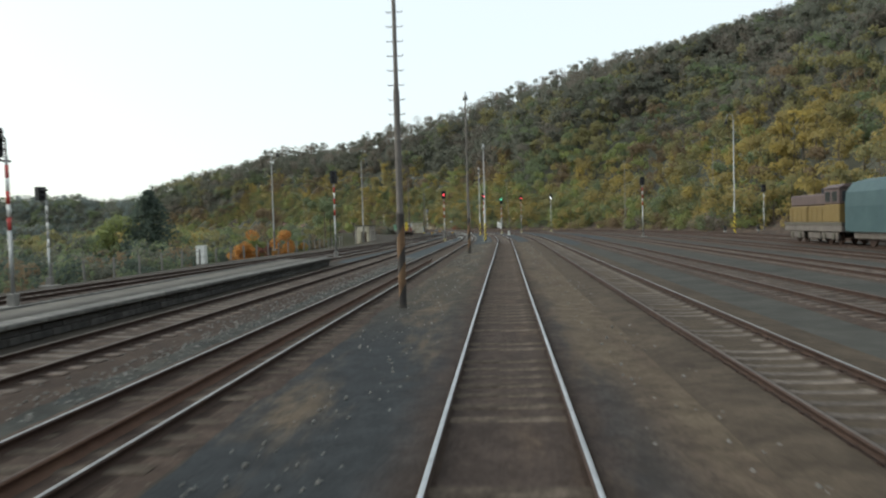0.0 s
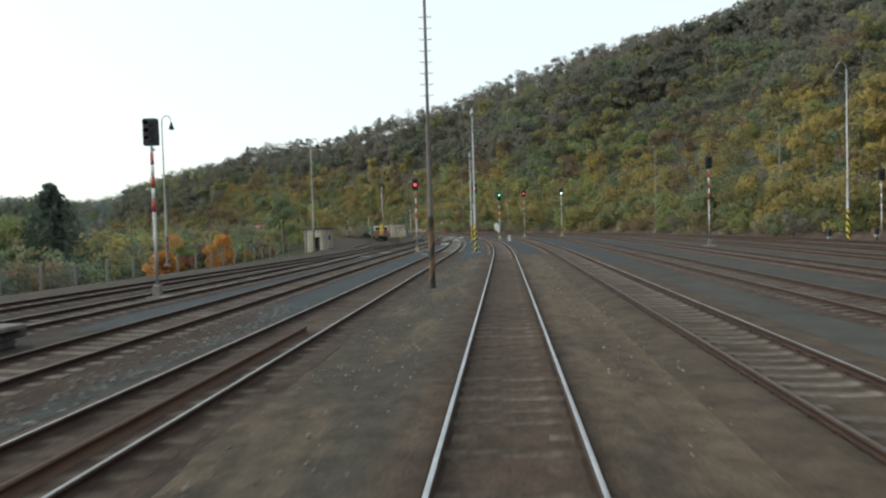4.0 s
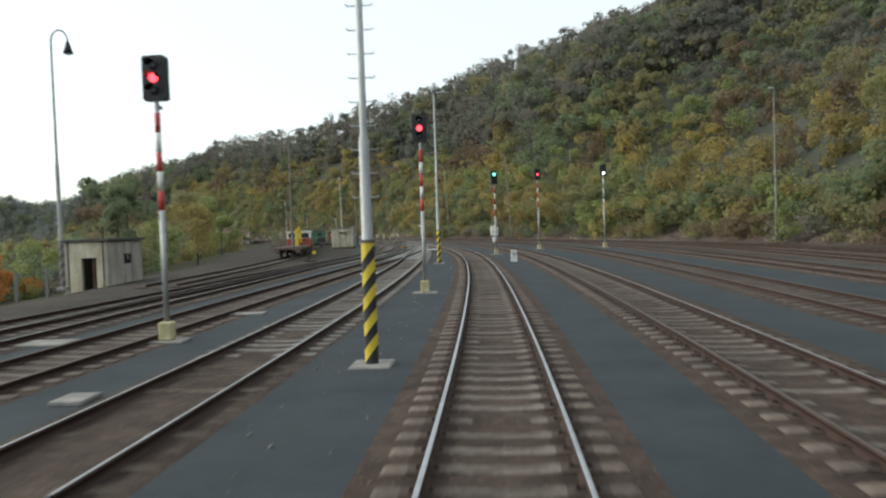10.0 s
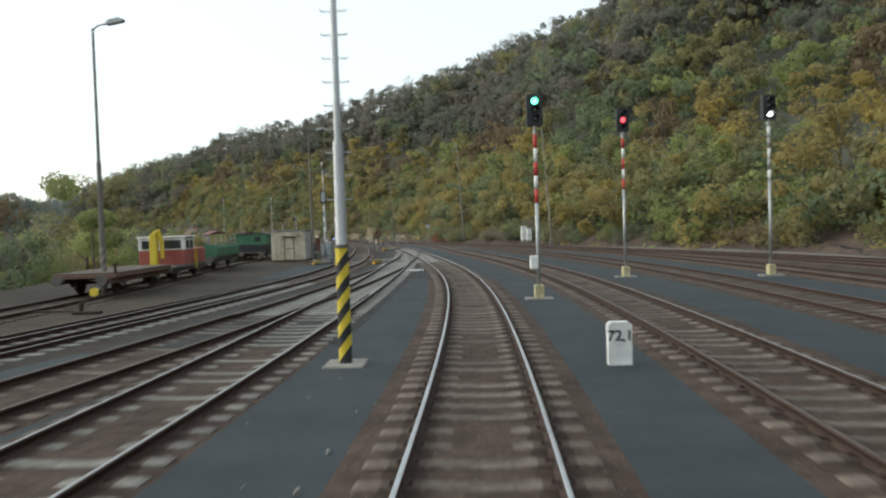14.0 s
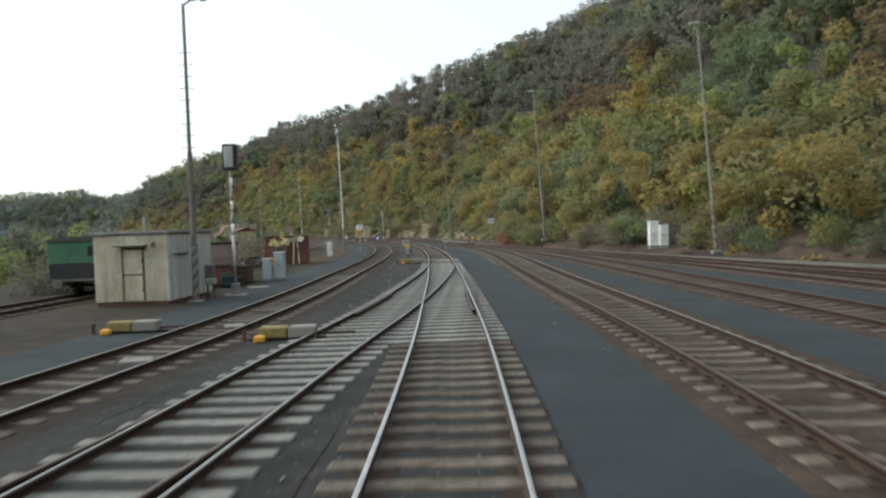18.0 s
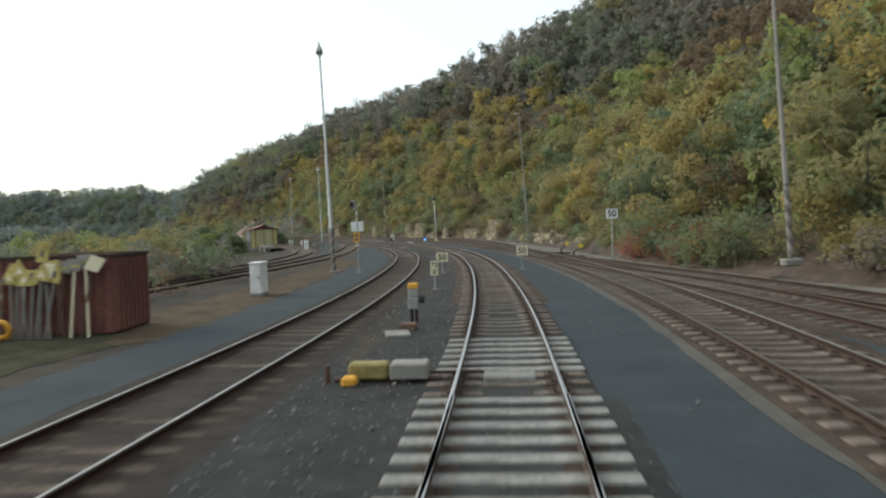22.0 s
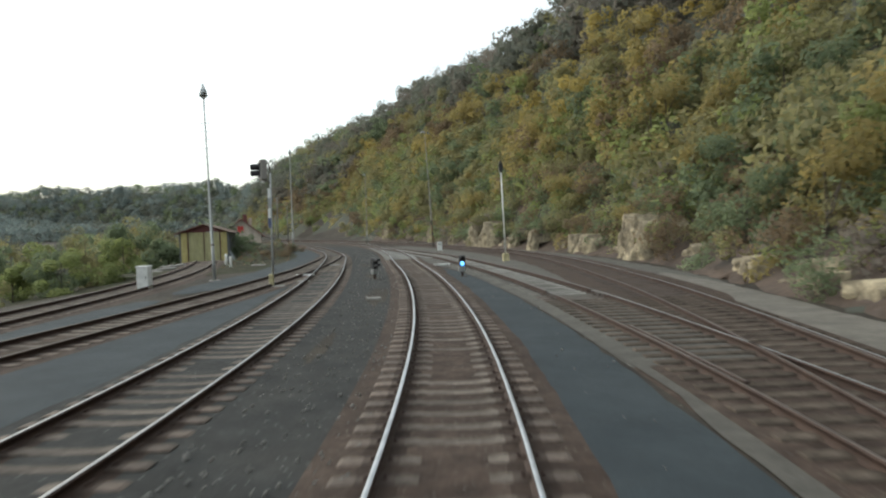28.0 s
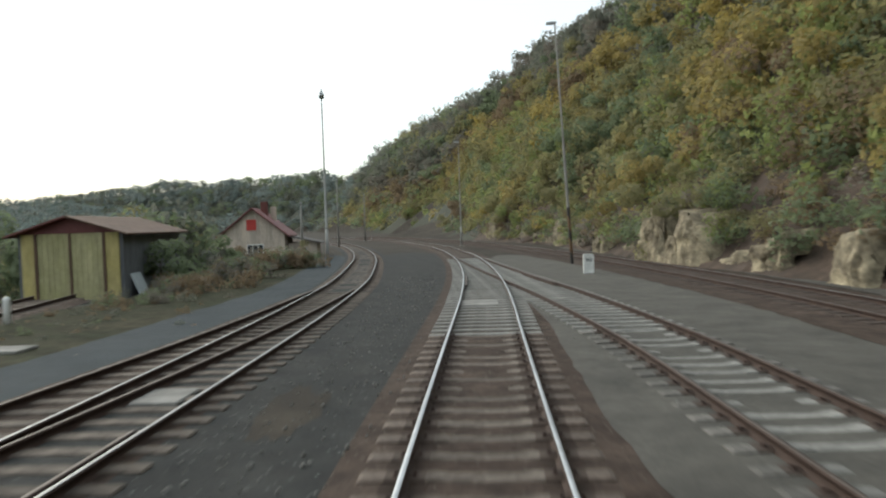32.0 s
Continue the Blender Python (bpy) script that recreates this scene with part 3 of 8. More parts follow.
def strip(name, knots_left, knots_right, s0, s1, z, mat, label, category, step=0.6, wobble=0.0, cross=1, kind="structure", taper=5.0):
    """A flat strip of ground between two lines, with a slightly uneven edge and narrowing ends."""
    s = np.arange(s0, s1 + 0.01, step)
    a, b = smooth_knots(knots_left, s), smooth_knots(knots_right, s)
    rng = np.random.RandomState(len(s) + int(abs(a[0]) * 100))
    ragged = [np.array([noise.noise((q * 0.4, k, 0.5)) + 0.8 * noise.noise((q * 1.9, k, 7.5)) for q in s]) + rng.uniform(-0.4, 0.4, len(s)) for k in (a[0], b[0] + 31)]
    a, b = a + wobble * ragged[0], b + wobble * ragged[1]
    end = np.clip((np.minimum(s - s0, s1 - s) + 0.4) / taper, 0.05, 1) ** 0.6
    middle = (a + b) / 2
    a, b = middle + (a - middle) * end, middle + (b - middle) * end
    rows = [along(s, a + (b - a) * k / cross)[:2] for k in range(cross + 1)]
    n = len(s)
    v = np.array([(x, y, z) for r in rows for x, y in zip(*r)])
    i, j = np.meshgrid(np.arange(cross), np.arange(n - 1), indexing="ij")
    p = i * n + j
    faces = np.stack([p, p + n, p + n + 1, p + 1], -1).reshape(-1, 4)
    ob = new(name, raw_mesh(name, v, faces, (mat,)))
    return tagged(ob, label, category, kind=kind)


def shifted(knots, by):
    return [(s, d + by) for s, d in knots]


# ---- ground ----
# foot of the wooded hill (the hill rises to its right), its ridge height along it
FOOT = np.array([(60, -400), (44, -120), (36, 20), (33, 90), (27, 132), (16, 172), (3, 196), (-7.5, 211.5), (-15.3, 228.5), (-23.3, 250.5), (-34.5, 277), (-40.5, 286.5), (-50, 298.5), (-59.5, 308.5), (-78, 332), (-97.8, 349.3), (-151.2, 408.9), (-220.8, 460.3), (-300, 520), (-420, 560), (-700, 600), (-1100, 610)], float)


def foot_distance(x, y):
    """Distance from the hill's foot, plus on the hill's side, and the way along the foot."""
    p = np.stack([np.asarray(x, float).ravel(), np.asarray(y, float).ravel()], 1)
    best, where, sign = np.full(len(p), 1e9), np.zeros(len(p)), np.ones(len(p))
    done = 0.0
    for a, b in zip(FOOT[:-1], FOOT[1:]):
        t = b - a
        n = np.linalg.norm(t)
        u = np.clip(((p - a) @ t) / n**2, 0, 1)
        q = p - (a + u[:, None] * t)
        dist = np.linalg.norm(q, axis=1)
        near = dist < best
        best[near], where[near] = dist[near], (done + u * n)[near]
        sign[near] = np.where((t[0] * q[:, 1] - t[1] * q[:, 0]) < 0, 1, -1)[near]
        done += n
    return (best * sign).reshape(np.shape(x)), where.reshape(np.shape(x))


RIDGE = [(0, 73.5), (450, 72.2), (520, 85), (560, 95.8), (600, 100.5), (630, 86), (660, 74.4), (690, 72.7), (720, 66.2), (750, 53.1), (790, 47.1), (820, 44), (850, 47.2), (880, 49.3), (910, 44), (940, 40.7), (970, 33.7), (1000, 29), (1030, 23.7), (1060, 21.7), (1100, 27.4), (1200, 31.9), (1350, 39.2), (1500, 37.4), (1850, 27.5)]
STEEP = [(400, 0.89), (560, 0.68), (600, 0.67), (640, 0.82), (690, 1.04), (750, 1.32), (800, 1.34), (850, 1.81), (900, 1.7), (950, 2.27), (1000, 2.4), (1050, 2.19)]
LEFT_EDGE = [(-90, -24), (40, -22), (90, -19.5), (110, -18.5), (135, -21), (170, -24), (200, -24), (230, -22), (262, -17), (290, -12), (330, -14), (560, -24)]


def line_distance(x, y):
    """Metres along the main track and to its right, for places near it."""
    x, y = np.asarray(x, float), np.asarray(y, float)
    i = np.argmin((x[..., None] - LINE_X[::8]) ** 2 + (y[..., None] - LINE_Y[::8]) ** 2, -1) * 8
    dx, dy = x - LINE_X[i], y - LINE_Y[i]
    h = LINE_H[i]
    return LINE_S[i] - dx * np.sin(h) + dy * np.cos(h), dx * np.cos(h) + dy * np.sin(h)


def ground_height(x, y):
    D, w = foot_distance(x, y)
    top = np.interp(w, *np.array(RIDGE, float).T)
    rise = np.clip(D - 2.2, 0, None)
    up = top * np.tanh(np.clip(rise, 0, 400) * np.interp(w, *np.array(STEEP, float).T) / top)
    lump = 2.5 * np.sin(x * 0.031 + y * 0.017) * np.sin(y * 0.043 - x * 0.02) * np.clip(rise / 40, 0, 1)
    s, d = line_distance(x, y)
    edge = np.interp(s, *np.array(LEFT_EDGE, float).T)
    drop = -np.clip((edge - d) * 0.16, 0, 5.0)
    dist = np.hypot(np.asarray(x) + 40, np.asarray(y) - 150)
    far = np.clip((dist - 520) / 460, 0, 1) ** 1.2 * np.interp(np.degrees(np.arctan2(np.asarray(x) + 40, np.asarray(y) - 150)), (-80, -67, -58, -50, -42, -36, -30), (30, 34, 46, 58, 48, 42, 40)) * (D < 0)
    z = np.where(D > 0, up + lump, drop)
    return np.maximum(z, drop * (D <= 0)) + far


def build_ground():
    xs = np.concatenate([np.linspace(-2400, -520, 24), np.arange(-500, -120, 12), np.arange(-120, 100, 3.0), np.arange(100, 420, 12), np.linspace(450, 2400, 24)])
    ys = np.concatenate([np.linspace(-2400, -160, 24), np.arange(-140, -40, 10), np.arange(-40, 350, 3.0), np.arange(350, 620, 10), np.linspace(640, 2400, 28)])
    X, Y = np.meshgrid(xs, ys)
    Z = np.concatenate([ground_height(X[i:i + 20], Y[i:i + 20]) for i in range(0, len(ys), 20)])
    v = np.stack([X, Y, Z - 0.006], -1).reshape(-1, 3)
    ny, nx = X.shape
    i, j = np.meshgrid(np.arange(ny - 1), np.arange(nx - 1), indexing="ij")
    a = i * nx + j
    f = np.stack([a, a + 1, a + nx + 1, a + nx], -1).reshape(-1, 4)
    cx, cy = v[f].mean(1)[:, 0], v[f].mean(1)[:, 1]
    D, _ = foot_distance(cx, cy)
    s, d = line_distance(cx, cy)
    edge = np.interp(s, *np.array(LEFT_EDGE, float).T)
    slot = np.where((D > 1.0) | (np.hypot(cx + 40, cy - 150) > 560), 1, np.where(d < edge - 1, 2, 0))
    ob = new("ground", raw_mesh("ground", v, f, (GRAVEL, FOREST_FLOOR, GRASS), slot, smooth=True))
    return tagged(ob, "brown-grey gravel yard running into wooded slopes and meadows", "ground", kind="structure")


build_ground()

# ---- tracks ----
TURNOUTS = ((L1, OWN, 150, 194, SLEEPER_PALE, SLEEPER_OLD, 157), (L2, L1, 134, 157), (L3, L4, 124, 147), (L6, L3, 282, 305, SLEEPER_OLD, SLEEPER_OLD), (OWN, R1, 294, 326), (R1, R2, 208, 229, SLEEPER_OLD, SLEEPER_OLD), (R1, R7, 243, 262, DUSTY_SLEEPER, DUSTY_SLEEPER))
SKIPS = {"main track": [(150, 194), (195.9, 199.6), (294, 326)], "left siding": [(134, 195)], "second left siding": [(134, 160)], "third left track": [(124, 147), (282, 305)], "fourth left track": [(124, 150)],
         "depot track": [(282, 310)], "right track": [(208, 229), (243, 262), (294, 328)], "second right track": [(208, 230)], "hillside track": [(240, 262)]}
build_track("main track with shiny rails on stained concrete sleepers", OWN, -60, 420, SLEEPER_OLD, single=(0, 326), top=RAIL_TOP, skip=SKIPS["main track"])
for name, knots, s0, s1 in YARD:
    near = name == "left siding"
    shiny = name in ("left siding", "third left track")
    if name == "right track":
        build_track("curved right track with worn rails on pale sleepers", knots, 264, s1, SLEEPER_PALE, single=(264, 326), skip=SKIPS[name])
        s1 = 263.6
    if near:
        build_track("left siding with rusty ballast and stained sleepers", knots, s0, 84, SLEEPER_OLD, single=(2, 84), top=RAIL_WORN_GLINT)
        s0 = 84.2
    build_track(name + " with worn rails on concrete sleepers", knots, s0, s1, SLEEPER if near else RUST_STAIN if name == "hillside track" else SLEEPER_OLD,
                single={"left siding": (84, 134), "second left siding": (2, 134), "right track": (2, 208), "third left track": (150, 282)}.get(name, (0, 0)), top=RAIL_WORN_GLINT if shiny else RAIL_DULL, skip=SKIPS.get(name, ()))


def turnout(knots_a, knots_b, s0, s1, mat_a=SLEEPER_PALE, mat_b=SLEEPER_PALE, a_from=-99):
    """The long sleepers of a turnout, and its check rails."""
    t = thing("turnout", "turnout with long pale concrete sleepers where two tracks join", "railway turnout", kind="structure", group="turnouts")
    for s in np.arange(s0, s1, 0.61):
        da, db = float(smooth_knots(knots_a, np.array([s]))[0]), float(smooth_knots(knots_b, np.array([s]))[0])
        if abs(da - db) > 2.4:
            for d, mat in ((da, mat_a), (db, mat_b))[int(s < a_from):]:
                part("sleeper", Geo().box(0, 0, -0.08, 2.42, 0.27, 0.132, 0.02), mat, t).matrix_basis = put(s, d)
        else:
            part("sleeper", Geo().box(0, 0, -0.08, 2.46 + abs(da - db), 0.27, 0.132, 0.02), mat_a, t).matrix_basis = put(s, (da + db) / 2)
    gap = [(s, abs(float(smooth_knots(knots_a, np.array([s]))[0] - smooth_knots(knots_b, np.array([s]))[0]))) for s in np.arange(s0, s1, 0.5)]
    frog = min(gap, key=lambda g: abs(g[1] - 1.5))[0]
    for knots, side in ((knots_a, -0.64), (knots_b, 0.64)):
        part("check_rail", swept("check_rail", knots, frog - 3.0, frog + 2.6, side, RAIL_OUTLINE, 0.004, (RUST, RAIL_DULL), RAIL_SLOTS, 0.7), (), t)


for args in TURNOUTS:
    turnout(*args)
pale = thing("sleeper_row", "short row of newer pale concrete sleepers under the main track", "sleepers", kind="structure")
for s in np.arange(196.0, 199.5, 0.61):
    part("sleeper", Geo().box(0, 0, -0.08, 2.42, 0.28, 0.135, 0.02), SLEEPER_PALE, pale).matrix_basis = put(float(s), 0.0, 0.0, random.uniform(-0.6, 0.6))
part("lock_cover", Geo().box(0, 0, 0.0, 0.8, 0.42, 0.13, 0.03), CONCRETE, pale, "grey cover between the rails").matrix_basis = put(195.25, 0.0)
TIGHT = [(-1.75, -0.012), (-1.3, 0.018), (-0.98, 0.024), (-0.52, 0.026), (0.52, 0.026), (0.98, 0.024), (1.3, 0.018), (1.75, -0.012)]
NARROW = [(-1.42, -0.012), (-1.22, 0.012), (-0.98, 0.024), (-0.52, 0.026), (0.52, 0.026), (0.98, 0.024), (1.22, 0.012), (1.42, -0.012)]
COVERED = [(-1.95, -0.01), (-1.55, 0.03), (-1.25, 0.056), (-0.84, 0.06), (-0.68, 0.026), (0.68, 0.026), (0.84, 0.06), (1.25, 0.056), (1.55, 0.03), (1.95, -0.01)]
HEAPED = [(-2.5, -0.01), (-1.8, 0.022), (-1.25, 0.056), (-0.84, 0.06), (-0.68, 0.026), (0.68, 0.026), (0.84, 0.06), (1.25, 0.056), (1.8, 0.022), (2.5, -0.01)]
BEDS = [("main track", OWN, -60, 84), ("main track", OWN, 84, 146), ("main track", OWN, 146, 206), ("main track", OWN, 206, 420)]
for name, knots, s0, s1 in YARD:
    BEDS += [(name, knots, s0, 84), (name, knots, 84, 252), (name, knots, 252, s1)] if name == "right track" else [(name, knots, s0, 128), (name, knots, 128, s1)] if "left siding" in name else [(name, knots, s0, 240), (name, knots, 240, s1)] if "third left" in name else [(name, knots, s0, s1)]
for name, knots, s0, s1 in BEDS:
    if s1 == 84:
        outline, looks, slots = HEAPED if knots is OWN else COVERED, (YARD_DUST if knots is OWN else DUSTY_BALLAST, RUST_BALLAST), [0, 0, 0, 1, 0, 1, 0, 0, 0, 0]
    else:
        pale = s0 == 252
        outline, looks, slots = NARROW if "left siding" in name and s0 < 128 or s0 == 146 else TIGHT, (PALE_GRAVEL, PALE_GRAVEL) if pale else (DARK_GRAVEL, RUST_BALLAST) if s0 in (128, 146, 240) else (SOOTY_BALLAST, RUST_BALLAST) if "third left" in name or "fourth left" in name else (BALLAST, RUST_BALLAST), [0, 0, 1, 0, 1, 0, 0, 0]
    bed = new("ballast_bed", swept("ballast_bed", knots, s0, s1, 0.0, outline, 0.0004 * (len(name) % 5), looks, slots, 2.0, True, False))
    tagged(bed, ("pale gravel ballast" if s0 == 252 else "rust-brown ballast") + " under the " + name, "ballast", kind="structure")


# ---- masts ----
def lamp_mast(at, height, head="bell", foot="stripes", rungs=(2.6, 7.5), colour=POLE_GREY, r=0.11, arm=0.0, turn=0.0, lean=0.0):
    kinds = {"stripes": "yellow-black striped foot", "rust": "rusty striped foot", "plain": "plain grey foot", "white": "faded striped foot"}
    t = thing("lamp_mast", "tall tapered steel yard lamp mast with a " + kinds[foot], "lamp mast", at @ pose(0, 0, 0, 0, lean, turn), group="yard lamp masts")
    h1 = 2.76 if foot == "rust" else 0.19 * height
    if foot in ("stripes", "white"):
        n = 10
        for k in range(n):
            g = Geo().tube([(0, 0, h1 * k / n), (0, 0, h1 * (k + 1) / n)], [r, r], 14, cap=False)
            for v in range(len(g.v)):
                x, y, z = g.v[v]
                g.v[v] = (x, y, max(0.0, z + (x * 1.3 if 0.01 < z < h1 - 0.01 else 0)))
            part("stripe", g, ((BLACK, YELLOW) if foot == "stripes" else (POLE_DARK, FADED_WHITE))[k % 2], t, smooth=True)
    elif foot == "rust":
        edges = (0.0, 0.5, 1.15, 1.6, 2.25, h1)
        for k in range(5):
            g = Geo().tube([(0, 0, edges[k]), (0, 0, edges[k + 1])], [r, r], 16, cap=False)
            g.v = [(x, y, max(0.0, z + (x * 1.9 if 0.01 < z < h1 - 0.01 else 0))) for x, y, z in g.v]
            part("stripe", g, (BLACKENED, FADED_ORANGE)[k % 2], t, smooth=True)
    else:
        part("foot", Geo().tube([(0, 0, 0), (0, 0, h1)], [r, r], 14), POLE_GREY, t, smooth=True)
    bend = 4.0 if foot == "stripes" else height * 0.5
    part("shaft", Geo().tube([(0, 0, h1), (0, 0, h1 + 0.04), (0, 0, bend), (0, 0, bend + 0.1), (0, 0, height)], [r, r * 0.86, r * 0.78, r * 0.56, r * 0.42], 14), colour, t, smooth=True)
    part("collar", Geo().tube([(0, 0, h1 - 0.03), (0, 0, h1 + 0.03)], [r * 1.1, r * 1.1], 14), POLE_DARK, t)
    if foot != "rust":
        part("foundation", Geo().box(0, 0, -0.15, 0.75 if foot == "stripes" else 0.5, 0.75 if foot == "stripes" else 0.5, 0.2, 0.03), CONCRETE, t)
    z = rungs[0]
    while z < rungs[1]:
        part("step_iron", Geo().tube([(-0.24, 0, z + 0.04), (-0.22, 0, z), (0.22, 0, z), (0.24, 0, z + 0.04)], [0.012] * 4, 6), colour, t)
        z += 0.42
    if head == "bell":
        part("lamp", Geo().tube([(0, 0, height), (0, 0, height + 0.18), (0.0, 0, height + 0.2)], [0.02, 0.02, 0.02], 8).tube([(0, 0, height - 0.32), (0, 0, height - 0.02), (0, 0, height + 0.12), (0, 0, height + 0.34)], [0.21, 0.17, 0.09, 0.03], 14), GALV, t, "bell-shaped lamp", smooth=True)
        part("lamp_glass", Geo().tube([(0, 0, height - 0.40), (0, 0, height - 0.30)], [0.10, 0.15], 12), LAMP_GLASS, t)
    elif head == "crook":
        pts = [(0.42 - 0.42 * math.cos(a), 0, height + 0.42 * math.sin(a) * 1.3) for a in [math.pi * k / 8 for k in range(8)]] + [(0.84, 0, height - 0.05)]
        part("crook", Geo().tube(pts, [0.04] * len(pts), 8), colour, t, smooth=True)
        part("lamp", Geo().tube([(0.84, 0, height - 0.62), (0.84, 0, height - 0.28), (0.84, 0, height - 0.05)], [0.24, 0.13, 0.08], 14), BLACK, t, "dark bell-shaped lamp", smooth=True)
        part("lamp_glass", Geo().tube([(0.84, 0, height - 0.68), (0.84, 0, height - 0.6)], [0.1, 0.16], 12), LAMP_GLASS, t)
    elif head == "street":
        part("arm", Geo().tube([(0, 0, height - 0.05), (0.25, 0, height + 0.12), (0.7, 0, height + 0.2)], [0.035] * 3, 8), colour, t)
        part("lamp", Geo().prism([(0.6, 0.12), (1.25, 0.24), (1.3, 0.32), (1.1, 0.4), (0.7, 0.32), (0.58, 0.22)], -0.15, 0.15, at=Matrix.Translation((0, 0, height))), GALV, t, "flat street-lamp head")
    elif head == "small":
        part("lamp", Geo().box(0.18, 0, height - 0.1, 0.5, 0.2, 0.14, 0.03), GALV, t, "small lamp head")
    return t


def spot(x, y, z=0.0, turn=0.0):
    """A pose at a place, with y along the track there."""
    s, d = line_distance(np.array([x]), np.array([y]))
    return pose(x, y, z, 0, 0, math.degrees(float(np.interp(s[0], LINE_S, LINE_H))) + turn)


lamp_mast(spot(-2.97, 21.3), 12.6, "bell", "rust", (3.53, 11.0), POLE_DARK, 0.115)
lamp_mast(spot(-2.62, 57.2), 12.2, "bell", "rust", (3.53, 10.6), POLE_DARK, 0.115)
lamp_mast(spot(-2.12, 90.9), 11.7, "bell", "stripes", (3.0, 10.4), GALV, 0.12)
lamp_mast(spot(-3.79, 125.5), 11.35, "bell", "stripes", (3.0, 10.2), GALV, 0.12)
lamp_mast(spot(27.7, 90.5), 13.8, "crook", "stripes", (2, 2), GALV, 0.13, turn=180)
lamp_mast(spot(-28.8, 90.8, -0.3), 12.2, "crook", "white", (2, 2), POLE_GREY, 0.12)
lamp_mast(spot(-21.6, 113.0), 12.2, "crook", "white", (2, 2), POLE_GREY, 0.12)
lamp_mast(spot(-17.9, 141.0), 11.0, "street", "white", (2, 2), POLE_DARK, 0.12)
lamp_mast(spot(-18.25, 171.75), 10.6, "street", "white", (3, 9), POLE_DARK, 0.12)
lamp_mast(spot(34.0, 121.9, 0.5), 12.9, "small", "white", (2, 2), MAST_DRAB, 0.085, turn=180)
lamp_mast(spot(23.2, 141.4, 0.5), 12.5, "small", "white", (2, 2), MAST_DRAB, 0.085, turn=180)
lamp_mast(spot(1.9, 190.0, 0.5), 12.3, "small", "white", (2, 2), MAST_DRAB, 0.085, turn=180, lean=3.6)
lamp_mast(spot(-8.8, 207.0, 1.0), 11.8, "small", "white", (2, 2), MAST_DRAB, 0.085, turn=180, lean=2.8)
lamp_mast(spot(-30.55, 220.0), 12.4, "bell", "white", (3, 3), GALV, 0.12, lean=-1.6)
lamp_mast(spot(-25.9, 250.4, 0.8), 11.6, "small", "white", (2, 2), MAST_DRAB, 0.085, turn=180, lean=2.8)
lamp_mast(spot(-54.8, 264.5), 9.6, "bell", "plain", (2.5, 8), GALV, 0.085, lean=-1.0)
lamp_mast(spot(-62.4, 303.2, 0.2), 11.8, "small", "rust", (2, 2), MAST_DRAB, 0.085, turn=180, lean=2.6)
lamp_mast(spot(-84.4, 308.4), 12.0, "bell", "plain", (2, 2), POLE_GREY, 0.11)
lamp_mast(spot(-88.5, 331.5), 10.5, "small", "plain", (2, 2), MAST_DRAB, 0.085, turn=180)


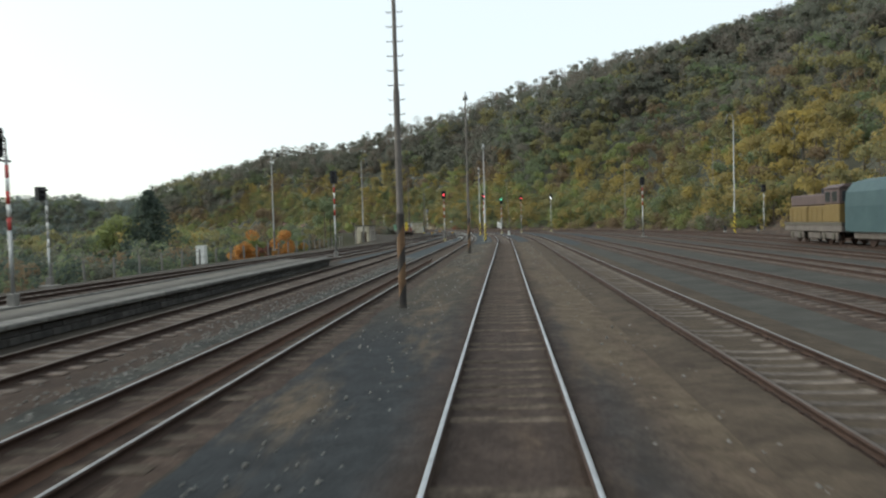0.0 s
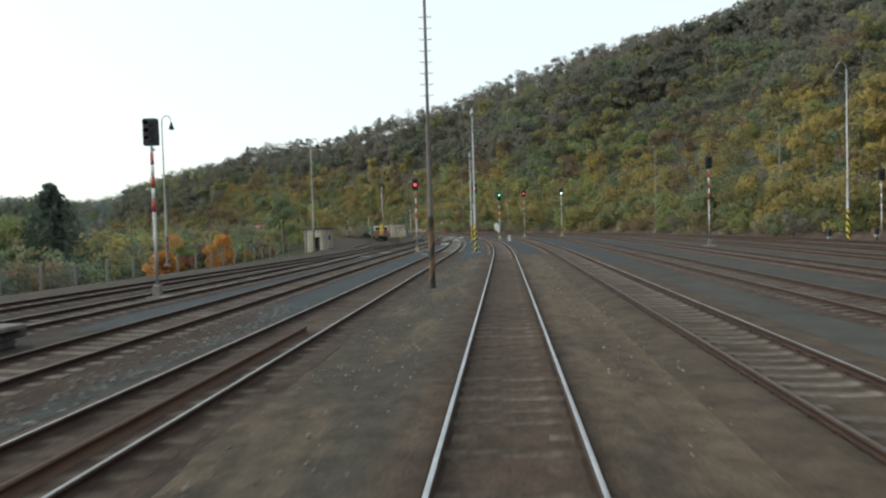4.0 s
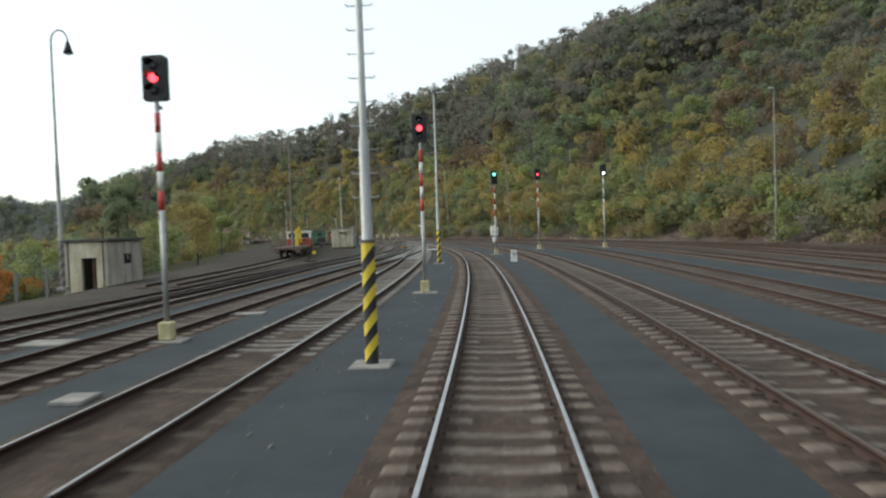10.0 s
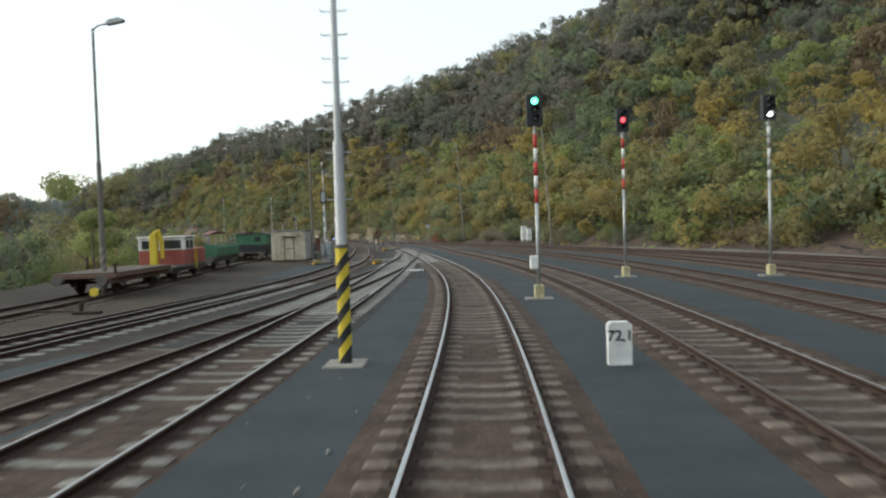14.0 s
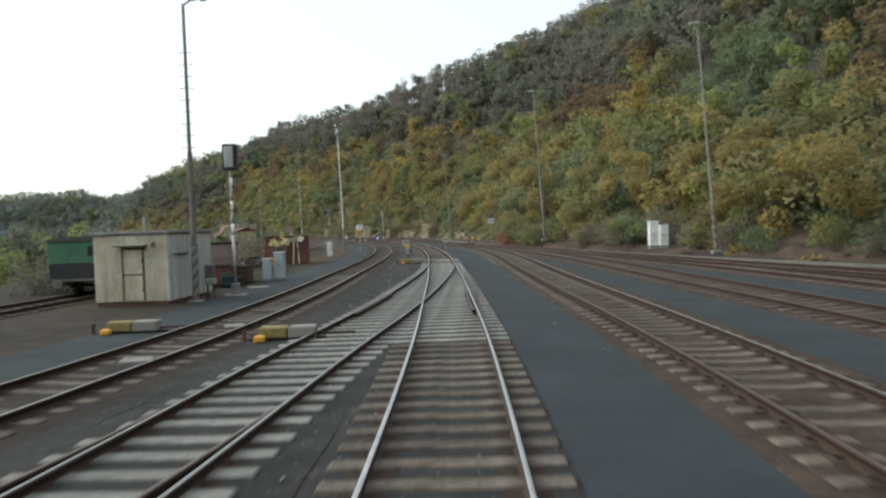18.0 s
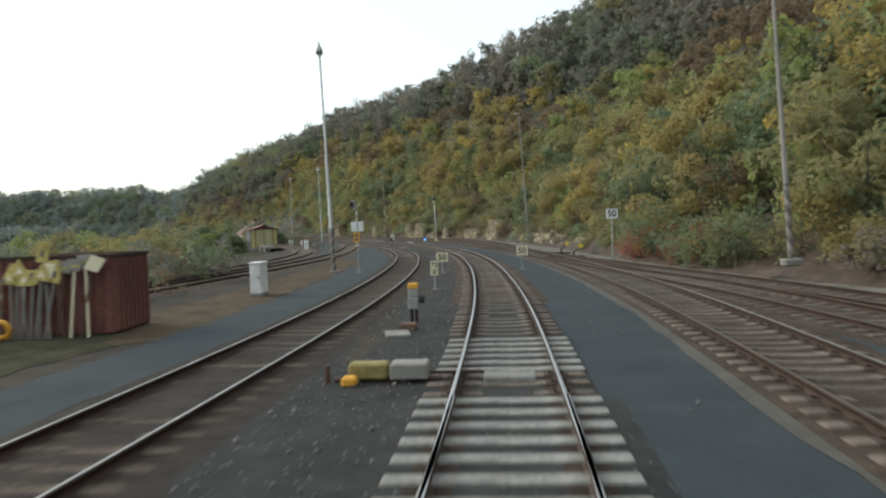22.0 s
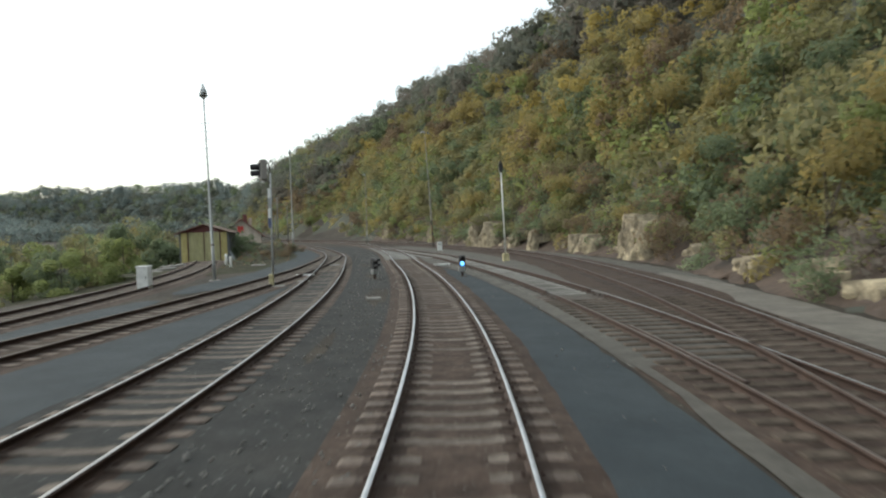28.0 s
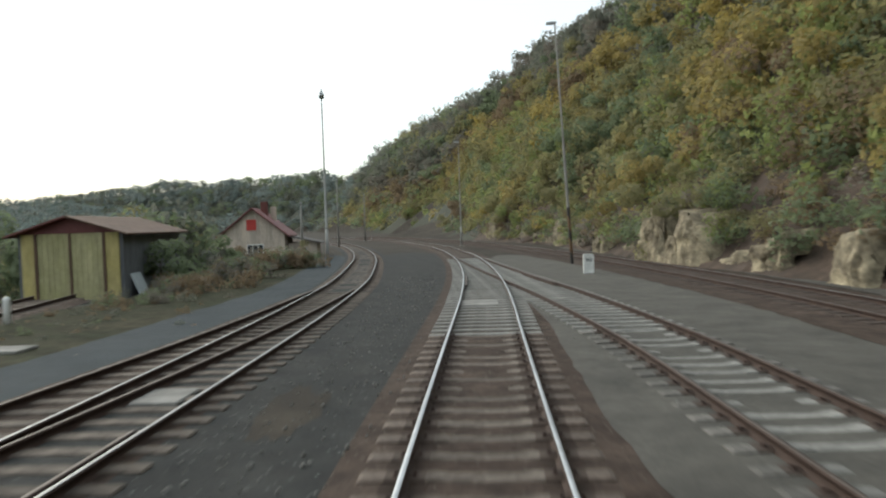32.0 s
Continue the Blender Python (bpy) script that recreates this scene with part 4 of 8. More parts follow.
# ---- signals ----
def signal(at, height, lamp=None, lamps=3, lit=0, red=True, turn=0.0, back=False, box=False, aside=0.0):
    t = thing("railway_signal", "colour-light railway signal on a banded mast" + (" showing a lit lamp" if lamp else ", seen unlit"), "railway signal", at, group="signals of the station")
    hh = 0.28 * lamps + 0.16
    z0 = height - hh * 0.5
    top = z0 - 0.28
    part("base_slab", Geo().box(0, 0, -0.06, 0.9, 0.6, 0.12, 0.02), CONCRETE, t)
    part("base_block", Geo().box(0, 0, 0.06, 0.3, 0.3, 0.42, 0.03), BASE_CREAM if lamp else CONCRETE, t)
    part("lower_mast", Geo().tube([(0, 0, 0.4), (0, 0, top - 2.2)], [0.062, 0.06], 12), GALV, t, smooth=True)
    z, k = top - 2.2, 0
    for k in range(5):
        part("band", Geo().tube([(0, 0, z + 0.44 * k), (0, 0, z + 0.44 * (k + 1))], [0.062, 0.062], 12), (RED if k % 2 == 0 and red else WHITE) if red else (WHITE if k % 2 == 0 else POLE_GREY), t, smooth=True)
    part("bracket", Geo().tube([(0, 0, top), (0, 0, top + 0.3)], [0.05, 0.05], 8).box(0, 0.08, top + 0.1, 0.1, 0.2, 0.08), GALV, t)
    face = pose(aside, 0, 0, 0, 0, turn)
    if aside:
        part("hanger", Geo().tube([(0, 0, top + 0.2), (0, 0, z0 + hh * 0.6), (aside * 0.4, 0, z0 + hh * 0.8)], [0.03] * 3, 8).tube([(0, 0, top + 0.1), (aside, 0, z0 - 0.02)], [0.04, 0.04], 8), POLE_DARK, t)
    head = part("signal_head", Geo().prism([(-0.24, z0), (0.24, z0), (0.26, z0 + 0.05), (0.26, z0 + hh - 0.05), (0.22, z0 + hh), (-0.22, z0 + hh), (-0.26, z0 + hh - 0.05), (-0.26, z0 + 0.05)], -0.12, 0.12, at=face), BLACK, t, "black signal head")
    for i in range(lamps):
        zc = z0 + hh - 0.22 - 0.28 * i
        g = Geo()
        for a in [math.pi * q / 10 for q in range(10)]:
            b = a + math.pi / 10
            p = [(0.12 * math.cos(a), -0.12, zc + 0.12 * math.sin(a)), (0.12 * math.cos(b), -0.12, zc + 0.12 * math.sin(b)), (0.13 * math.cos(b), -0.36, zc + 0.11 * math.sin(b)), (0.13 * math.cos(a), -0.36, zc + 0.11 * math.sin(a))]
            q4 = [(x * 1.06, y, zc + (zz - zc) * 1.06) for x, y, zz in p]
            g.add(p + q4, [(0, 1, 2, 3), (7, 6, 5, 4), (2, 6, 7, 3)], at=face)
        part("hood", g, BLACK, t)
        on = lamp and i == lit
        part("lens", Geo().tube([(0, -0.12, zc), (0, -0.15, zc), (0, -0.165, zc)], [0.105, 0.1, 0.05], 16, at=face), lamp if on else LENS, t, "lit lens" if on else "")
    if back:
        part("back_box", Geo().box(0, 0.19, z0 + 0.1, 0.34, 0.14, hh - 0.2, 0.02, at=face), GALV, t)
    if box:
        part("cable_box", Geo().box(-0.14, 0, 1.0, 0.26, 0.2, 0.42, 0.02), WHITE, t)
    return t


signal(spot(-12.9, 56.0), 6.2, None, 3)
signal(spot(-7.43, 94.2), 6.0, LAMP_RED, 3, 1)
signal(spot(-2.57, 104.6), 6.0, LAMP_RED, 3, 1)
signal(spot(-0.15, 136.5), 6.1, LAMP_GREEN, 3, 0, box=True)
signal(spot(3.7, 145.1), 6.8, LAMP_RED, 3, 1)
signal(spot(9.43, 144.1), 6.9, LAMP_WHITE, 3, 2, red=False)
signal(spot(17.0, 90.9), 6.8, None, 3)
signal(spot(-17.75, 173.7), 5.3, None, 3, turn=180, back=True, red=False)


def bracket_signal(at):
    """A two-lamp signal whose head hangs on brackets at the side of a ladder mast."""
    t = thing("railway_signal", "two-lamp signal with a grey head bracketed off a grey ladder mast", "railway signal", at, group="signals of the station")
    part("base_slab", Geo().box(0, 0, -0.06, 0.95, 0.7, 0.12, 0.02), CONCRETE, t)
    part("base_block", Geo().box(-0.06, -0.1, 0.06, 0.2, 0.22, 0.5, 0.03), BASE_CREAM, t, "cream-painted base box")
    part("mast", Geo().tube([(0, 0, 0.0), (0, 0, 2.4), (0, 0, 4.95)], [0.05, 0.048, 0.045], 12), GALV, t, smooth=True)
    for k in range(14):
        part("rung", Geo().tube([(-0.11, 0, 0.75 + 0.26 * k), (0.16, 0, 0.75 + 0.26 * k)], [0.016, 0.016], 6), POLE_DARK, t)
    for k, paint in enumerate((MAST_BLUE, WHITE, POLE_GREY, WHITE)):
        part("plate", Geo().box(-0.06, -0.075, 2.57 + 0.43 * k, 0.12, 0.02, 0.42, 0.005), paint, t)
    part("platform_bar", Geo().tube([(-0.08, 0, 4.22), (0.42, 0, 4.25)], [0.02, 0.02], 6), POLE_DARK, t)
    part("hanger", Geo().tube([(0, 0, 4.9), (-0.01, 0, 5.2), (-0.06, 0, 5.36), (-0.16, 0, 5.46)], [0.03] * 4, 8).tube([(0, 0, 4.5), (-0.1, 0, 4.6), (-0.2, 0, 4.68)], [0.05] * 3, 8), POLE_DARK, t)
    turn = pose(-0.3, 0, 0, 0, 0, -72)
    head = part("signal_head", Geo().box(0, 0, 4.63, 0.5, 0.3, 0.9, 0.05, at=turn), MAST_DRAB, t, "grey signal head")
    part("head_front", Geo().box(0, -0.165, 4.75, 0.42, 0.03, 0.66, 0.01, at=turn), BLACK, head)
    part("head_spout", Geo().tube([(0, 0, 4.52), (0, 0, 4.66)], [0.08, 0.09], 10, at=turn), WHITE, head)
    for zc in (4.95, 5.22):
        part("hood", Geo().tube([(0, -0.17, zc), (0, -0.52, zc - 0.03)], [0.13, 0.12], 14, at=turn, cap=False), BLACK, head)
        part("lens", Geo().tube([(0, -0.17, zc), (0, -0.2, zc)], [0.11, 0.1], 14, at=turn), LENS, head)


MAST_BLUE = material("faded_blue_plate", (0.07, 0.09, 0.17), (0.11, 0.13, 0.22), 2.0, 0.6, fine=14, bump=0.1, grain=0.15)
bracket_signal(spot(-48.7, 261.7) @ pose(0, 0, 0, 0, 0.6, 0))


# ---- woods ----
def leaf_material(name, c1, c2):
    m = bpy.data.materials.new(name)
    m.use_nodes = True
    n, l = m.node_tree.nodes, m.node_tree.links
    b = n["Principled BSDF"]
    b.inputs["Roughness"].default_value = 0.75
    geo, ramp = n.new("ShaderNodeNewGeometry"), n.new("ShaderNodeValToRGB")
    ramp.color_ramp.elements[0].color, ramp.color_ramp.elements[1].color = (*c1, 1), (*c2, 1)
    l.new(geo.outputs["Random Per Island"], ramp.inputs["Fac"]), l.new(ramp.outputs["Color"], b.inputs["Base Color"])
    glow, mix = n.new("ShaderNodeBsdfTranslucent"), n.new("ShaderNodeMixShader")      # daylight shining through thin leaves
    mix.inputs["Fac"].default_value = 0.58
    l.new(ramp.outputs["Color"], glow.inputs["Color"])
    l.new(b.outputs["BSDF"], mix.inputs[1]), l.new(glow.outputs["BSDF"], mix.inputs[2])
    l.new(mix.outputs["Shader"], n["Material Output"].inputs["Surface"])
    return m


LEAVES = [leaf_material("dark_green_leaves", (0.152, 0.191, 0.108), (0.219, 0.265, 0.144)), leaf_material("olive_leaves", (0.224, 0.211, 0.101), (0.310, 0.284, 0.132)),
          leaf_material("ochre_leaves", (0.285, 0.234, 0.090), (0.399, 0.319, 0.119)), leaf_material("brown_leaves", (0.188, 0.139, 0.086), (0.263, 0.192, 0.115)),
          leaf_material("grey_twigs", (0.196, 0.169, 0.140), (0.291, 0.251, 0.208)), leaf_material("bright_green_leaves", (0.207, 0.250, 0.090), (0.316, 0.350, 0.127)),
          leaf_material("orange_leaves", (0.46, 0.215, 0.062), (0.66, 0.335, 0.09)), leaf_material("spruce_needles", (0.076, 0.103, 0.083), (0.115, 0.146, 0.115)), BARK,
          leaf_material("red_leaves", (0.235, 0.095, 0.066), (0.320, 0.135, 0.090)), leaf_material("dusky_leaves", (0.154, 0.163, 0.128), (0.192, 0.199, 0.156)),
          leaf_material("thin_brown_leaves", (0.170, 0.156, 0.127), (0.218, 0.197, 0.161)), leaf_material("yellow_leaves", (0.344, 0.272, 0.085), (0.468, 0.367, 0.114)),
          # last leaf: pale blue tint puts distance haze into the colour
          leaf_material("haze_tinted_leaves", (0.175, 0.217, 0.206), (0.217, 0.260, 0.244))]


def crown_points(rng, n, height, spread, base):
    """Leaf places in lumps on limbs: an uneven crown with gaps."""
    lumps = rng.randint(7, 12)
    c = np.stack([rng.normal(0, spread * 0.42, lumps), rng.normal(0, spread * 0.42, lumps), rng.uniform(base + 0.12 * height, height * 0.93, lumps)], 1)
    size = rng.uniform(0.28, 0.5, lumps) * spread
    k = rng.randint(0, lumps, n)
    g = rng.normal(0, 1, (n, 3))
    g /= np.linalg.norm(g, axis=1)[:, None]
    p = c[k] + g * (size[k] * rng.uniform(0.45, 1.0, n) ** 0.5)[:, None] * np.array([1, 1, 0.8])
    out = (p - (0, 0, (height + base) * 0.5)) / (spread, spread, height * 0.5)
    facing = 0.17 * g + 0.26 * out + (-0.1, -0.1, 0.7) + rng.normal(0, 0.04, (n, 3))
    return p, c, facing / np.linalg.norm(facing, axis=1)[:, None], 0.6 * g + 0.5 * out + (0, 0, 0.3)


def leaf_blades(rng, p, size, g_out=None):
    """Leaf blades at places p, lying loosely round the crown where its outward directions are given."""
    n = len(p)
    if g_out is None:
        u = rng.normal(0, 1, (n, 3))
        u /= np.linalg.norm(u, axis=1)[:, None]
        w = np.cross(u, rng.normal(0, 1, (n, 3)))
    else:
        m = g_out + rng.normal(0, 0.55, (n, 3))
        u = np.cross(m, rng.normal(0, 1, (n, 3)))
        u /= np.linalg.norm(u, axis=1)[:, None]
        w = np.cross(m, u)
    w /= np.linalg.norm(w, axis=1)[:, None]
    a, b = (size * rng.uniform(0.6, 1.25, n))[:, None], (size * rng.uniform(0.35, 0.75, n))[:, None]
    return np.stack([p - u * a, p + w * b * 1.9, p + u * a], 1)


def with_facing(q, facing):
    """Blades wound to face outward, and the facing of every triangle (its own for the wood)."""
    own = np.cross(q[:, 1] - q[:, 0], q[:, 2] - q[:, 0])
    own /= np.linalg.norm(own, axis=1)[:, None] + 1e-9
    n = len(facing)
    back = (own[:n] * facing).sum(1) < 0
    q[:n][back] = q[:n][back][:, ::-1]
    return q, np.concatenate([facing, own[n:]])


def stick(p0, p1, r0, r1):
    """A tapered three-sided bar of triangles."""
    p0, p1 = np.array(p0, float), np.array(p1, float)
    d = (p1 - p0) / np.linalg.norm(p1 - p0)
    u = np.cross(d, (0.3, 1, 0.1))
    u /= np.linalg.norm(u)
    w = np.cross(d, u)
    ring = [math.cos(a) * u + math.sin(a) * w for a in (0, 2.094, 4.189)]
    sides = [(p0 + r0 * ring[k], p0 + r0 * ring[(k + 1) % 3], p1 + r1 * ring[(k + 1) % 3], p1 + r1 * ring[k]) for k in range(3)]
    return [np.array(t) for a, b, c, d in sides for t in ((a, b, c), (a, c, d))]


def tree_pattern(seed, leaves, height, spread, base, leaf):
    rng = np.random.RandomState(seed)
    p, limbs, facing, lie = crown_points(rng, leaves, height, spread, base)
    q = [leaf_blades(rng, p, leaf, lie)]
    r = height / 10
    wood = stick((0, 0, -1.0), (0, 0, height * 0.55), 0.16 * r, 0.10 * r) + stick((0, 0, height * 0.55), (0.1, 0.1, height * 0.9), 0.10 * r, 0.02 * r)
    for c in limbs[:6]:
        wood += stick((0, 0, max(base * 0.8, c[2] - spread * 0.8)), c, 0.06 * r, 0.015 * r)
    return *with_facing(np.concatenate(q + [np.array(wood)]), facing), len(p)


def bare_pattern(seed, twigs, height, spread):
    """A leafless tree: a trunk, limbs and a fan of thin twigs."""
    rng = np.random.RandomState(seed)
    wood = stick((0, 0, -1.0), (0, 0, height * 0.6), 0.15, 0.09) + stick((0, 0, height * 0.6), (0.2, 0.1, height * 0.97), 0.08, 0.02)
    q = []
    for _ in range(twigs):
        a, z = rng.uniform(0, 6.28), height * rng.uniform(0.3, 0.95)
        r = spread * rng.uniform(0.1, 1.0) * math.sqrt(max(0.05, 1 - (z / height - 0.55) ** 2 * 4))
        p = np.array([r * math.cos(a), r * math.sin(a), z])
        d = np.array([math.cos(a) * 0.6, math.sin(a) * 0.6, 0.9]) + rng.normal(0, 0.25, 3)
        u = d / np.linalg.norm(d) * rng.uniform(0.5, 0.9)
        w = np.cross(u, rng.normal(0, 1, 3))
        w *= rng.uniform(0.05, 0.1) / np.linalg.norm(w)
        q.append([p - u, p + 1.9 * w, p + u])
    q = np.array(q)
    facing = 0.12 * (q.mean(1) - (0, 0, height * 0.5)) + (0, 0, 1) + rng.normal(0, 0.2, (len(q), 3))
    facing /= np.linalg.norm(facing, axis=1)[:, None]
    return *with_facing(np.concatenate([q, np.array(wood)]), facing), len(q)


PATTERNS = [tree_pattern(k, 330, 10, 3.3, 0.8, 0.40) for k in range(6)]
BROAD = [tree_pattern(20 + k, 230, 10, 3.6, 0.8, 0.55) for k in range(6)]
SPARSE = [bare_pattern(40 + k, 190, 10.5, 2.9) for k in range(5)]
SKYLINE = [tree_pattern(170 + k, 300, 11.0, 3.1, 3.0, 0.40) for k in range(5)]
FINE = [tree_pattern(140 + k, 1900, 8.0, 2.9, 0.3, 0.155) for k in range(4)]
DENSE = [tree_pattern(60 + k, 620, 8.0, 3.0, 0.3, 0.29) for k in range(5)]
BUSHES = [tree_pattern(80 + k, 260, 2.6, 1.9, 0.1, 0.18) for k in range(4)]
LEAFY = [tree_pattern(85 + k, 650, 2.6, 1.9, 0.1, 0.105) for k in range(4)]
FAR = [tree_pattern(90 + k, 60, 11, 5.0, 1.0, 1.0) for k in range(4)]
CANOPY = [tree_pattern(200 + k, 230, 8, 4.6, 0.5, 0.52) for k in range(5)]
LOW = [tree_pattern(180 + k, 1300, 6.0, 3.6, -1.6, 0.22) for k in range(4)]


class Wood:
    """Gathers many trees into one mesh."""

    def __init__(self):
        self.q, self.s, self.n = [], [], []

    def plant(self, rng, pattern, x, y, z, k, species):
        q, facing, n = pattern
        a = rng.uniform(0, 6.28)
        c, s = math.cos(a), math.sin(a)
        self.n.append(facing @ np.array([[c, s, 0], [-s, c, 0], [0, 0, 1]]))
        c, s = c * k, s * k
        self.q.append(q @ np.array([[c, s, 0], [-s, c, 0], [0, 0, k * rng.uniform(0.85, 1.15)]]) + (x, y, z))
        self.s.append(np.where(np.arange(len(q)) < n, species, 8))

    def finish(self, name, label, category):
        v = np.concatenate(self.q).reshape(-1, 3)
        ob = new(name, raw_mesh(name, v, np.arange(len(v)).reshape(-1, 3), LEAVES, np.concatenate(self.s), normals=np.concatenate(self.n)))
        return tagged(ob, label, category, kind="stuff")


FOOT_WAY = np.concatenate([[0], np.cumsum(np.linalg.norm(np.diff(FOOT, axis=0), axis=1))])


def beside_foot(w, D):
    """Places D metres up the hill from its foot."""
    x, y = np.interp(w, FOOT_WAY, FOOT[:, 0]), np.interp(w, FOOT_WAY, FOOT[:, 1])
    tx = np.interp(w + 5, FOOT_WAY, FOOT[:, 0]) - np.interp(w - 5, FOOT_WAY, FOOT[:, 0])
    ty = np.interp(w + 5, FOOT_WAY, FOOT[:, 1]) - np.interp(w - 5, FOOT_WAY, FOOT[:, 1])
    n = np.hypot(tx, ty)
    return x + D * ty / n, y - D * tx / n


def pick_species(rng, x, y, z, choices):
    tone = noise.noise((x * 0.05, y * 0.05, z * 0.07)) + 0.45 * noise.noise((x * 0.13, y * 0.13, z * 0.15)) + rng.normal(0, 0.1)
    return choices[int(np.clip((tone + 0.5) * len(choices), 0, len(choices) - 1))]


OUTCROPS = ((-37.0, 280.8, 4.8, 3.2), (-58.8, 307.4, 8.4, 3.3), (-52.6, 301.2, 2.6, 2.5), (-49.2, 297.0, 2.4, 2.4), (-76.0, 329.2, 4.0, 2.8), (-42.6, 289.3, 5.0, 2.0), (-29.6, 266.2, 3.0, 1.6), (-66.8, 317.3, 2.6, 1.9), (-23.4, 251.6, 1.8, 1.9), (-93.5, 346.0, 4, 2.6))
OUTCROP_WAYS = [(float(foot_distance(np.array([x]), np.array([y]))[1][0]), w) for x, y, w, h in OUTCROPS]


def build_hill_woods():
    rng = np.random.RandomState(7)
    wood = Wood()
    step = 4.5
    for w0 in np.concatenate([np.arange(440, 600, step), np.arange(600, 850, 4.0), np.arange(850, 1000, 3.4), np.arange(1000, 1800, 5.5)]):
        steep = np.interp(w0, *np.array(STEEP, float).T)
        top = np.interp(w0, *np.array(RIDGE, float).T)
        D = 3.0 if w0 < 860 else 0.5
        while D < top / steep * 1.5 + 8:
            w, d = w0 + rng.uniform(-0.6, 0.6) * step, D + rng.uniform(-0.4, 0.4) * step
            slope = steep / math.cosh(min(D * steep / top, 3)) ** 2
            D += step / math.sqrt(1 + slope**2) * (1.25 if D * steep / top > 1.4 else 1.0)
            x, y = beside_foot(w, d)
            z = float(ground_height(np.array([x]), np.array([y]))[0])
            up = z / top
            low = (0, 1, 2, 2, 12, 2, 1, 3) if w < 560 else (0, 1, 5, 1, 2, 1, 0, 3)
            near, mid, high = (0, 1, 2, 1, 2, 5, 12, 2, 1, 2, 3, 3), (10, 0, 10, 1, 10, 11, 10, 11), (10, 11, 10, 10, 11, 10)
            sunk = 0.5 if up > 0.82 else 2.0
            if w > 900:
                # beyond 1000 m of foot, leaf 13 carries the painted haze tint
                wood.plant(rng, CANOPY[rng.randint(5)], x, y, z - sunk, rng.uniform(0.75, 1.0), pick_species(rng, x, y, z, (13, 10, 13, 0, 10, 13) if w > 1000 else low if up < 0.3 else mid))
            elif 590 < w < 840 and d < 9:
                wood.plant(rng, FINE[rng.randint(4)], x, y, z - sunk, rng.uniform(0.6, 1.0), pick_species(rng, x, y, z, near))
            elif 530 < w < 880 and d < 24:
                wood.plant(rng, DENSE[rng.randint(5)], x, y, z - sunk, rng.uniform(0.6, 1.0), pick_species(rng, x, y, z, near))
            elif up < 0.3 + 0.12 * noise.noise((x * 0.02, y * 0.02, 3)):
                wood.plant(rng, PATTERNS[rng.randint(6)], x, y, z - sunk, rng.uniform(0.66, 0.98), pick_species(rng, x, y, z, low if up < 0.2 else (1, 0, 10, 1, 11, 3, 0, 11)))
            elif up < 0.66:
                wood.plant(rng, BROAD[rng.randint(6)], x, y, z - sunk, rng.uniform(0.75, 1.08), pick_species(rng, x, y, z, mid))
            else:
                bare = rng.rand() < (0.38 if up > 0.85 else 0.2)
                wood.plant(rng, SPARSE[rng.randint(5)] if bare else (SKYLINE if up > 0.85 else BROAD)[rng.randint(5)], x, y, z - sunk, rng.uniform(0.55, 0.95) if up > 0.82 else rng.uniform(0.72, 1.05), 4 if bare else pick_species(rng, x, y, z, high))
    wood.finish("wooded_slope", "mixed autumn wood of green, yellow and bare trees covering the hill", "woods")
    brush = Wood()
    for w in np.arange(500, 960, 1.5):
        near = 585 < w < 890
        for _ in range(7 if near else 4):
            d = rng.uniform(-0.5, 15.0 if near else 7.0)
            way = w + rng.uniform(-1, 1)
            x, y = beside_foot(way, d)
            if d < 2.6 and any(abs(way - a) < b / 2 + 0.5 for a, b in OUTCROP_WAYS) or 632 < w < 745 and d < 1.6 and rng.rand() < 0.75:
                continue
            z = float(ground_height(np.array([x]), np.array([y]))[0])
            k = rng.uniform(0.45, 1.1) if d < 4 else rng.uniform(0.9, 1.6)
            brush.plant(rng, (LEAFY if 585 < w < 720 and d < 4 else BUSHES)[rng.randint(4)], x, y, z + 0.1, k, pick_species(rng, x, y, z, (3, 1, 1, 5, 0, 4, 1, 3) if d < 1.6 else (1, 0, 5, 1, 0, 1, 5, 2)))
    for w in np.arange(632, 862, 0.9):
        for _ in range(4 if w > 735 else 2):
            d = rng.uniform(1.0, 7.5 if w > 735 else 5.5)
            way = w + rng.uniform(-0.6, 0.6)
            if d < 2.6 and any(abs(way - a) < b / 2 + 0.4 for a, b in OUTCROP_WAYS):
                continue
            x, y = beside_foot(way, d)
            z = float(ground_height(np.array([x]), np.array([y]))[0])
            brush.plant(rng, BUSHES[rng.randint(4)], x, y, z + 0.2, rng.uniform(0.4, 0.8) * (1.0 if d < 3 else 1.3), pick_species(rng, x, y, z, (3, 1, 0, 1, 4, 5, 0, 3)))
    brush.finish("undergrowth", "brown and green undergrowth along the foot of the hill", "bushes")


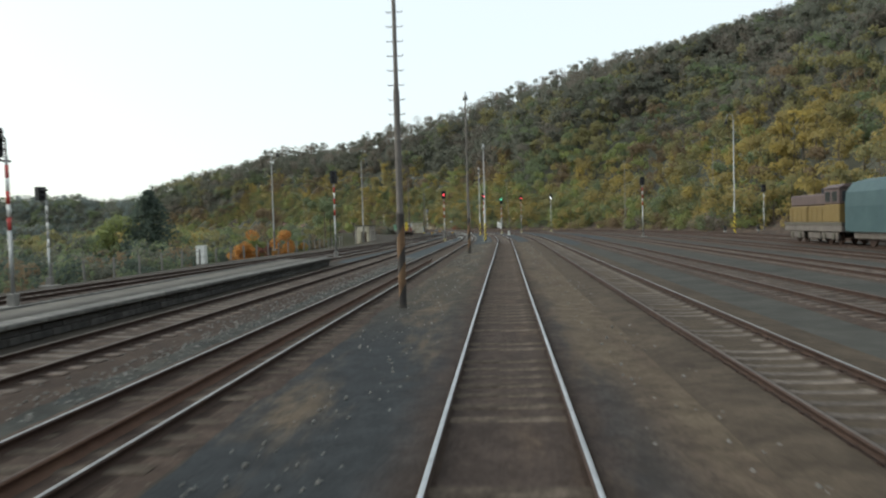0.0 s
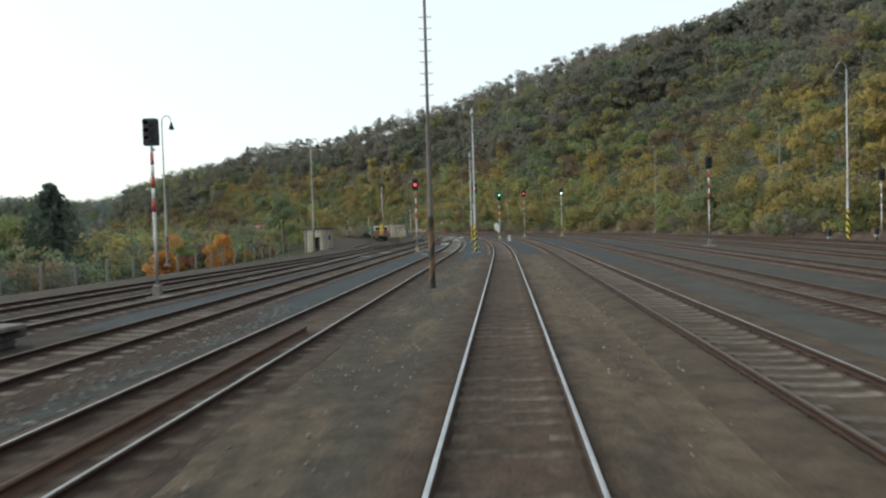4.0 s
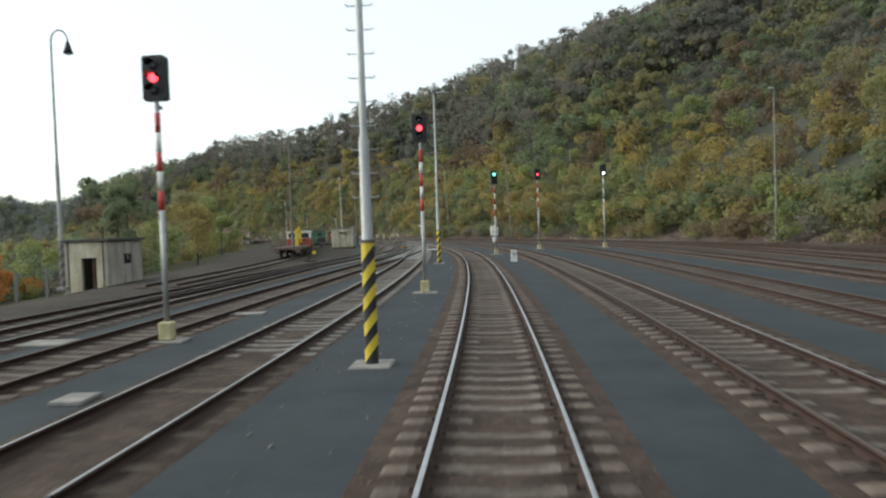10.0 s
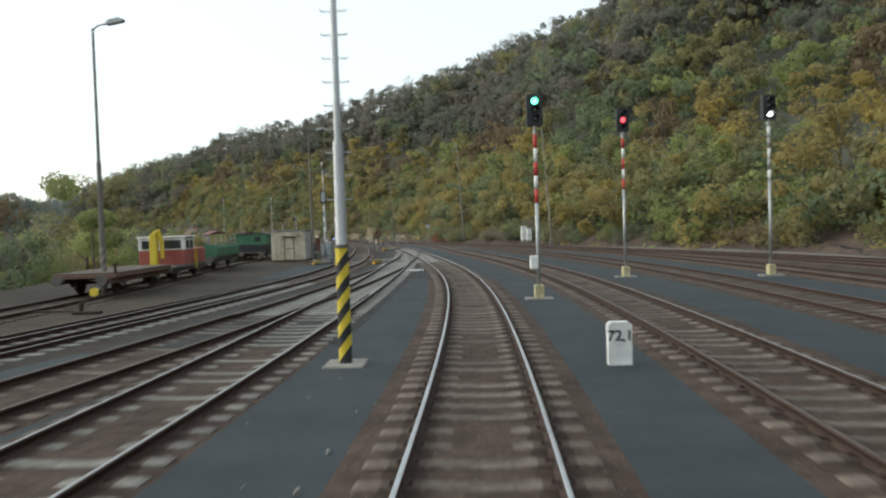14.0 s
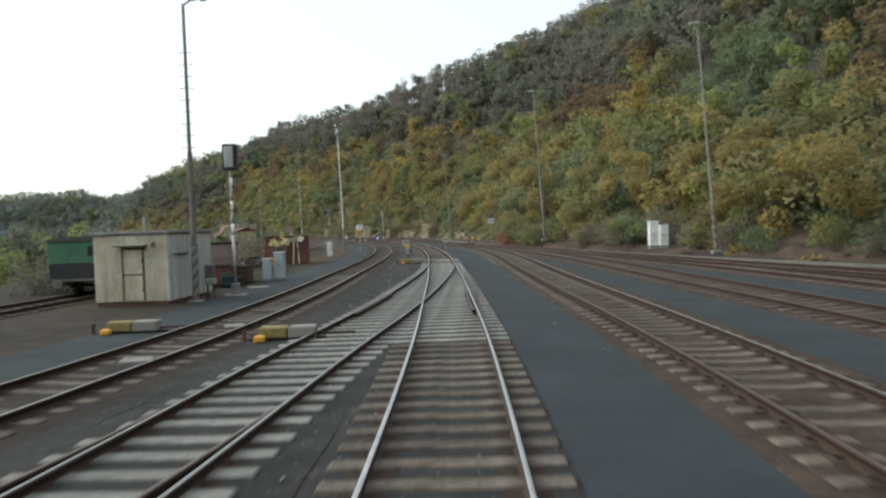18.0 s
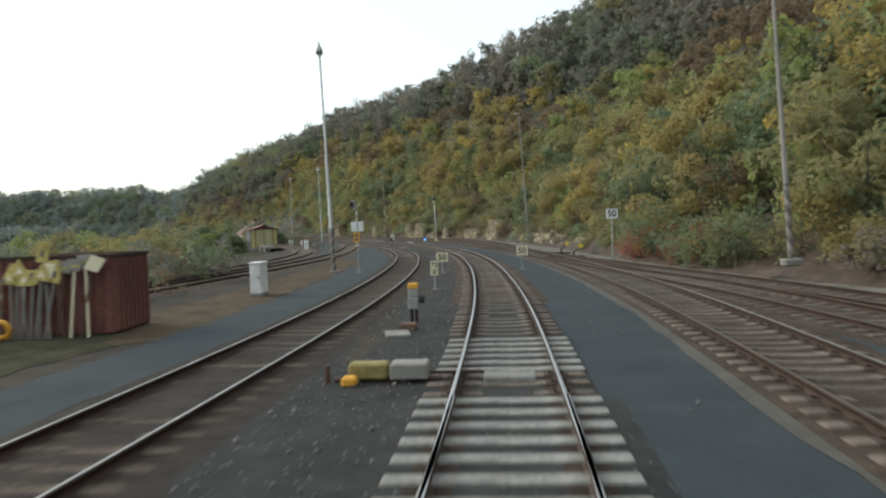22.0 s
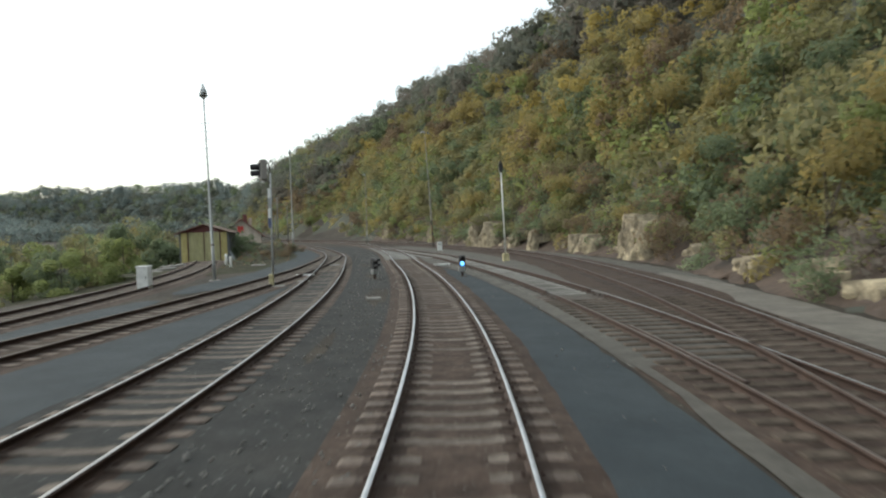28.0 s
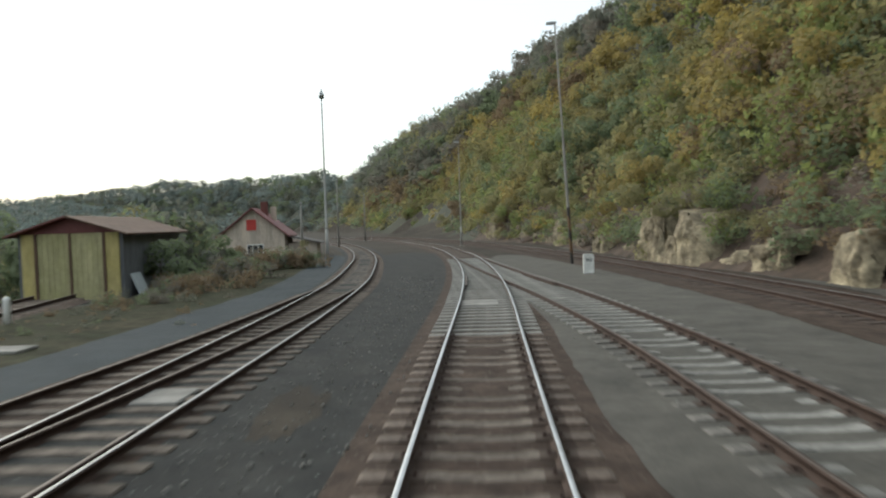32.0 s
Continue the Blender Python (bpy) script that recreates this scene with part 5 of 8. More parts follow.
def build_valley_woods():
    rng = np.random.RandomState(11)
    wood = Wood()
    for s in np.arange(-10, 470, 4.5):
        edge = float(np.interp(s, *np.array(LEFT_EDGE, float).T))
        for row in range(9):
            d = edge - 11 - row * 8 + rng.uniform(-3.5, 3.5)
            if row == 0 and (100 < s < 128 or 255 < s < 320):
                continue
            x, y, _ = along(s + rng.uniform(-3, 3), d)
            x, y = float(x), float(y)
            if -103 < x < -66 and 270 < y < 330:
                continue
            D, _ = foot_distance(np.array([x]), np.array([y]))
            if D[0] > -12 or 40 < s < 140 and d > -52:
                continue
            z = float(ground_height(np.array([x]), np.array([y]))[0])
            big = rng.rand()
            dense = row < 2
            wood.plant(rng, (LOW if row < 3 else DENSE if dense else BROAD)[rng.randint(4)], x, y, z - 0.3, (rng.uniform(0.42, 0.85) if dense else rng.uniform(0.4, 0.72)) * (1.12 if big > 0.9 else 1.0) * (1.15 if s > 150 else 1.0), pick_species(rng, x, y, z, (0, 7, 10, 0, 7, 1, 0) if s < 150 else (1, 0, 5, 1, 0, 10, 5, 1, 2)))
    for _ in range(330):
        s, d = rng.uniform(5, 160), rng.uniform(-54, -29.5)
        x, y, _ = along(s, d)
        x, y = float(x), float(y)
        if min(math.hypot(x + 44.6, y - 121.8), math.hypot(x + 39.4, y - 132.6)) < 5 or y < 134 and 0.24 < -x / max(y, 1) < 0.43:
            continue
        wood.plant(rng, BUSHES[rng.randint(4)], x, y, float(ground_height(np.array([x]), np.array([y]))[0]) - 0.2, rng.uniform(0.5, 1.0) * (1.0 if d > -36 else 1.7), pick_species(rng, x, y, 0, (0, 7, 10, 0, 3, 7)))
    wood.finish("riverside_trees", "green and olive trees and bushes on the low ground beside the yard", "trees")
    far = Wood()
    for _ in range(6500):
        a, r = rng.uniform(-1.5, 0.15), rng.uniform(430, 985)
        x, y = -40 + r * math.sin(a), 150 + r * math.cos(a)
        D, _ = foot_distance(np.array([x]), np.array([y]))
        if D[0] > -15:
            continue
        z = float(ground_height(np.array([x]), np.array([y]))[0])
        # mostly leaf 13, whose blue stands in for air haze
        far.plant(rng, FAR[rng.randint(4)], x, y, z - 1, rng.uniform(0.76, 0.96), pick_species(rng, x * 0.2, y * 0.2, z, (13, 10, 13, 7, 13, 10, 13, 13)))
    far.finish("far_woods", "haze-blue woods on the distant ridge across the valley", "woods")


build_hill_woods()
build_valley_woods()


# ---- ground surfaces between the tracks ----
def span(*knots):
    return list(knots)


strip("walkway", shifted(L1, 1.15), shifted(OWN, -1.4), 80, 148, 0.0055, CHIPS, "blue-grey chippings between the tracks", "walkway", wobble=0.1, taper=1.0)
strip("walkway", shifted(OWN, 1.2), shifted(R1, -1.35), 84, 225, 0.0055, CHIPS, "smooth blue-grey chippings between the tracks", "walkway", wobble=0.08, taper=1.2)
strip("walkway", shifted(OWN, 1.45), shifted(R1, -1.75), 221, 281, 0.008, CHIPS, "smooth dark grey walkway with a sandy margin", "walkway", wobble=0.06)
strip("walkway", shifted(R1, 1.5), shifted(R2, -1.45), 70, 200, 0.004, CHIPS, "blue-grey chippings between the tracks", "walkway", wobble=0.1)
strip("walkway", shifted(R2, 1.5), shifted(R3, -1.45), 85, 200, 0.004, CHIPS, "blue-grey chippings between the tracks", "walkway", wobble=0.1)
strip("walkway", shifted(L2, 1.15), shifted(L1, -1.15), 44, 138, 0.004, CHIPS, "blue-grey chippings between the tracks", "walkway", wobble=0.1)
strip("walkway", shifted(L3, 1.5), shifted(L2, -1.15), 47, 128, 0.004, CHIPS, "blue-grey chippings between the tracks", "walkway", wobble=0.1)
strip("gravel_field", shifted(L3, 1.45), shifted(L1, -1.5), 130, 160, 0.0036, DARK_GRAVEL, "dark grey gravel strewn with pale stones between the tracks", "gravel", wobble=0.1)
strip("gravel_field", shifted(L1, 1.35), shifted(OWN, -1.4), 140, 166, 0.0045, DARK_GRAVEL, "dark grey gravel in the fork of the tracks", "gravel", wobble=0.05)
strip("walkway", shifted(L3, -3.3), shifted(L3, -1.4), 150, 340, 0.0125, CHIPS, "blue-grey chipping path beside the track", "walkway", wobble=0.1)
strip("walkway", shifted(L7, 1.5), shifted(L6, -1.4), 200, 268, 0.004, CHIPS, "blue-grey chippings between the depot tracks", "walkway", wobble=0.15)
strip("walkway", shifted(L6, 1.4), shifted(L3, -3.2), 240, 283, 0.008, CHIPS, "blue-grey chippings beside the depot track", "walkway", wobble=0.2)
strip("walkway", span((270, -11.4), (284, -9.4), (296, -8.7), (312, -8.2)), span((270, -8.9), (284, -7.5), (296, -6.7), (312, -6.4)), 270, 312, 0.0145, CHIPS, "blue-grey chipping path beside the depot track", "walkway", wobble=0.12)
strip("gravel_field", shifted(L3, 1.4), shifted(OWN, -1.2), 188, 340, 0.0035, DARK_GRAVEL, "dark grey gravel strewn with pale stones between the tracks", "gravel", wobble=0.12)
strip("gravel_field", shifted(L3, 1.5), shifted(L1, -1.4), 158, 188, 0.0035, DARK_GRAVEL, "dark grey gravel strewn with pale stones between the tracks", "gravel", wobble=0.1)
strip("sandy_margin", shifted(R1, -1.66), shifted(R1, -1.25), 190, 282, 0.0125, PALE_GRAVEL, "pale sandy margin beside the sleepers", "sand", wobble=0.1, step=1.0)
strip("sandy_ground", shifted(OWN, 1.5), shifted(R1, -1.3), 282, 312, 0.0095, PALE_GRAVEL, "grey-brown gravel between the tracks", "gravel", wobble=0.1)
strip("sandy_ground", shifted(R1, 1.4), shifted(R7, -1.5), 256, 330, 0.009, PALE_GRAVEL, "pale gravel between the tracks", "gravel", wobble=0.1)
strip("sandy_ground", shifted(OWN, 1.4), shifted(R1, -1.35), -60, 89, 0.003, YARD_DUST, "brown and tan dusty gravel between the tracks", "gravel", wobble=0.06)
for a, b, end in ((R1, R2, 86), (R2, R3, 100), (R3, R4, 120), (R4, R5, 120), (R5, R6, 95)):
    strip("gravel_field", shifted(a, 1.55), shifted(b, -1.55), -60, end, 0.0022, GREY_FIELD, "pale grey gravel between the tracks of the yard", "gravel", wobble=0.12, step=1.0)
GREEN_GRAVEL = material("weedy_grey_gravel", (0.034, 0.038, 0.038), (0.062, 0.060, 0.052), 0.8, 0.95, fine=22, bump=0.8, spots=((0.17, 0.172, 0.16), 4.0, 0.16), blotch=(1.3, 0.5), sheen=0.1)
strip("stony_strip", shifted(L1, -3.0), shifted(L1, -1.25), -60, 52, 0.0045, GREEN_GRAVEL, "weedy blue-grey rubble beside the siding", "gravel", wobble=0.2)
strip("rusty_margin", shifted(L2, 1.15), shifted(L2, 2.1), -60, 50, 0.0055, RUST_BALLAST, "rust-brown gravel beside the second siding", "gravel", wobble=0.14)
strip("earth_patch", span((196, -11.5), (230, -10.2), (246, -9.7), (262, -8.6)), span((196, -8.0), (262, -7.9)), 197, 258, 0.001, DRY_EARTH, "bare brown earth with dead grass", "earth", wobble=0.4)
strip("grass_patch", span((178, -18), (205, -15)), span((178, -9.2), (205, -9.0)), 178, 204, 0.0055, GRASS, "scrubby grass beside the scrap heap", "grass", wobble=0.6)
strip("grass_patch", span((283, -19), (312, -11.5), (330, -10)), span((283, -8.2), (300, -8.0), (330, -8.0)), 283, 330, 0.0072, GRASS, "grassy bank below the sheds", "grass", wobble=0.6)
strip("stony_strip", shifted(L1, 1.4), shifted(OWN, -1.4), -60, 84, 0.003, YARD_DUST, "dark dusty gravel strewn with tan drifts and pale stones", "gravel", wobble=0.1)
strip("rusty_bed", shifted(R7, -2.2), shifted(R7, 2.0), 258, 360, 0.0165, BALLAST, "dark rust-brown ballast along the hillside track", "ballast", wobble=0.12)
strip("pale_path", span((150, 22), (170, 20), (190, 14.5), (204, 11.0), (215, 8.8), (228, 7.2), (240, 6.2), (247, 6.2), (260, 8.2), (275, 10.2), (297, 11.2), (330, 9.0)), span((150, 24), (170, 22.5), (190, 16.2), (204, 12.6), (215, 10.2), (228, 8.9), (240, 8.4), (250, 8.75), (266, 10.5), (280, 11.9), (297, 12.2), (330, 10.4)), 150, 272, 0.012, SAND, "pale gravel path at the foot of the hill", "path", wobble=0.12)


strip("verge", span((262, 8.6), (275, 10.3), (297, 11.3), (330, 9.2)), span((262, 10.4), (280, 12.2), (297, 12.6), (330, 10.8)), 264, 340, 0.011, PALE_GRAVEL, "brown-grey stony verge below the rock faces", "verge", wobble=0.2)


def patch(s, d, length, width, mat, seed, z=0.008):
    """A ragged patch of other ground, long along the track."""
    g, n = Geo(), 40
    vs = [(0, 0, 0)]
    for k in range(n):
        a = 2 * math.pi * k / n
        r = 1 + 0.45 * noise.noise((math.cos(a) * 1.3, math.sin(a) * 1.3, seed * 3.1)) + 0.28 * noise.noise((math.cos(a) * 5, math.sin(a) * 5, seed * 1.7))
        vs.append((r * width * math.cos(a), r * length * math.sin(a), 0))
    g.add(vs, [(0, 1 + k, 1 + (k + 1) % n) for k in range(n)])
    solid("bare_patch", g, mat, "ragged patch of tan sandy gravel between the tracks", "gravel patch", put(s, d, z), kind="structure")


patch_rng = random.Random(21)
for k in range(9):
    patch(200.0 + 11 * k, -2.6 + patch_rng.uniform(-0.5, 0.5), patch_rng.uniform(1.2, 4), patch_rng.uniform(0.15, 0.4), GRAVEL, 60 + k, 0.0085)


def stones():
    """Loose pale stones on the gravel."""
    rng = np.random.RandomState(5)
    g = Geo()
    for _ in range(9000):
        s = rng.uniform(2, 312)
        d = rng.choice([rng.uniform(-3.3, -1.5), rng.uniform(1.5, 2.9), rng.uniform(-3.2, -1.2)])
        if s < 40 and rng.rand() < 0.6 or 74 < s < 165 and rng.rand() < 0.9 or d > 0 and s > 80 and rng.rand() < 0.93:
            continue
        r = rng.choice([rng.uniform(0.012, 0.028), rng.uniform(0.012, 0.028), rng.uniform(0.02, 0.042)])
        m = put(s, d, 0.02) @ pose(0, 0, r * 0.3, rng.uniform(0, 360), rng.uniform(0, 360), 0)
        q = [(r * rng.uniform(0.6, 1.2), 0, 0), (0, r * rng.uniform(0.6, 1.2), 0), (-r, 0, 0), (0, -r, 0), (0, 0, r * 0.8), (0, 0, -r * 0.8)]
        g.add(q, [(0, 1, 4), (1, 2, 4), (2, 3, 4), (3, 0, 4), (1, 0, 5), (2, 1, 5), (3, 2, 5), (0, 3, 5)], 0, m)
    for _ in range(1500):
        s, d = rng.uniform(0, 52), -4.85 + rng.choice([rng.uniform(-2.9, -1.3), rng.uniform(-2.2, -1.5)])
        r = rng.uniform(0.015, 0.045)
        m = put(s, d, 0.012) @ pose(0, 0, r * 0.2, rng.uniform(0, 360), rng.uniform(0, 360), 0)
        q = [(r * rng.uniform(0.7, 1.6), 0, 0), (0, r * rng.uniform(0.5, 1.2), 0), (-r, 0, 0), (0, -r, 0), (0, 0, r * 0.7), (0, 0, -r * 0.7)]
        g.add(q, [(0, 1, 4), (1, 2, 4), (2, 3, 4), (3, 0, 4), (1, 0, 5), (2, 1, 5), (3, 2, 5), (0, 3, 5)], 0, m)
    return solid("loose_stones", g, STONE, "pale loose stones scattered over the gravel", "stones", kind="stuff")


STONE = material("pale_stone", (0.14, 0.135, 0.125), (0.25, 0.24, 0.22), 3.0, 0.9, island=0.25)
stones()

# spare rail lying in the left siding
loose = new("loose_rail", swept("loose_rail", L1, -20, 46.5, 0.18, RAIL_OUTLINE, 0.015, (RUST_BRIGHT, RUST), RAIL_SLOTS))
tagged(loose, "rusty spare rail lying between the rails of the siding", "rail")


# ---- platform ----
def platform():
    t = thing("low_platform", "low old platform with a dark stone wall and pale edge slabs", "platform", kind="structure")
    top = swept("platform_top", [(-80, -12.3), (60, -12.3)], -60, 45, 0, [(-1.2, 0.0), (-1.2, 0.44), (1.15, 0.46), (1.15, 0.0)], 0, (PALE_GRAVEL,), [0] * 4, 3)
    part("platform_top", top, (), t, "pale gravel top")
    wall = Geo()
    for s in np.arange(-6, 45, 0.8):
        for k, z in enumerate((0.0, 0.19)):
            m = put(float(s) + 0.4 * k, -11.02)
            wall = Geo().box(0, 0, z, 0.22 + random.uniform(0, 0.05), 0.77, 0.18, 0.025)
            part("stone", wall, DARK_STONE, t).matrix_basis = m
    for s in np.arange(-6, 44.5, 1.5):
        part("edge_slab", Geo().box(0, 0, 0.385, 0.62, 1.47, 0.13, 0.03), EDGE_SLAB, t).matrix_basis = put(float(s) + 0.7, -11.05)
    part("back_kerb", swept("back_kerb", [(-80, -13.5), (60, -13.5)], -60, 45, 0, [(-0.1, 0), (-0.1, 0.48), (0.1, 0.48), (0.1, 0)], 0, (EDGE_SLAB,), [0] * 4, 3), (), t)


EDGE_SLAB = material("worn_edge_slab", (0.085, 0.082, 0.075), (0.14, 0.134, 0.122), 1.4, 0.92, fine=20, obrand=0.25, blotch=(2.0, 0.4))
DARK_STONE = material("sooty_stone", (0.045, 0.042, 0.04), (0.085, 0.08, 0.075), 1.6, 0.95, fine=20, obrand=0.3, bump=0.6)
platform()


# ---- lettering ----
def lettering(text, size, at, parent, mat=None, name="lettering"):
    cu = bpy.data.curves.new("lettering", "FONT")
    cu.body, cu.size, cu.align_x, cu.align_y, cu.extrude, cu.offset = text, size, "CENTER", "CENTER", 0.002, 0.006 * size * 4
    ob = bpy.data.objects.new("lettering", cu)
    scene.collection.objects.link(ob)
    me = bpy.data.meshes.new_from_object(ob.evaluated_get(bpy.context.evaluated_depsgraph_get()))
    bpy.data.objects.remove(ob)
    me.materials.clear()
    me.materials.append(mat or BLACK)
    p = part(name, me, (), parent, "black lettering")
    p.matrix_basis = at
    return p


def km_stone(at, text, w=0.40, h=0.74):
    t = thing("kilometre_stone", "white-painted kilometre stone with black figures standing in the gravel", "kilometre stone", at, group="kilometre stones")
    part("stone_body", Geo().prism([(-w / 2, -0.1), (w / 2, -0.1), (w / 2, h - 0.05), (w / 2 - 0.06, h), (-w / 2 + 0.06, h), (-w / 2, h - 0.05)], -0.09, 0.09), WHITE, t)
    if text:
        lettering(text, 0.25, pose(0, -0.094, h * 0.68, 90, 0, 0), t)
    else:
        for k in range(3):
            part("mark", Geo().box(-0.1 + 0.1 * k, -0.094, h * 0.58, 0.05, 0.006, 0.16), BLACK, t)
    return t


km_stone(spot(1.05, 125.3), "72,1")
km_stone(spot(-60.0, 299.9, 0.05), "", 0.45, 0.8)


def board(at, text, z, w, h, mat, foot=0.0, size=0.3, label="cream square speed board with black figures on a thin post"):
    t = thing("speed_board" if "speed" in label else "track_sign", label, "railway sign", at, group="line-side boards")
    part("post", Geo().tube([(0, 0, foot - 0.1), (0, 0, z + h * 0.3)], [0.028, 0.028], 8), GALV, t)
    part("foot_plate", Geo().box(0, 0, foot - 0.02, 0.26, 0.26, 0.05, 0.01), CONCRETE, t)
    plate = part("board", Geo().box(0, -0.04, z - h / 2, w, 0.02, h, 0.006), mat, t)
    part("board_rim", Geo().box(0, -0.032, z - h / 2 - 0.012, w + 0.024, 0.012, h + 0.024, 0.004), BLACK, t)
    lines = text.split("/")
    for k, line in enumerate(lines):
        lettering(line, size, pose(0, -0.054, z + (len(lines) - 1 - 2 * k) * size * 0.5, 90, 0, 0), t)
    return t


board(spot(-15.38, 221.2, 0.0), "50", 2.65, 0.60, 0.50, WHITE, 0.35, 0.46)
board(spot(-23.2, 217.2), "50", 0.80, 0.56, 0.46, CREAM, 0.0, 0.42)
board(spot(-19.75, 219.7), "50", 0.93, 0.56, 0.48, CREAM, 0.0, 0.42)
board(spot(-20.68, 208.8), "72/0", 0.80, 0.29, 0.55, CREAM, 0.0, 0.25, "narrow cream hectometre board with black figures")


def marker_sign():
    t = thing("track_sign", "white board over a yellow tag on a thin steel post", "railway sign", spot(-28.46, 218.8), group="line-side boards")
    part("post", Geo().tube([(0, 0, -0.1), (0, 0, 2.75)], [0.03, 0.03], 8), GALV, t)
    part("foot_plate", Geo().box(0, 0, -0.02, 0.3, 0.3, 0.06, 0.01), CONCRETE, t)
    part("white_board", Geo().box(0, -0.045, 2.2, 0.66, 0.02, 0.52, 0.006), WHITE, t)
    part("bar", Geo().box(0.02, -0.058, 2.24, 0.05, 0.01, 0.44), POLE_DARK, t)
    part("yellow_tag", Geo().box(-0.05, -0.045, 1.62, 0.34, 0.02, 0.54, 0.006), ORANGE, t)
    for k in range(2):
        part("tag_mark", Geo().box(-0.05, -0.058, 1.70 + 0.22 * k, 0.2, 0.01, 0.14), POLE_DARK, t)


marker_sign()


# ---- small line-side things ----
def dwarf_signal(at, lamp):
    t = thing("dwarf_signal", "low shunting signal with two hooded lamps on a short post", "shunting signal", at, group="shunting signals")
    part("slab", Geo().box(0.05, 0, -0.05, 0.36, 0.34, 0.08, 0.015), EARTH, t)
    part("post", Geo().box(0, 0, 0.02, 0.09, 0.09, 0.25), RUST, t)
    part("lower_case", Geo().box(0, 0, 0.24, 0.32, 0.24, 0.24, 0.02), POLE_GREY, t)
    part("upper_case", Geo().box(0, 0, 0.48, 0.30, 0.22, 0.52, 0.03), BLACK, t)
    for z in (0.62, 0.86):
        g = Geo()
        for k in range(8):
            a, b = math.pi * k / 8, math.pi * (k + 1) / 8
            p = [(0.11 * math.cos(q), y, z + 0.11 * math.sin(q)) for y in (-0.11, -0.32) for q in (a, b)]
            g.add(p + [(x * 1.1, y, z + (zz - z) * 1.1) for x, y, zz in p], [(0, 1, 3, 2), (4, 6, 7, 5), (2, 3, 7, 6)])
        part("hood", g, BLACK, t)
        part("lens", Geo().tube([(0, -0.11, z), (0, -0.15, z)], [0.095, 0.08], 14), lamp if z < 0.7 and lamp else LENS, t, "lit blue lens" if z < 0.7 and lamp else "")


dwarf_signal(spot(27.2, 92.7, 0, 180), None)
dwarf_signal(spot(31.6, 94.0, 0, 180), None)
dwarf_signal(spot(-46.2, 266.0, 0, 40), None)
dwarf_signal(spot(-42.48, 267.8), LAMP_BLUE)


DULL_YELLOW = material("dirty_yellow_paint", (0.22, 0.175, 0.06), (0.3, 0.245, 0.095), 2.0, 0.75, fine=12)


def point_machine(at, yellow=True):
    t = thing("point_machine", "point machine with grey case and faded yellow motor cover", "point machine", at, group="point machines")
    part("case", Geo().box(0.35, 0, 0.05, 0.6, 0.42, 0.26, 0.03), MAST_DRAB, t)
    part("motor_cover", Geo().box(-0.3, 0, 0.05, 0.62, 0.32, 0.26, 0.035), DULL_YELLOW if yellow else POLE_GREY, t, "faded yellow cover")
    part("bearer", Geo().box(0, 0.0, -0.02, 1.7, 0.2, 0.08, 0.01), RUST, t)
    part("rod", Geo().tube([(0.6, 0.05, 0.12), (1.5, 0.05, 0.12)], [0.025] * 2, 8), RUST, t)
    part("cable_post", Geo().tube([(-0.95, -0.1, -0.05), (-0.95, -0.1, 0.28)], [0.05, 0.04], 8), RUST_BRIGHT, t)
    part("cap", Geo().box(-0.55, -0.34, 0.0, 0.24, 0.2, 0.16, 0.04), ORANGE, t)


point_machine(spot(-15.4, 164.2))
point_machine(spot(-10.75, 163.2))
point_machine(spot(-16.2, 193.65))


def switch_box(at):
    t = thing("switch_lantern", "grey switch lantern box with an orange cap on a rusty stand", "switch lantern", at)
    part("stand", Geo().box(-0.05, 0, 0, 0.07, 0.07, 0.36).box(0.07, 0, 0, 0.07, 0.07, 0.36), RUST, t)
    part("lower_box", Geo().box(0, 0, 0.34, 0.27, 0.24, 0.3, 0.02), POLE_GREY, t)
    part("upper_box", Geo().box(0, 0, 0.645, 0.25, 0.22, 0.2, 0.02), POLE_GREY, t)
    part("cap", Geo().box(0, 0, 0.85, 0.25, 0.22, 0.14, 0.02), ORANGE, t, "orange cap")
    part("hood", Geo().tube([(0.13, 0, 0.6), (0.28, 0, 0.58)], [0.1, 0.11], 12), BLACK, t)


switch_box(spot(-18.25, 200.2))
solid("concrete_block", Geo().box(0, 0, 0, 0.42, 0.34, 0.16, 0.03), POLE_RUST, "worn rusty-brown block set in the gravel", "block", spot(-17.95, 199.0))
for x, y, w, l, turn in ((-17.85, 198.1, 0.55, 0.75, 12), (-13.1, 165.1, 0.5, 0.5, 20), (-41.06, 257.7, 0.5, 0.5, 5), (-55.8, 276.4, 0.7, 0.9, 0), (-10.9, 87.1, 1.0, 0.8, 8), (-10.3, 94.2, 1.1, 0.8, 0), (-7.4, 99.2, 1.2, 0.5, 3),
                         (-18.4, 176.8, 0.9, 0.6, 0), (-12.6, 160.4, 0.6, 0.5, 12), (-58.0, 288.1, 1.1, 1.3, 0), (-63.0, 277.3, 1.0, 0.8, 0), (-6.2, 88.5, 0.5, 0.6, 0), (-49.0, 264.2, 0.6, 0.4, 0)):
    solid("concrete_cover", Geo().box(0, 0, -0.03, w, l, 0.085, 0.02), CONCRETE, "pale concrete cover slab lying in the gravel", "concrete slab", spot(x, y, 0.02, turn), group="concrete cover slabs")
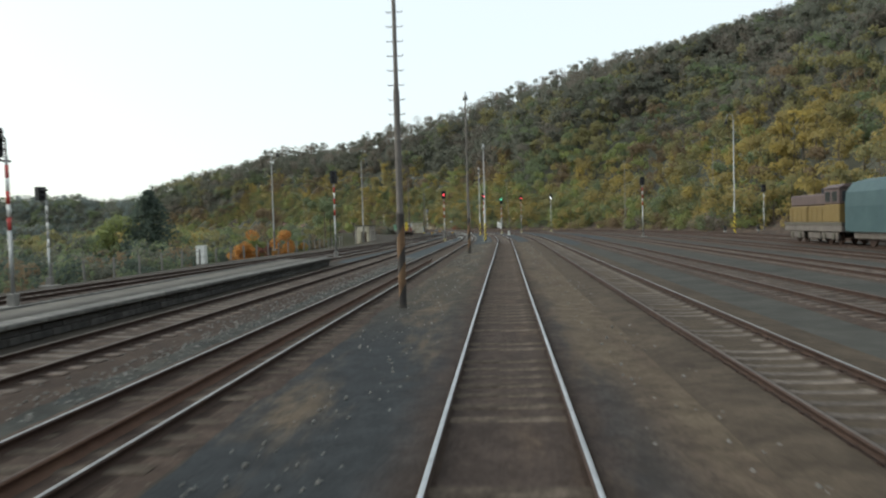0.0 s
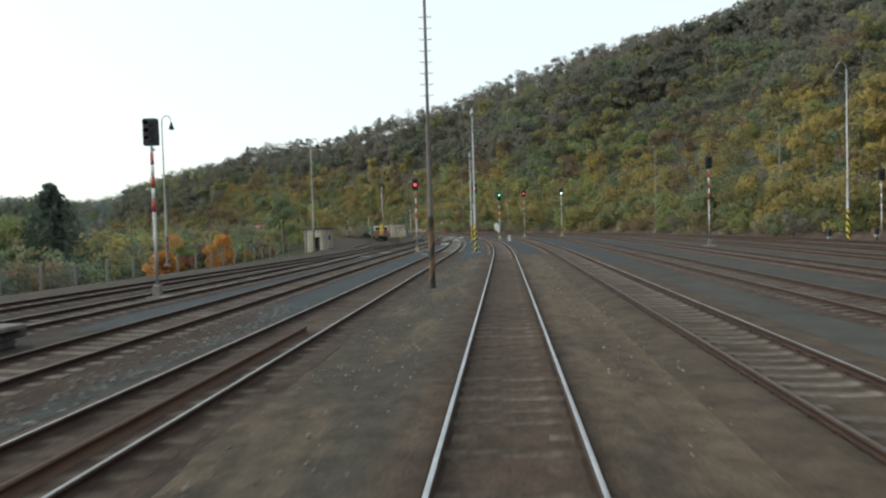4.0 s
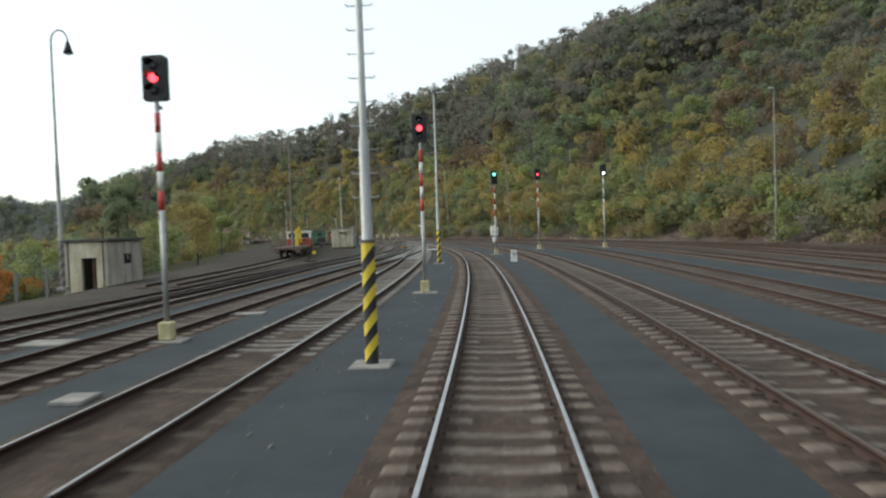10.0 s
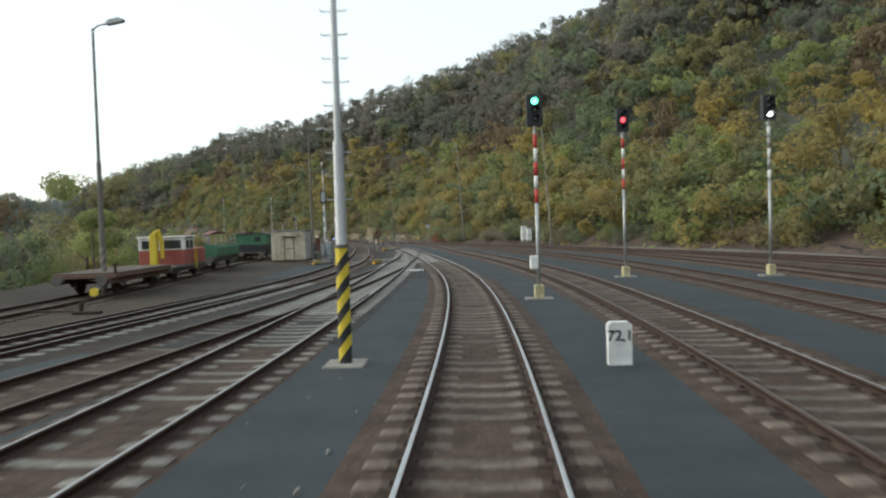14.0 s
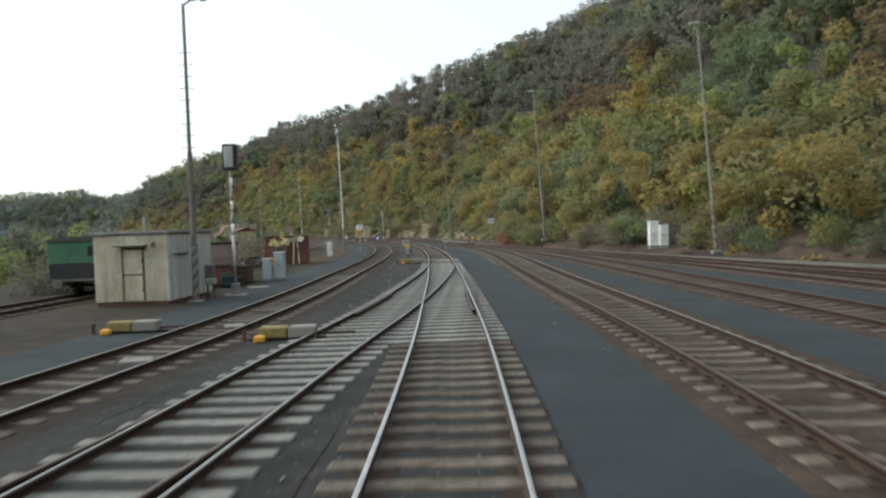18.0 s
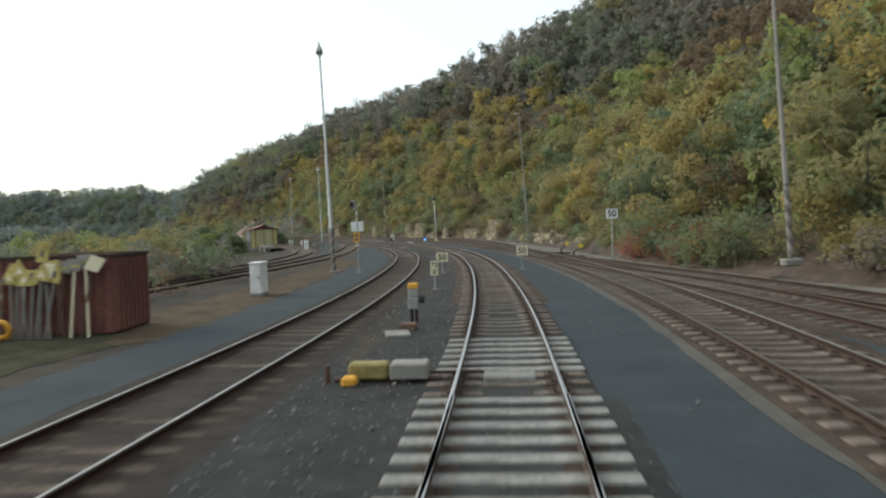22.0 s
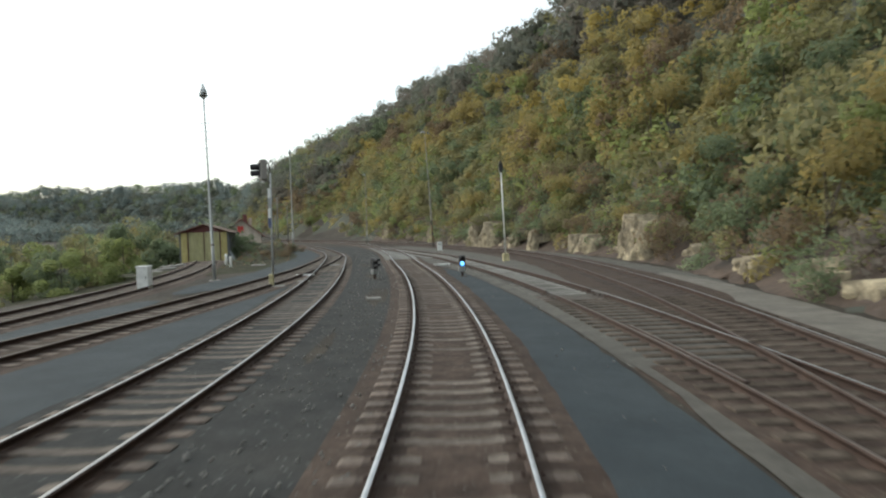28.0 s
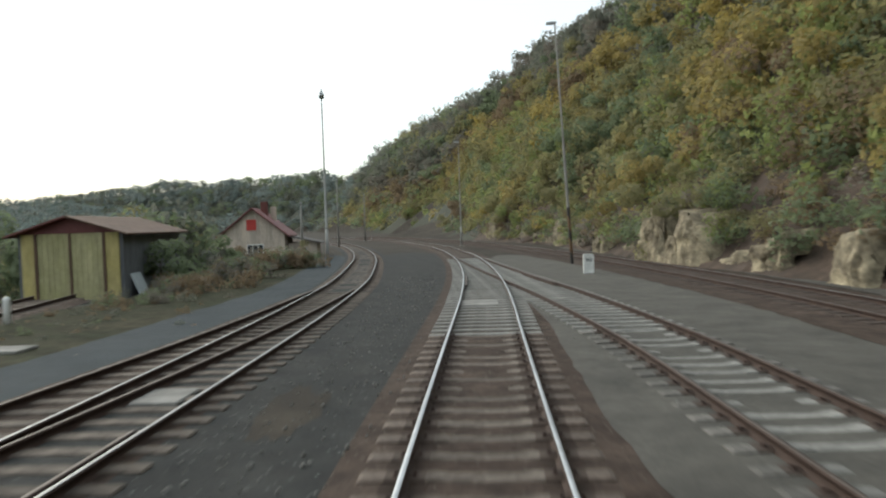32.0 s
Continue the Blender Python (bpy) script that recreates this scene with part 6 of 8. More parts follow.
for (x, y), length in (((-6.8, 153.0), 1.0), ((-6.7, 116.1), 1.0), ((-47.7, 276.0), 0.95), ((-51.4, 267.5), 0.95)):
    t = thing("clearance_bar", "white clearance bar with dark ends lying across the gravel", "clearance marker", spot(x, y), group="clearance bars")
    part("bar", Geo().box(0, 0, 0.02, length * 0.7, 0.16, 0.11, 0.02), WHITE, t)
    for side in (-1, 1):
        part("bar_end", Geo().box(side * length * 0.42, 0, 0.02, 0.13, 0.16, 0.11, 0.02), WHITE, t)
        part("bar_band", Geo().box(side * length * 0.352, 0, 0.025, 0.03, 0.15, 0.1, 0.0), BLACK, t)


def lever_stand(at):
    t = thing("switch_lever", "hand-worked switch lever with a yellow round weight", "switch lever", at, group="switch levers")
    part("frame", Geo().box(0, 0, 0, 0.9, 0.25, 0.1, 0.02).box(-0.2, 0, 0.08, 0.1, 0.16, 0.3, 0.02), RUST, t)
    part("lever", Geo().tube([(-0.2, 0, 0.3), (0.25, 0, 0.62)], [0.03, 0.022], 8), RUST, t)
    part("weight", Geo().tube([(0.25, -0.05, 0.7), (0.25, 0.05, 0.7)], [0.14, 0.14], 18), YELLOW, t, "yellow disc weight")
    part("rod", Geo().tube([(-0.4, 0, 0.1), (-1.8, 0.2, 0.1)], [0.03] * 2, 8), RUST, t)


lever_stand(spot(-14.68, 134.74))
lever_stand(spot(-20.0, 234.4, 0.05))
lever_stand(spot(-18.4, 229.5, 0.05))


def cabinet(at, w, d, h, mat, label, doors=1, base=True, group="line-side cabinets"):
    t = thing("line_side_cabinet", label, "cabinet", at, group=group)
    if base:
        part("plinth", Geo().box(0, 0, -0.1, w * 1.02, d * 1.02, 0.22, 0.015), CONCRETE, t)
    part("body", Geo().box(0, 0, 0.1, w, d, h - 0.14, 0.015), mat, t)
    part("roof", Geo().box(0, 0, h - 0.05, w + 0.06, d + 0.06, 0.06, 0.015), mat, t)
    for k in range(doors):
        x = (k - (doors - 1) / 2) * w / doors
        dr = part("door", Geo().box(x, -d / 2 - 0.008, 0.16, w / doors - 0.05, 0.02, h - 0.26, 0.006), mat, t)
        part("handle", Geo().box(x + w / doors * 0.32, -d / 2 - 0.03, h * 0.5, 0.025, 0.03, 0.14, 0.005), POLE_DARK, dr)
    return t


GREYBLUE = material("blue_grey_enamel", (0.38, 0.42, 0.44), (0.48, 0.52, 0.53), 1.5, 0.55, fine=10, bump=0.08, grain=0.08)
cabinet(spot(-27.0, 206.9), 0.4, 0.9, 1.25, WHITE, "white line-side cabinet with grey side on bare earth")
cabinet(spot(-54.4, 259.8, -0.1), 0.5, 0.6, 1.15, WHITE, "white line-side cabinet beside the depot track")
cabinet(spot(-27.3, 64.7, -0.75), 0.8, 0.6, 1.75, WHITE, "white cabinet standing on the lower ground")
cabinet(spot(-19.98, 180.9), 0.34, 0.5, 1.1, GREYBLUE, "pale blue-grey cabinet beside the path", 1)
cabinet(spot(-19.66, 181.65), 0.44, 0.6, 1.36, GREYBLUE, "taller pale blue-grey cabinet beside the path", 2)
cabinet(spot(-1.02, 196.5, 0.55), 0.56, 0.5, 1.65, WHITE, "white cabinet at the foot of the hill", 2)
cabinet(spot(-0.43, 196.2, 0.55), 0.53, 0.5, 1.4, WHITE, "lower white cabinet at the foot of the hill", 2)
for x, y, w, d, h, turn in ((-67.3, 272.7, 1.6, 0.5, 0.35, 20), (-69.0, 274.6, 1.1, 0.7, 0.3, -15), (-70.6, 276.6, 1.8, 0.5, 0.4, 40), (-66.2, 271.0, 0.9, 0.6, 0.28, 65), (-72.0, 278.4, 1.2, 0.6, 0.32, 5)):
    z = float(ground_height(np.array([x]), np.array([y]))[0])
    solid("concrete_block", Geo().box(0, 0, -0.1, w, d, h + 0.4, 0.03, at=pose(0, 0, 0, 3, -4, 0)), CONCRETE, "pale broken concrete block lying beside the shed track", "block", spot(x, y, z + 0.12, turn), group="concrete rubble")
for x, y in ((-63.9, 275.5), (-67.2, 278.6), (-68.2, 279.6)):
    t = thing("bollard", "rounded white concrete bollard in the grass", "bollard", spot(x, y, -0.22), group="white bollards")
    part("body", Geo().tube([(0, 0, -0.1), (0, 0, 0.86), (0, 0, 0.95), (0, 0, 1.0)], [0.1, 0.1, 0.085, 0.03], 14), WHITE, t, smooth=True)
    part("foot", Geo().tube([(0, 0, -0.12), (0, 0, 0.03)], [0.13, 0.13], 12), CONCRETE, t)


def fence():
    t = thing("fence", "row of weathered concrete fence posts with sagging wire", "fence")
    spots = [along(s, d) for s, d in zip(np.arange(28, 124, 3.2), np.interp(np.arange(28, 124, 3.2), (28, 55, 90, 124), (-30, -27.6, -25.4, -25.6)))]
    for x, y, h in spots:
        x, y = float(x), float(y)
        z = float(ground_height(np.array([x]), np.array([y]))[0])
        part("post", Geo().box(0, 0, -0.2, 0.14, 0.14, 1.9, 0.02), CONCRETE, t).matrix_basis = pose(x, y, z, random.uniform(-2, 2), random.uniform(-2, 2), math.degrees(float(h)))
    for k in (0.5, 1.0, 1.5):
        pts = [(float(x), float(y), float(ground_height(np.array([float(x)]), np.array([float(y)]))[0]) + k) for x, y, _ in spots]
        part("wire", Geo().tube(pts, [0.006] * len(pts), 4), RUST, t)


fence()


# ---- far-side posts and signals at the edges of the yard ----
signal(put(23.5, -16.62), 5.6, None, 3, turn=70, red=True, back=True, aside=-0.42)
signal(put(37.0, -24.1, -0.3), 4.9, None, 2, turn=80, red=False, aside=-0.3)
signal(spot(33.0, 96.0), 5.6, None, 3, red=False)


def post_signal():
    t = thing("shunting_post_signal", "slim pale post with an oval signal disc on top", "railway signal", spot(-45.4, 280.6, 0.05) @ pose(0, 0, 0, 0, -1.6, 0))
    part("base_block", Geo().box(0, 0, -0.1, 0.38, 0.38, 0.55, 0.03), BASE_CREAM, t)
    part("post", Geo().tube([(0, 0, 0.4), (0, 0, 5.9)], [0.055, 0.045], 12), WHITE, t, smooth=True)
    disc = [(0.13 * math.cos(a), 6.0 + 0.38 * math.sin(a)) for a in [2 * math.pi * k / 20 for k in range(20)]]
    part("disc", Geo().prism(disc, -0.08, 0.02), BLACK, t)
    part("disc_rim", Geo().prism([(x * 1.06, 6.0 + (z - 6.0) * 1.06) for x, z in disc], 0.0, 0.04), GALV, t)


post_signal()
for x, y, h in ((-105.7, 331.6, 7.8), (-87.2, 308.6, 4.3), (-120.0, 352.0, 7.0)):
    if h:
        t = thing("concrete_post", "slim pale concrete post at the edge of the yard", "post", spot(x, y, -0.1), group="plain posts")
        part("shaft", Geo().tube([(0, 0, -0.1), (0, 0, h)], [0.11, 0.07], 10), CONCRETE, t, smooth=True)
        part("cap", Geo().box(0, 0, h, 0.22, 0.16, 0.12, 0.02), GALV, t)


# ---- huts ----
PLASTER = material("dirty_cream_plaster", (0.40, 0.345, 0.24), (0.62, 0.57, 0.45), 0.8, 0.9, fine=9, bump=0.12, blotch=(2.6, 0.34), grain=0.1, streak=0.16)
SIDE_GREY = material("grey_plaster", (0.4, 0.4, 0.375), (0.5, 0.5, 0.47), 0.8, 0.9, fine=9, bump=0.2, blotch=(2.6, 0.34), grain=0.1, streak=0.16)
BITUMEN = material("bitumen_roof", (0.06, 0.058, 0.055), (0.10, 0.095, 0.09), 1.2, 0.9, fine=14)
BRICK_SMUDGE = material("grey_render", (0.30, 0.27, 0.235), (0.42, 0.38, 0.33), 0.9, 0.92, fine=8, bump=0.3, blotch=(2.6, 0.34), grain=0.15, streak=0.16)


def relay_hut():
    t = thing("relay_hut", "flat-roofed cream relay hut with stained plaster and a metal door", "hut", pose(-20.12, 172.2, 0, 0, 0, 7) @ Matrix.Diagonal((0.85, 0.99, 1, 1)))
    part("plinth", Geo().box(0, 0, -0.1, 3.1, 3.5, 0.24, 0.02), POLE_RUST, t)
    part("wall", Geo().box(0, 0, 0.14, 3.2, 3.6, 2.33, 0.02), (PLASTER,), t)
    part("side_panel", Geo().box(1.602, 0, 0.2, 0.012, 3.5, 2.2), SIDE_GREY, t, "grey side wall")
    part("roof", Geo().box(0, 0, 2.46, 3.34, 3.74, 0.13, 0.03), CONCRETE, t)
    dr = part("door", Geo().box(0.1, -1.81, 0.2, 0.82, 0.04, 1.75, 0.01), PLASTER, t, "cream metal door")
    part("door_frame", Geo().box(-0.34, -1.815, 0.18, 0.05, 0.06, 1.85).box(0.54, -1.815, 0.18, 0.05, 0.06, 1.85).box(0.1, -1.815, 1.96, 0.93, 0.06, 0.06), POLE_RUST, dr)
    part("door_rail", Geo().box(0.1, -1.835, 1.06, 0.8, 0.015, 0.05), POLE_RUST, dr)
    for z in (0.5, 1.5):
        part("hinge", Geo().box(0.5, -1.84, z, 0.05, 0.02, 0.12), RUST, dr)
    part("canopy", Geo().prism([(-0.55, 2.06), (0.75, 2.06), (0.75, 2.1), (-0.55, 2.1)], -2.15, -1.8), POLE_DARK, t)
    part("vent", Geo().tube([(1.0, -1.82, 2.12), (1.0, -1.86, 2.12)], [0.09, 0.08], 12), POLE_DARK, t)
    part("side_ledge", Geo().box(1.63, -0.9, 1.72, 0.05, 1.2, 0.05), POLE_DARK, t)
    part("chimney", Geo().tube([(-1.2, 1.2, 2.5), (-1.2, 1.2, 3.15)], [0.05, 0.05], 10), GALV, t)


relay_hut()
bx = thing("meter_box", "small dark box on two rusty legs beside the hut", "box", spot(-18.36, 172.95))
part("box", Geo().box(0, 0, 0.75, 0.34, 0.3, 0.5, 0.04), POLE_DARK, bx)
part("lower_box", Geo().box(0, 0, 0.5, 0.4, 0.34, 0.26, 0.06), POLE_GREY, bx)
for sx in (-0.12, 0.12):
    part("leg", Geo().tube([(sx, 0, -0.1), (sx, 0, 0.52)], [0.025, 0.025], 6), RUST, bx)


def guard_hut():
    t = thing("guard_hut", "small abandoned plastered hut with an open dark doorway", "hut", pose(-22.3, 118.2, -0.6, 0, 0, -3))
    w, d, h = 2.55, 3.5, 2.85
    part("side_wall", Geo().box(-w / 2 + 0.1, 0, 0, 0.2, d, h), BRICK_SMUDGE, t)
    part("side_wall", Geo().box(w / 2 - 0.1, -0.95, 0, 0.2, d - 1.9, h).box(w / 2 - 0.1, 1.25, 0, 0.2, d - 2.5, h).box(w / 2 - 0.1, 0.3, 0, 0.2, 0.7, 1.5).box(w / 2 - 0.1, 0.3, 2.1, 0.2, 0.7, h - 2.1), BRICK_SMUDGE, t)
    part("back_wall", Geo().box(0, d / 2 - 0.1, 0, w - 0.4, 0.2, h), BRICK_SMUDGE, t)
    part("front_wall", Geo().box(-0.62, -d / 2 + 0.1, 0, 0.7, 0.2, h).box(0.8, -d / 2 + 0.1, 0, 0.35, 0.2, h).box(0.18, -d / 2 + 0.1, 1.95, 0.9, 0.2, h - 1.95), PLASTER, t)
    part("roof", Geo().box(0, 0, h, w + 0.3, d + 0.3, 0.14, 0.02), BITUMEN, t)
    part("floor_slab", Geo().box(0, 0, -0.3, w + 0.2, d + 0.2, 0.32), CONCRETE, t)
    part("door", Geo().box(0, 0, 0.02, 0.82, 0.05, 1.9, at=pose(0.55, -d / 2 + 0.45, 0, 0, 0, 60)), POLE_RUST, t, "dark half-open door")
    win = part("window", Geo().box(w / 2 - 0.1, 0.3, 1.5, 0.06, 0.7, 0.6), LENS, t, "dark window hole")
    part("window_frame", Geo().box(w / 2 - 0.02, 0.3, 1.48, 0.06, 0.76, 0.05).box(w / 2 - 0.02, 0.3, 1.78, 0.04, 0.04, 0.3), POLE_GREY, win)
    part("stove_pipe", Geo().tube([(-0.6, 0.9, h), (-0.6, 0.9, h + 0.8)], [0.05, 0.05], 8), RUST, t)
    return t


guard_hut()


# ---- wagons ----
GREEN_PAINT = material("green_wagon_paint", (0.045, 0.13, 0.075), (0.07, 0.18, 0.10), 1.2, 0.7, fine=10, grain=0.18)
RED_PAINT = material("faded_red_paint", (0.26, 0.06, 0.05), (0.34, 0.10, 0.075), 1.2, 0.75, fine=10, grain=0.2)
BROWN_PAINT = material("brown_wagon_paint", (0.12, 0.07, 0.05), (0.17, 0.10, 0.075), 1.2, 0.8, fine=10)
BLUE_PAINT = material("blue_green_paint", (0.032, 0.068, 0.075), (0.048, 0.09, 0.097), 1.0, 0.6, fine=8, grain=0.12)
LOCO_YELLOW = material("yellow_ochre_paint", (0.135, 0.092, 0.026), (0.18, 0.126, 0.038), 1.0, 0.65, fine=8, grain=0.15)
SIDE_DUSK = material("dusty_grey_brown_paint", (0.075, 0.068, 0.055), (0.11, 0.1, 0.08), 1.2, 0.85, fine=9, grain=0.2)
LOCO_BROWN = material("maroon_brown_paint", (0.075, 0.052, 0.05), (0.11, 0.078, 0.072), 1.0, 0.7, fine=8, grain=0.15)
GLASS = material("dark_window_glass", (0.03, 0.035, 0.04), rough=0.08, bump=0)
SLEEPER_TAR = material("tarred_timber", (0.028, 0.024, 0.022), (0.055, 0.047, 0.042), 1.6, 0.9, fine=14)
DARK_BOARDS = material("dark_brown_boards", (0.06, 0.045, 0.036), (0.10, 0.076, 0.06), 1.4, 0.9, fine=12)
BOARDS = material("grey_floor_boards", (0.17, 0.15, 0.125), (0.26, 0.235, 0.20), 1.4, 0.9, fine=12)


def wheelset(t, y, r=0.46, z=0.17):
    for side in (-0.75, 0.75):
        w = part("wheel", Geo().tube([(side - 0.06, y, z + r), (side + 0.06, y, z + r)], [r, r], 20), RUST, t)
        part("hub", Geo().tube([(side * 1.0 - 0.09, y, z + r), (side + 0.09, y, z + r)], [0.13, 0.13], 12), POLE_DARK, w)
    part("axle", Geo().tube([(-0.75, y, z + r), (0.75, y, z + r)], [0.07, 0.07], 10), RUST, t)


def underframe(t, length, z=1.0, mat=None):
    part("underframe", Geo().box(0, 0, z, 2.5, length, 0.16, 0.02).box(-1.0, 0, z - 0.22, 0.14, length, 0.24).box(1.0, 0, z - 0.22, 0.14, length, 0.24), mat or POLE_DARK, t)
    for e in (-1, 1):
        for x in (-0.87, 0.87):
            part("buffer", Geo().tube([(x, e * length / 2, z - 0.05), (x, e * (length / 2 + 0.42), z - 0.05), (x, e * (length / 2 + 0.46), z - 0.05)], [0.11, 0.1, 0.22], 14), POLE_DARK, t)
    for y in (-length * 0.3, length * 0.3):
        for x in (-1.02, 1.02):
            part("axle_guard", Geo().prism([(-0.45, z - 0.1), (0.45, z - 0.1), (0.16, 0.45), (-0.16, 0.45)], -0.03, 0.03, at=pose(x, y, 0, 0, 0, 90)), POLE_DARK, t)
        wheelset(t, y)


L8 = [(110, -15.3), (135, -15.4), (150, -15.5), (165, -15.6), (172, -15.1), (179, -14.4), (196, -14.6)]
build_track("overgrown siding with rusty rails holding parked wagons", L8, 112, 192, SLEEPER_OLD)


def on_siding(s):
    return put(s, float(smooth_knots(L8, np.array([s]))[0]), -0.02)


t = thing("flat_wagon", "flat brown works wagon with a worn board floor", "railway wagon", on_siding(145.5))
underframe(t, 6.6, 0.85, BROWN_PAINT)
for k in range(10):
    part("floor_plank", Geo().box(0, -2.9 + 0.64 * k, 1.01, 2.5, 0.62, 0.06, 0.008), DARK_BOARDS, t)
part("stake", Geo().box(1.2, -3.2, 0.9, 0.08, 0.08, 0.5), RUST, t)
t = thing("crane_motor_car", "red and white track motor car with a yellow loading crane", "motor car", on_siding(153.7) @ Matrix.Diagonal((0.95, 1, 0.87, 1)))
underframe(t, 6.6, 0.9)
part("engine_hood", Geo().box(0, 1.9, 1.05, 2.3, 2.6, 0.95, 0.06), RED_PAINT, t, "faded red hood")
part("cab", Geo().box(0, -0.5, 1.05, 2.5, 1.9, 0.9, 0.04), RED_PAINT, t)
part("cab_upper", Geo().box(0, -0.5, 1.95, 2.5, 1.9, 0.75, 0.04), WHITE, t, "white upper cab")
part("cab_roof", Geo().box(0, -0.5, 2.7, 2.66, 2.06, 0.1, 0.04), WHITE, t)
for x in (-0.6, 0.6):
    part("window", Geo().box(x, -1.46, 2.05, 0.9, 0.03, 0.5, 0.01), GLASS, t)
for y in (-0.9, -0.1):
    part("window", Geo().box(1.26, y, 2.05, 0.03, 0.62, 0.5, 0.01), GLASS, t)
part("crane_post", Geo().box(-0.1, -2.4, 1.05, 0.36, 0.36, 1.9, 0.03), YELLOW, t, "yellow crane post")
part("crane_arm", Geo().tube([(-0.1, -2.4, 2.95), (0.1, -2.3, 3.15), (0.25, -2.2, 2.5), (0.28, -2.2, 1.5)], [0.13, 0.14, 0.12, 0.09], 8), YELLOW, t)
part("ladder", Geo().tube([(1.25, 0.6, 0.7), (1.25, 0.6, 1.9)], [0.03] * 2, 6).tube([(1.25, 0.95, 0.7), (1.25, 0.95, 1.9)], [0.03] * 2, 6), YELLOW, t)
t = thing("low_sided_wagon", "low-sided works wagon with green drop sides", "railway wagon", on_siding(164.4))
underframe(t, 8.4, 0.9)
part("floor", Geo().box(0, 0, 1.06, 2.6, 8.4, 0.06), BOARDS, t)
for k in range(4):
    for x in (-1.3, 1.3):
        part("drop_side", Geo().box(x, -3.15 + 2.1 * k, 1.06, 0.06, 2.02, 0.55, 0.01), GREEN_PAINT, t)
for y in (-4.2, 4.2):
    part("end_board", Geo().box(0, y, 1.06, 2.6, 0.06, 0.62, 0.01), GREEN_PAINT, t)
t = thing("green_van", "green wooden crew van with a dark lower body", "railway wagon", on_siding(180.2) @ Matrix.Diagonal((0.95, 0.72, 0.8, 1)))
underframe(t, 8.0, 0.9)
part("lower_body", Geo().box(0, 0, 1.05, 2.7, 8.0, 0.75, 0.02), BLACK, t)
part("upper_body", Geo().box(0, 0, 1.8, 2.72, 8.02, 1.1, 0.02), GREEN_PAINT, t)
part("roof", Geo().prism([(-1.45, 2.9), (1.45, 2.9), (1.3, 3.02), (0.7, 3.12), (-0.7, 3.12), (-1.3, 3.02)], -4.1, 4.1), BITUMEN, t)
part("window", Geo().box(0.55, -4.02, 2.15, 0.55, 0.03, 0.5, 0.01), GLASS, t)
part("stove_pipe", Geo().tube([(1.0, -3.4, 2.9), (1.0, -3.4, 3.5)], [0.05, 0.05], 8), GALV, t)


# ---- scrap ground beside the path ----
CORRUGATED = material("rusty_pale_sheet", (0.30, 0.26, 0.24), (0.20, 0.09, 0.06), 0.9, 0.8, fine=7)
RED_RUST = material("red_oxide_sheet", (0.13, 0.045, 0.04), (0.19, 0.075, 0.06), 0.9, 0.8, fine=7)


def sheet_box(name, label, at, w, d, h, mat, ribs=9):
    t = thing(name, label, "container", at)
    part("body", Geo().box(0, 0, 0.02, w, d, h - 0.06, 0.02), mat, t)
    for k in range(ribs):
        x = -w / 2 + w * (k + 0.5) / ribs
        part("rib", Geo().box(x, -d / 2 - 0.02, 0.08, w / ribs * 0.45, 0.05, h - 0.2, 0.012), mat, t)
    for k in range(max(3, int(ribs * d / w))):
        y = -d / 2 + d * (k + 0.5) / max(3, int(ribs * d / w))
        part("rib", Geo().box(w / 2 + 0.02, y, 0.08, 0.05, 0.16, h - 0.2, 0.012), mat, t)
    part("top_frame", Geo().box(0, -d / 2, h - 0.1, w + 0.08, 0.08, 0.1).box(0, d / 2, h - 0.1, w + 0.08, 0.08, 0.1).box(w / 2, 0, h - 0.1, 0.08, d, 0.1), RUST, t)
    return t


sheet_box("rusty_container", "tall pale rust-streaked sheet-metal container", spot(-22.35, 180.9, 0, 14), 1.5, 1.3, 1.95, CORRUGATED)
sheet_box("scrap_skip", "low rusty red scrap skip", spot(-21.55, 178.5, 0, 5), 1.9, 1.2, 0.95, RED_RUST, 6)
sheet_box("scrap_skip", "low orange-brown rusty skip", spot(-20.85, 180.0, 0, 5), 0.75, 1.7, 0.85, RUST_BRIGHT, 4)
sheet_box("red_container", "dark red sheet-metal container behind old sign posts", spot(-27.05, 198.6, 0, 3) @ pose(0.05, -0.5, 0), 2.9, 2.0, 2.0, RED_RUST, 12)
for x, y, h in ((-20.3, 177.6, 0.62), (-20.15, 178.3, 0.4)):
    t = thing("old_drum", "dented dark grey steel drum beside the skips", "drum", spot(x, y))
    part("body", Geo().tube([(0, 0, 0), (0, 0, h * 0.3), (0.01, 0, h * 0.34), (0, 0.01, h * 0.64), (0, 0, h * 0.68), (0, 0, h)], [0.25, 0.25, 0.26, 0.245, 0.26, 0.25], 16), BLUE_PAINT, t, smooth=True)
    part("rim", Geo().tube([(0, 0, h - 0.02), (0, 0, h + 0.02)], [0.275, 0.275], 16), RUST, t)

OLD_YELLOW = material("weathered_yellow_plate", (0.40, 0.31, 0.085), (0.52, 0.43, 0.16), 3.0, 0.75, fine=12, blotch=(3.0, 0.35), grain=0.2)
rng = random.Random(4)
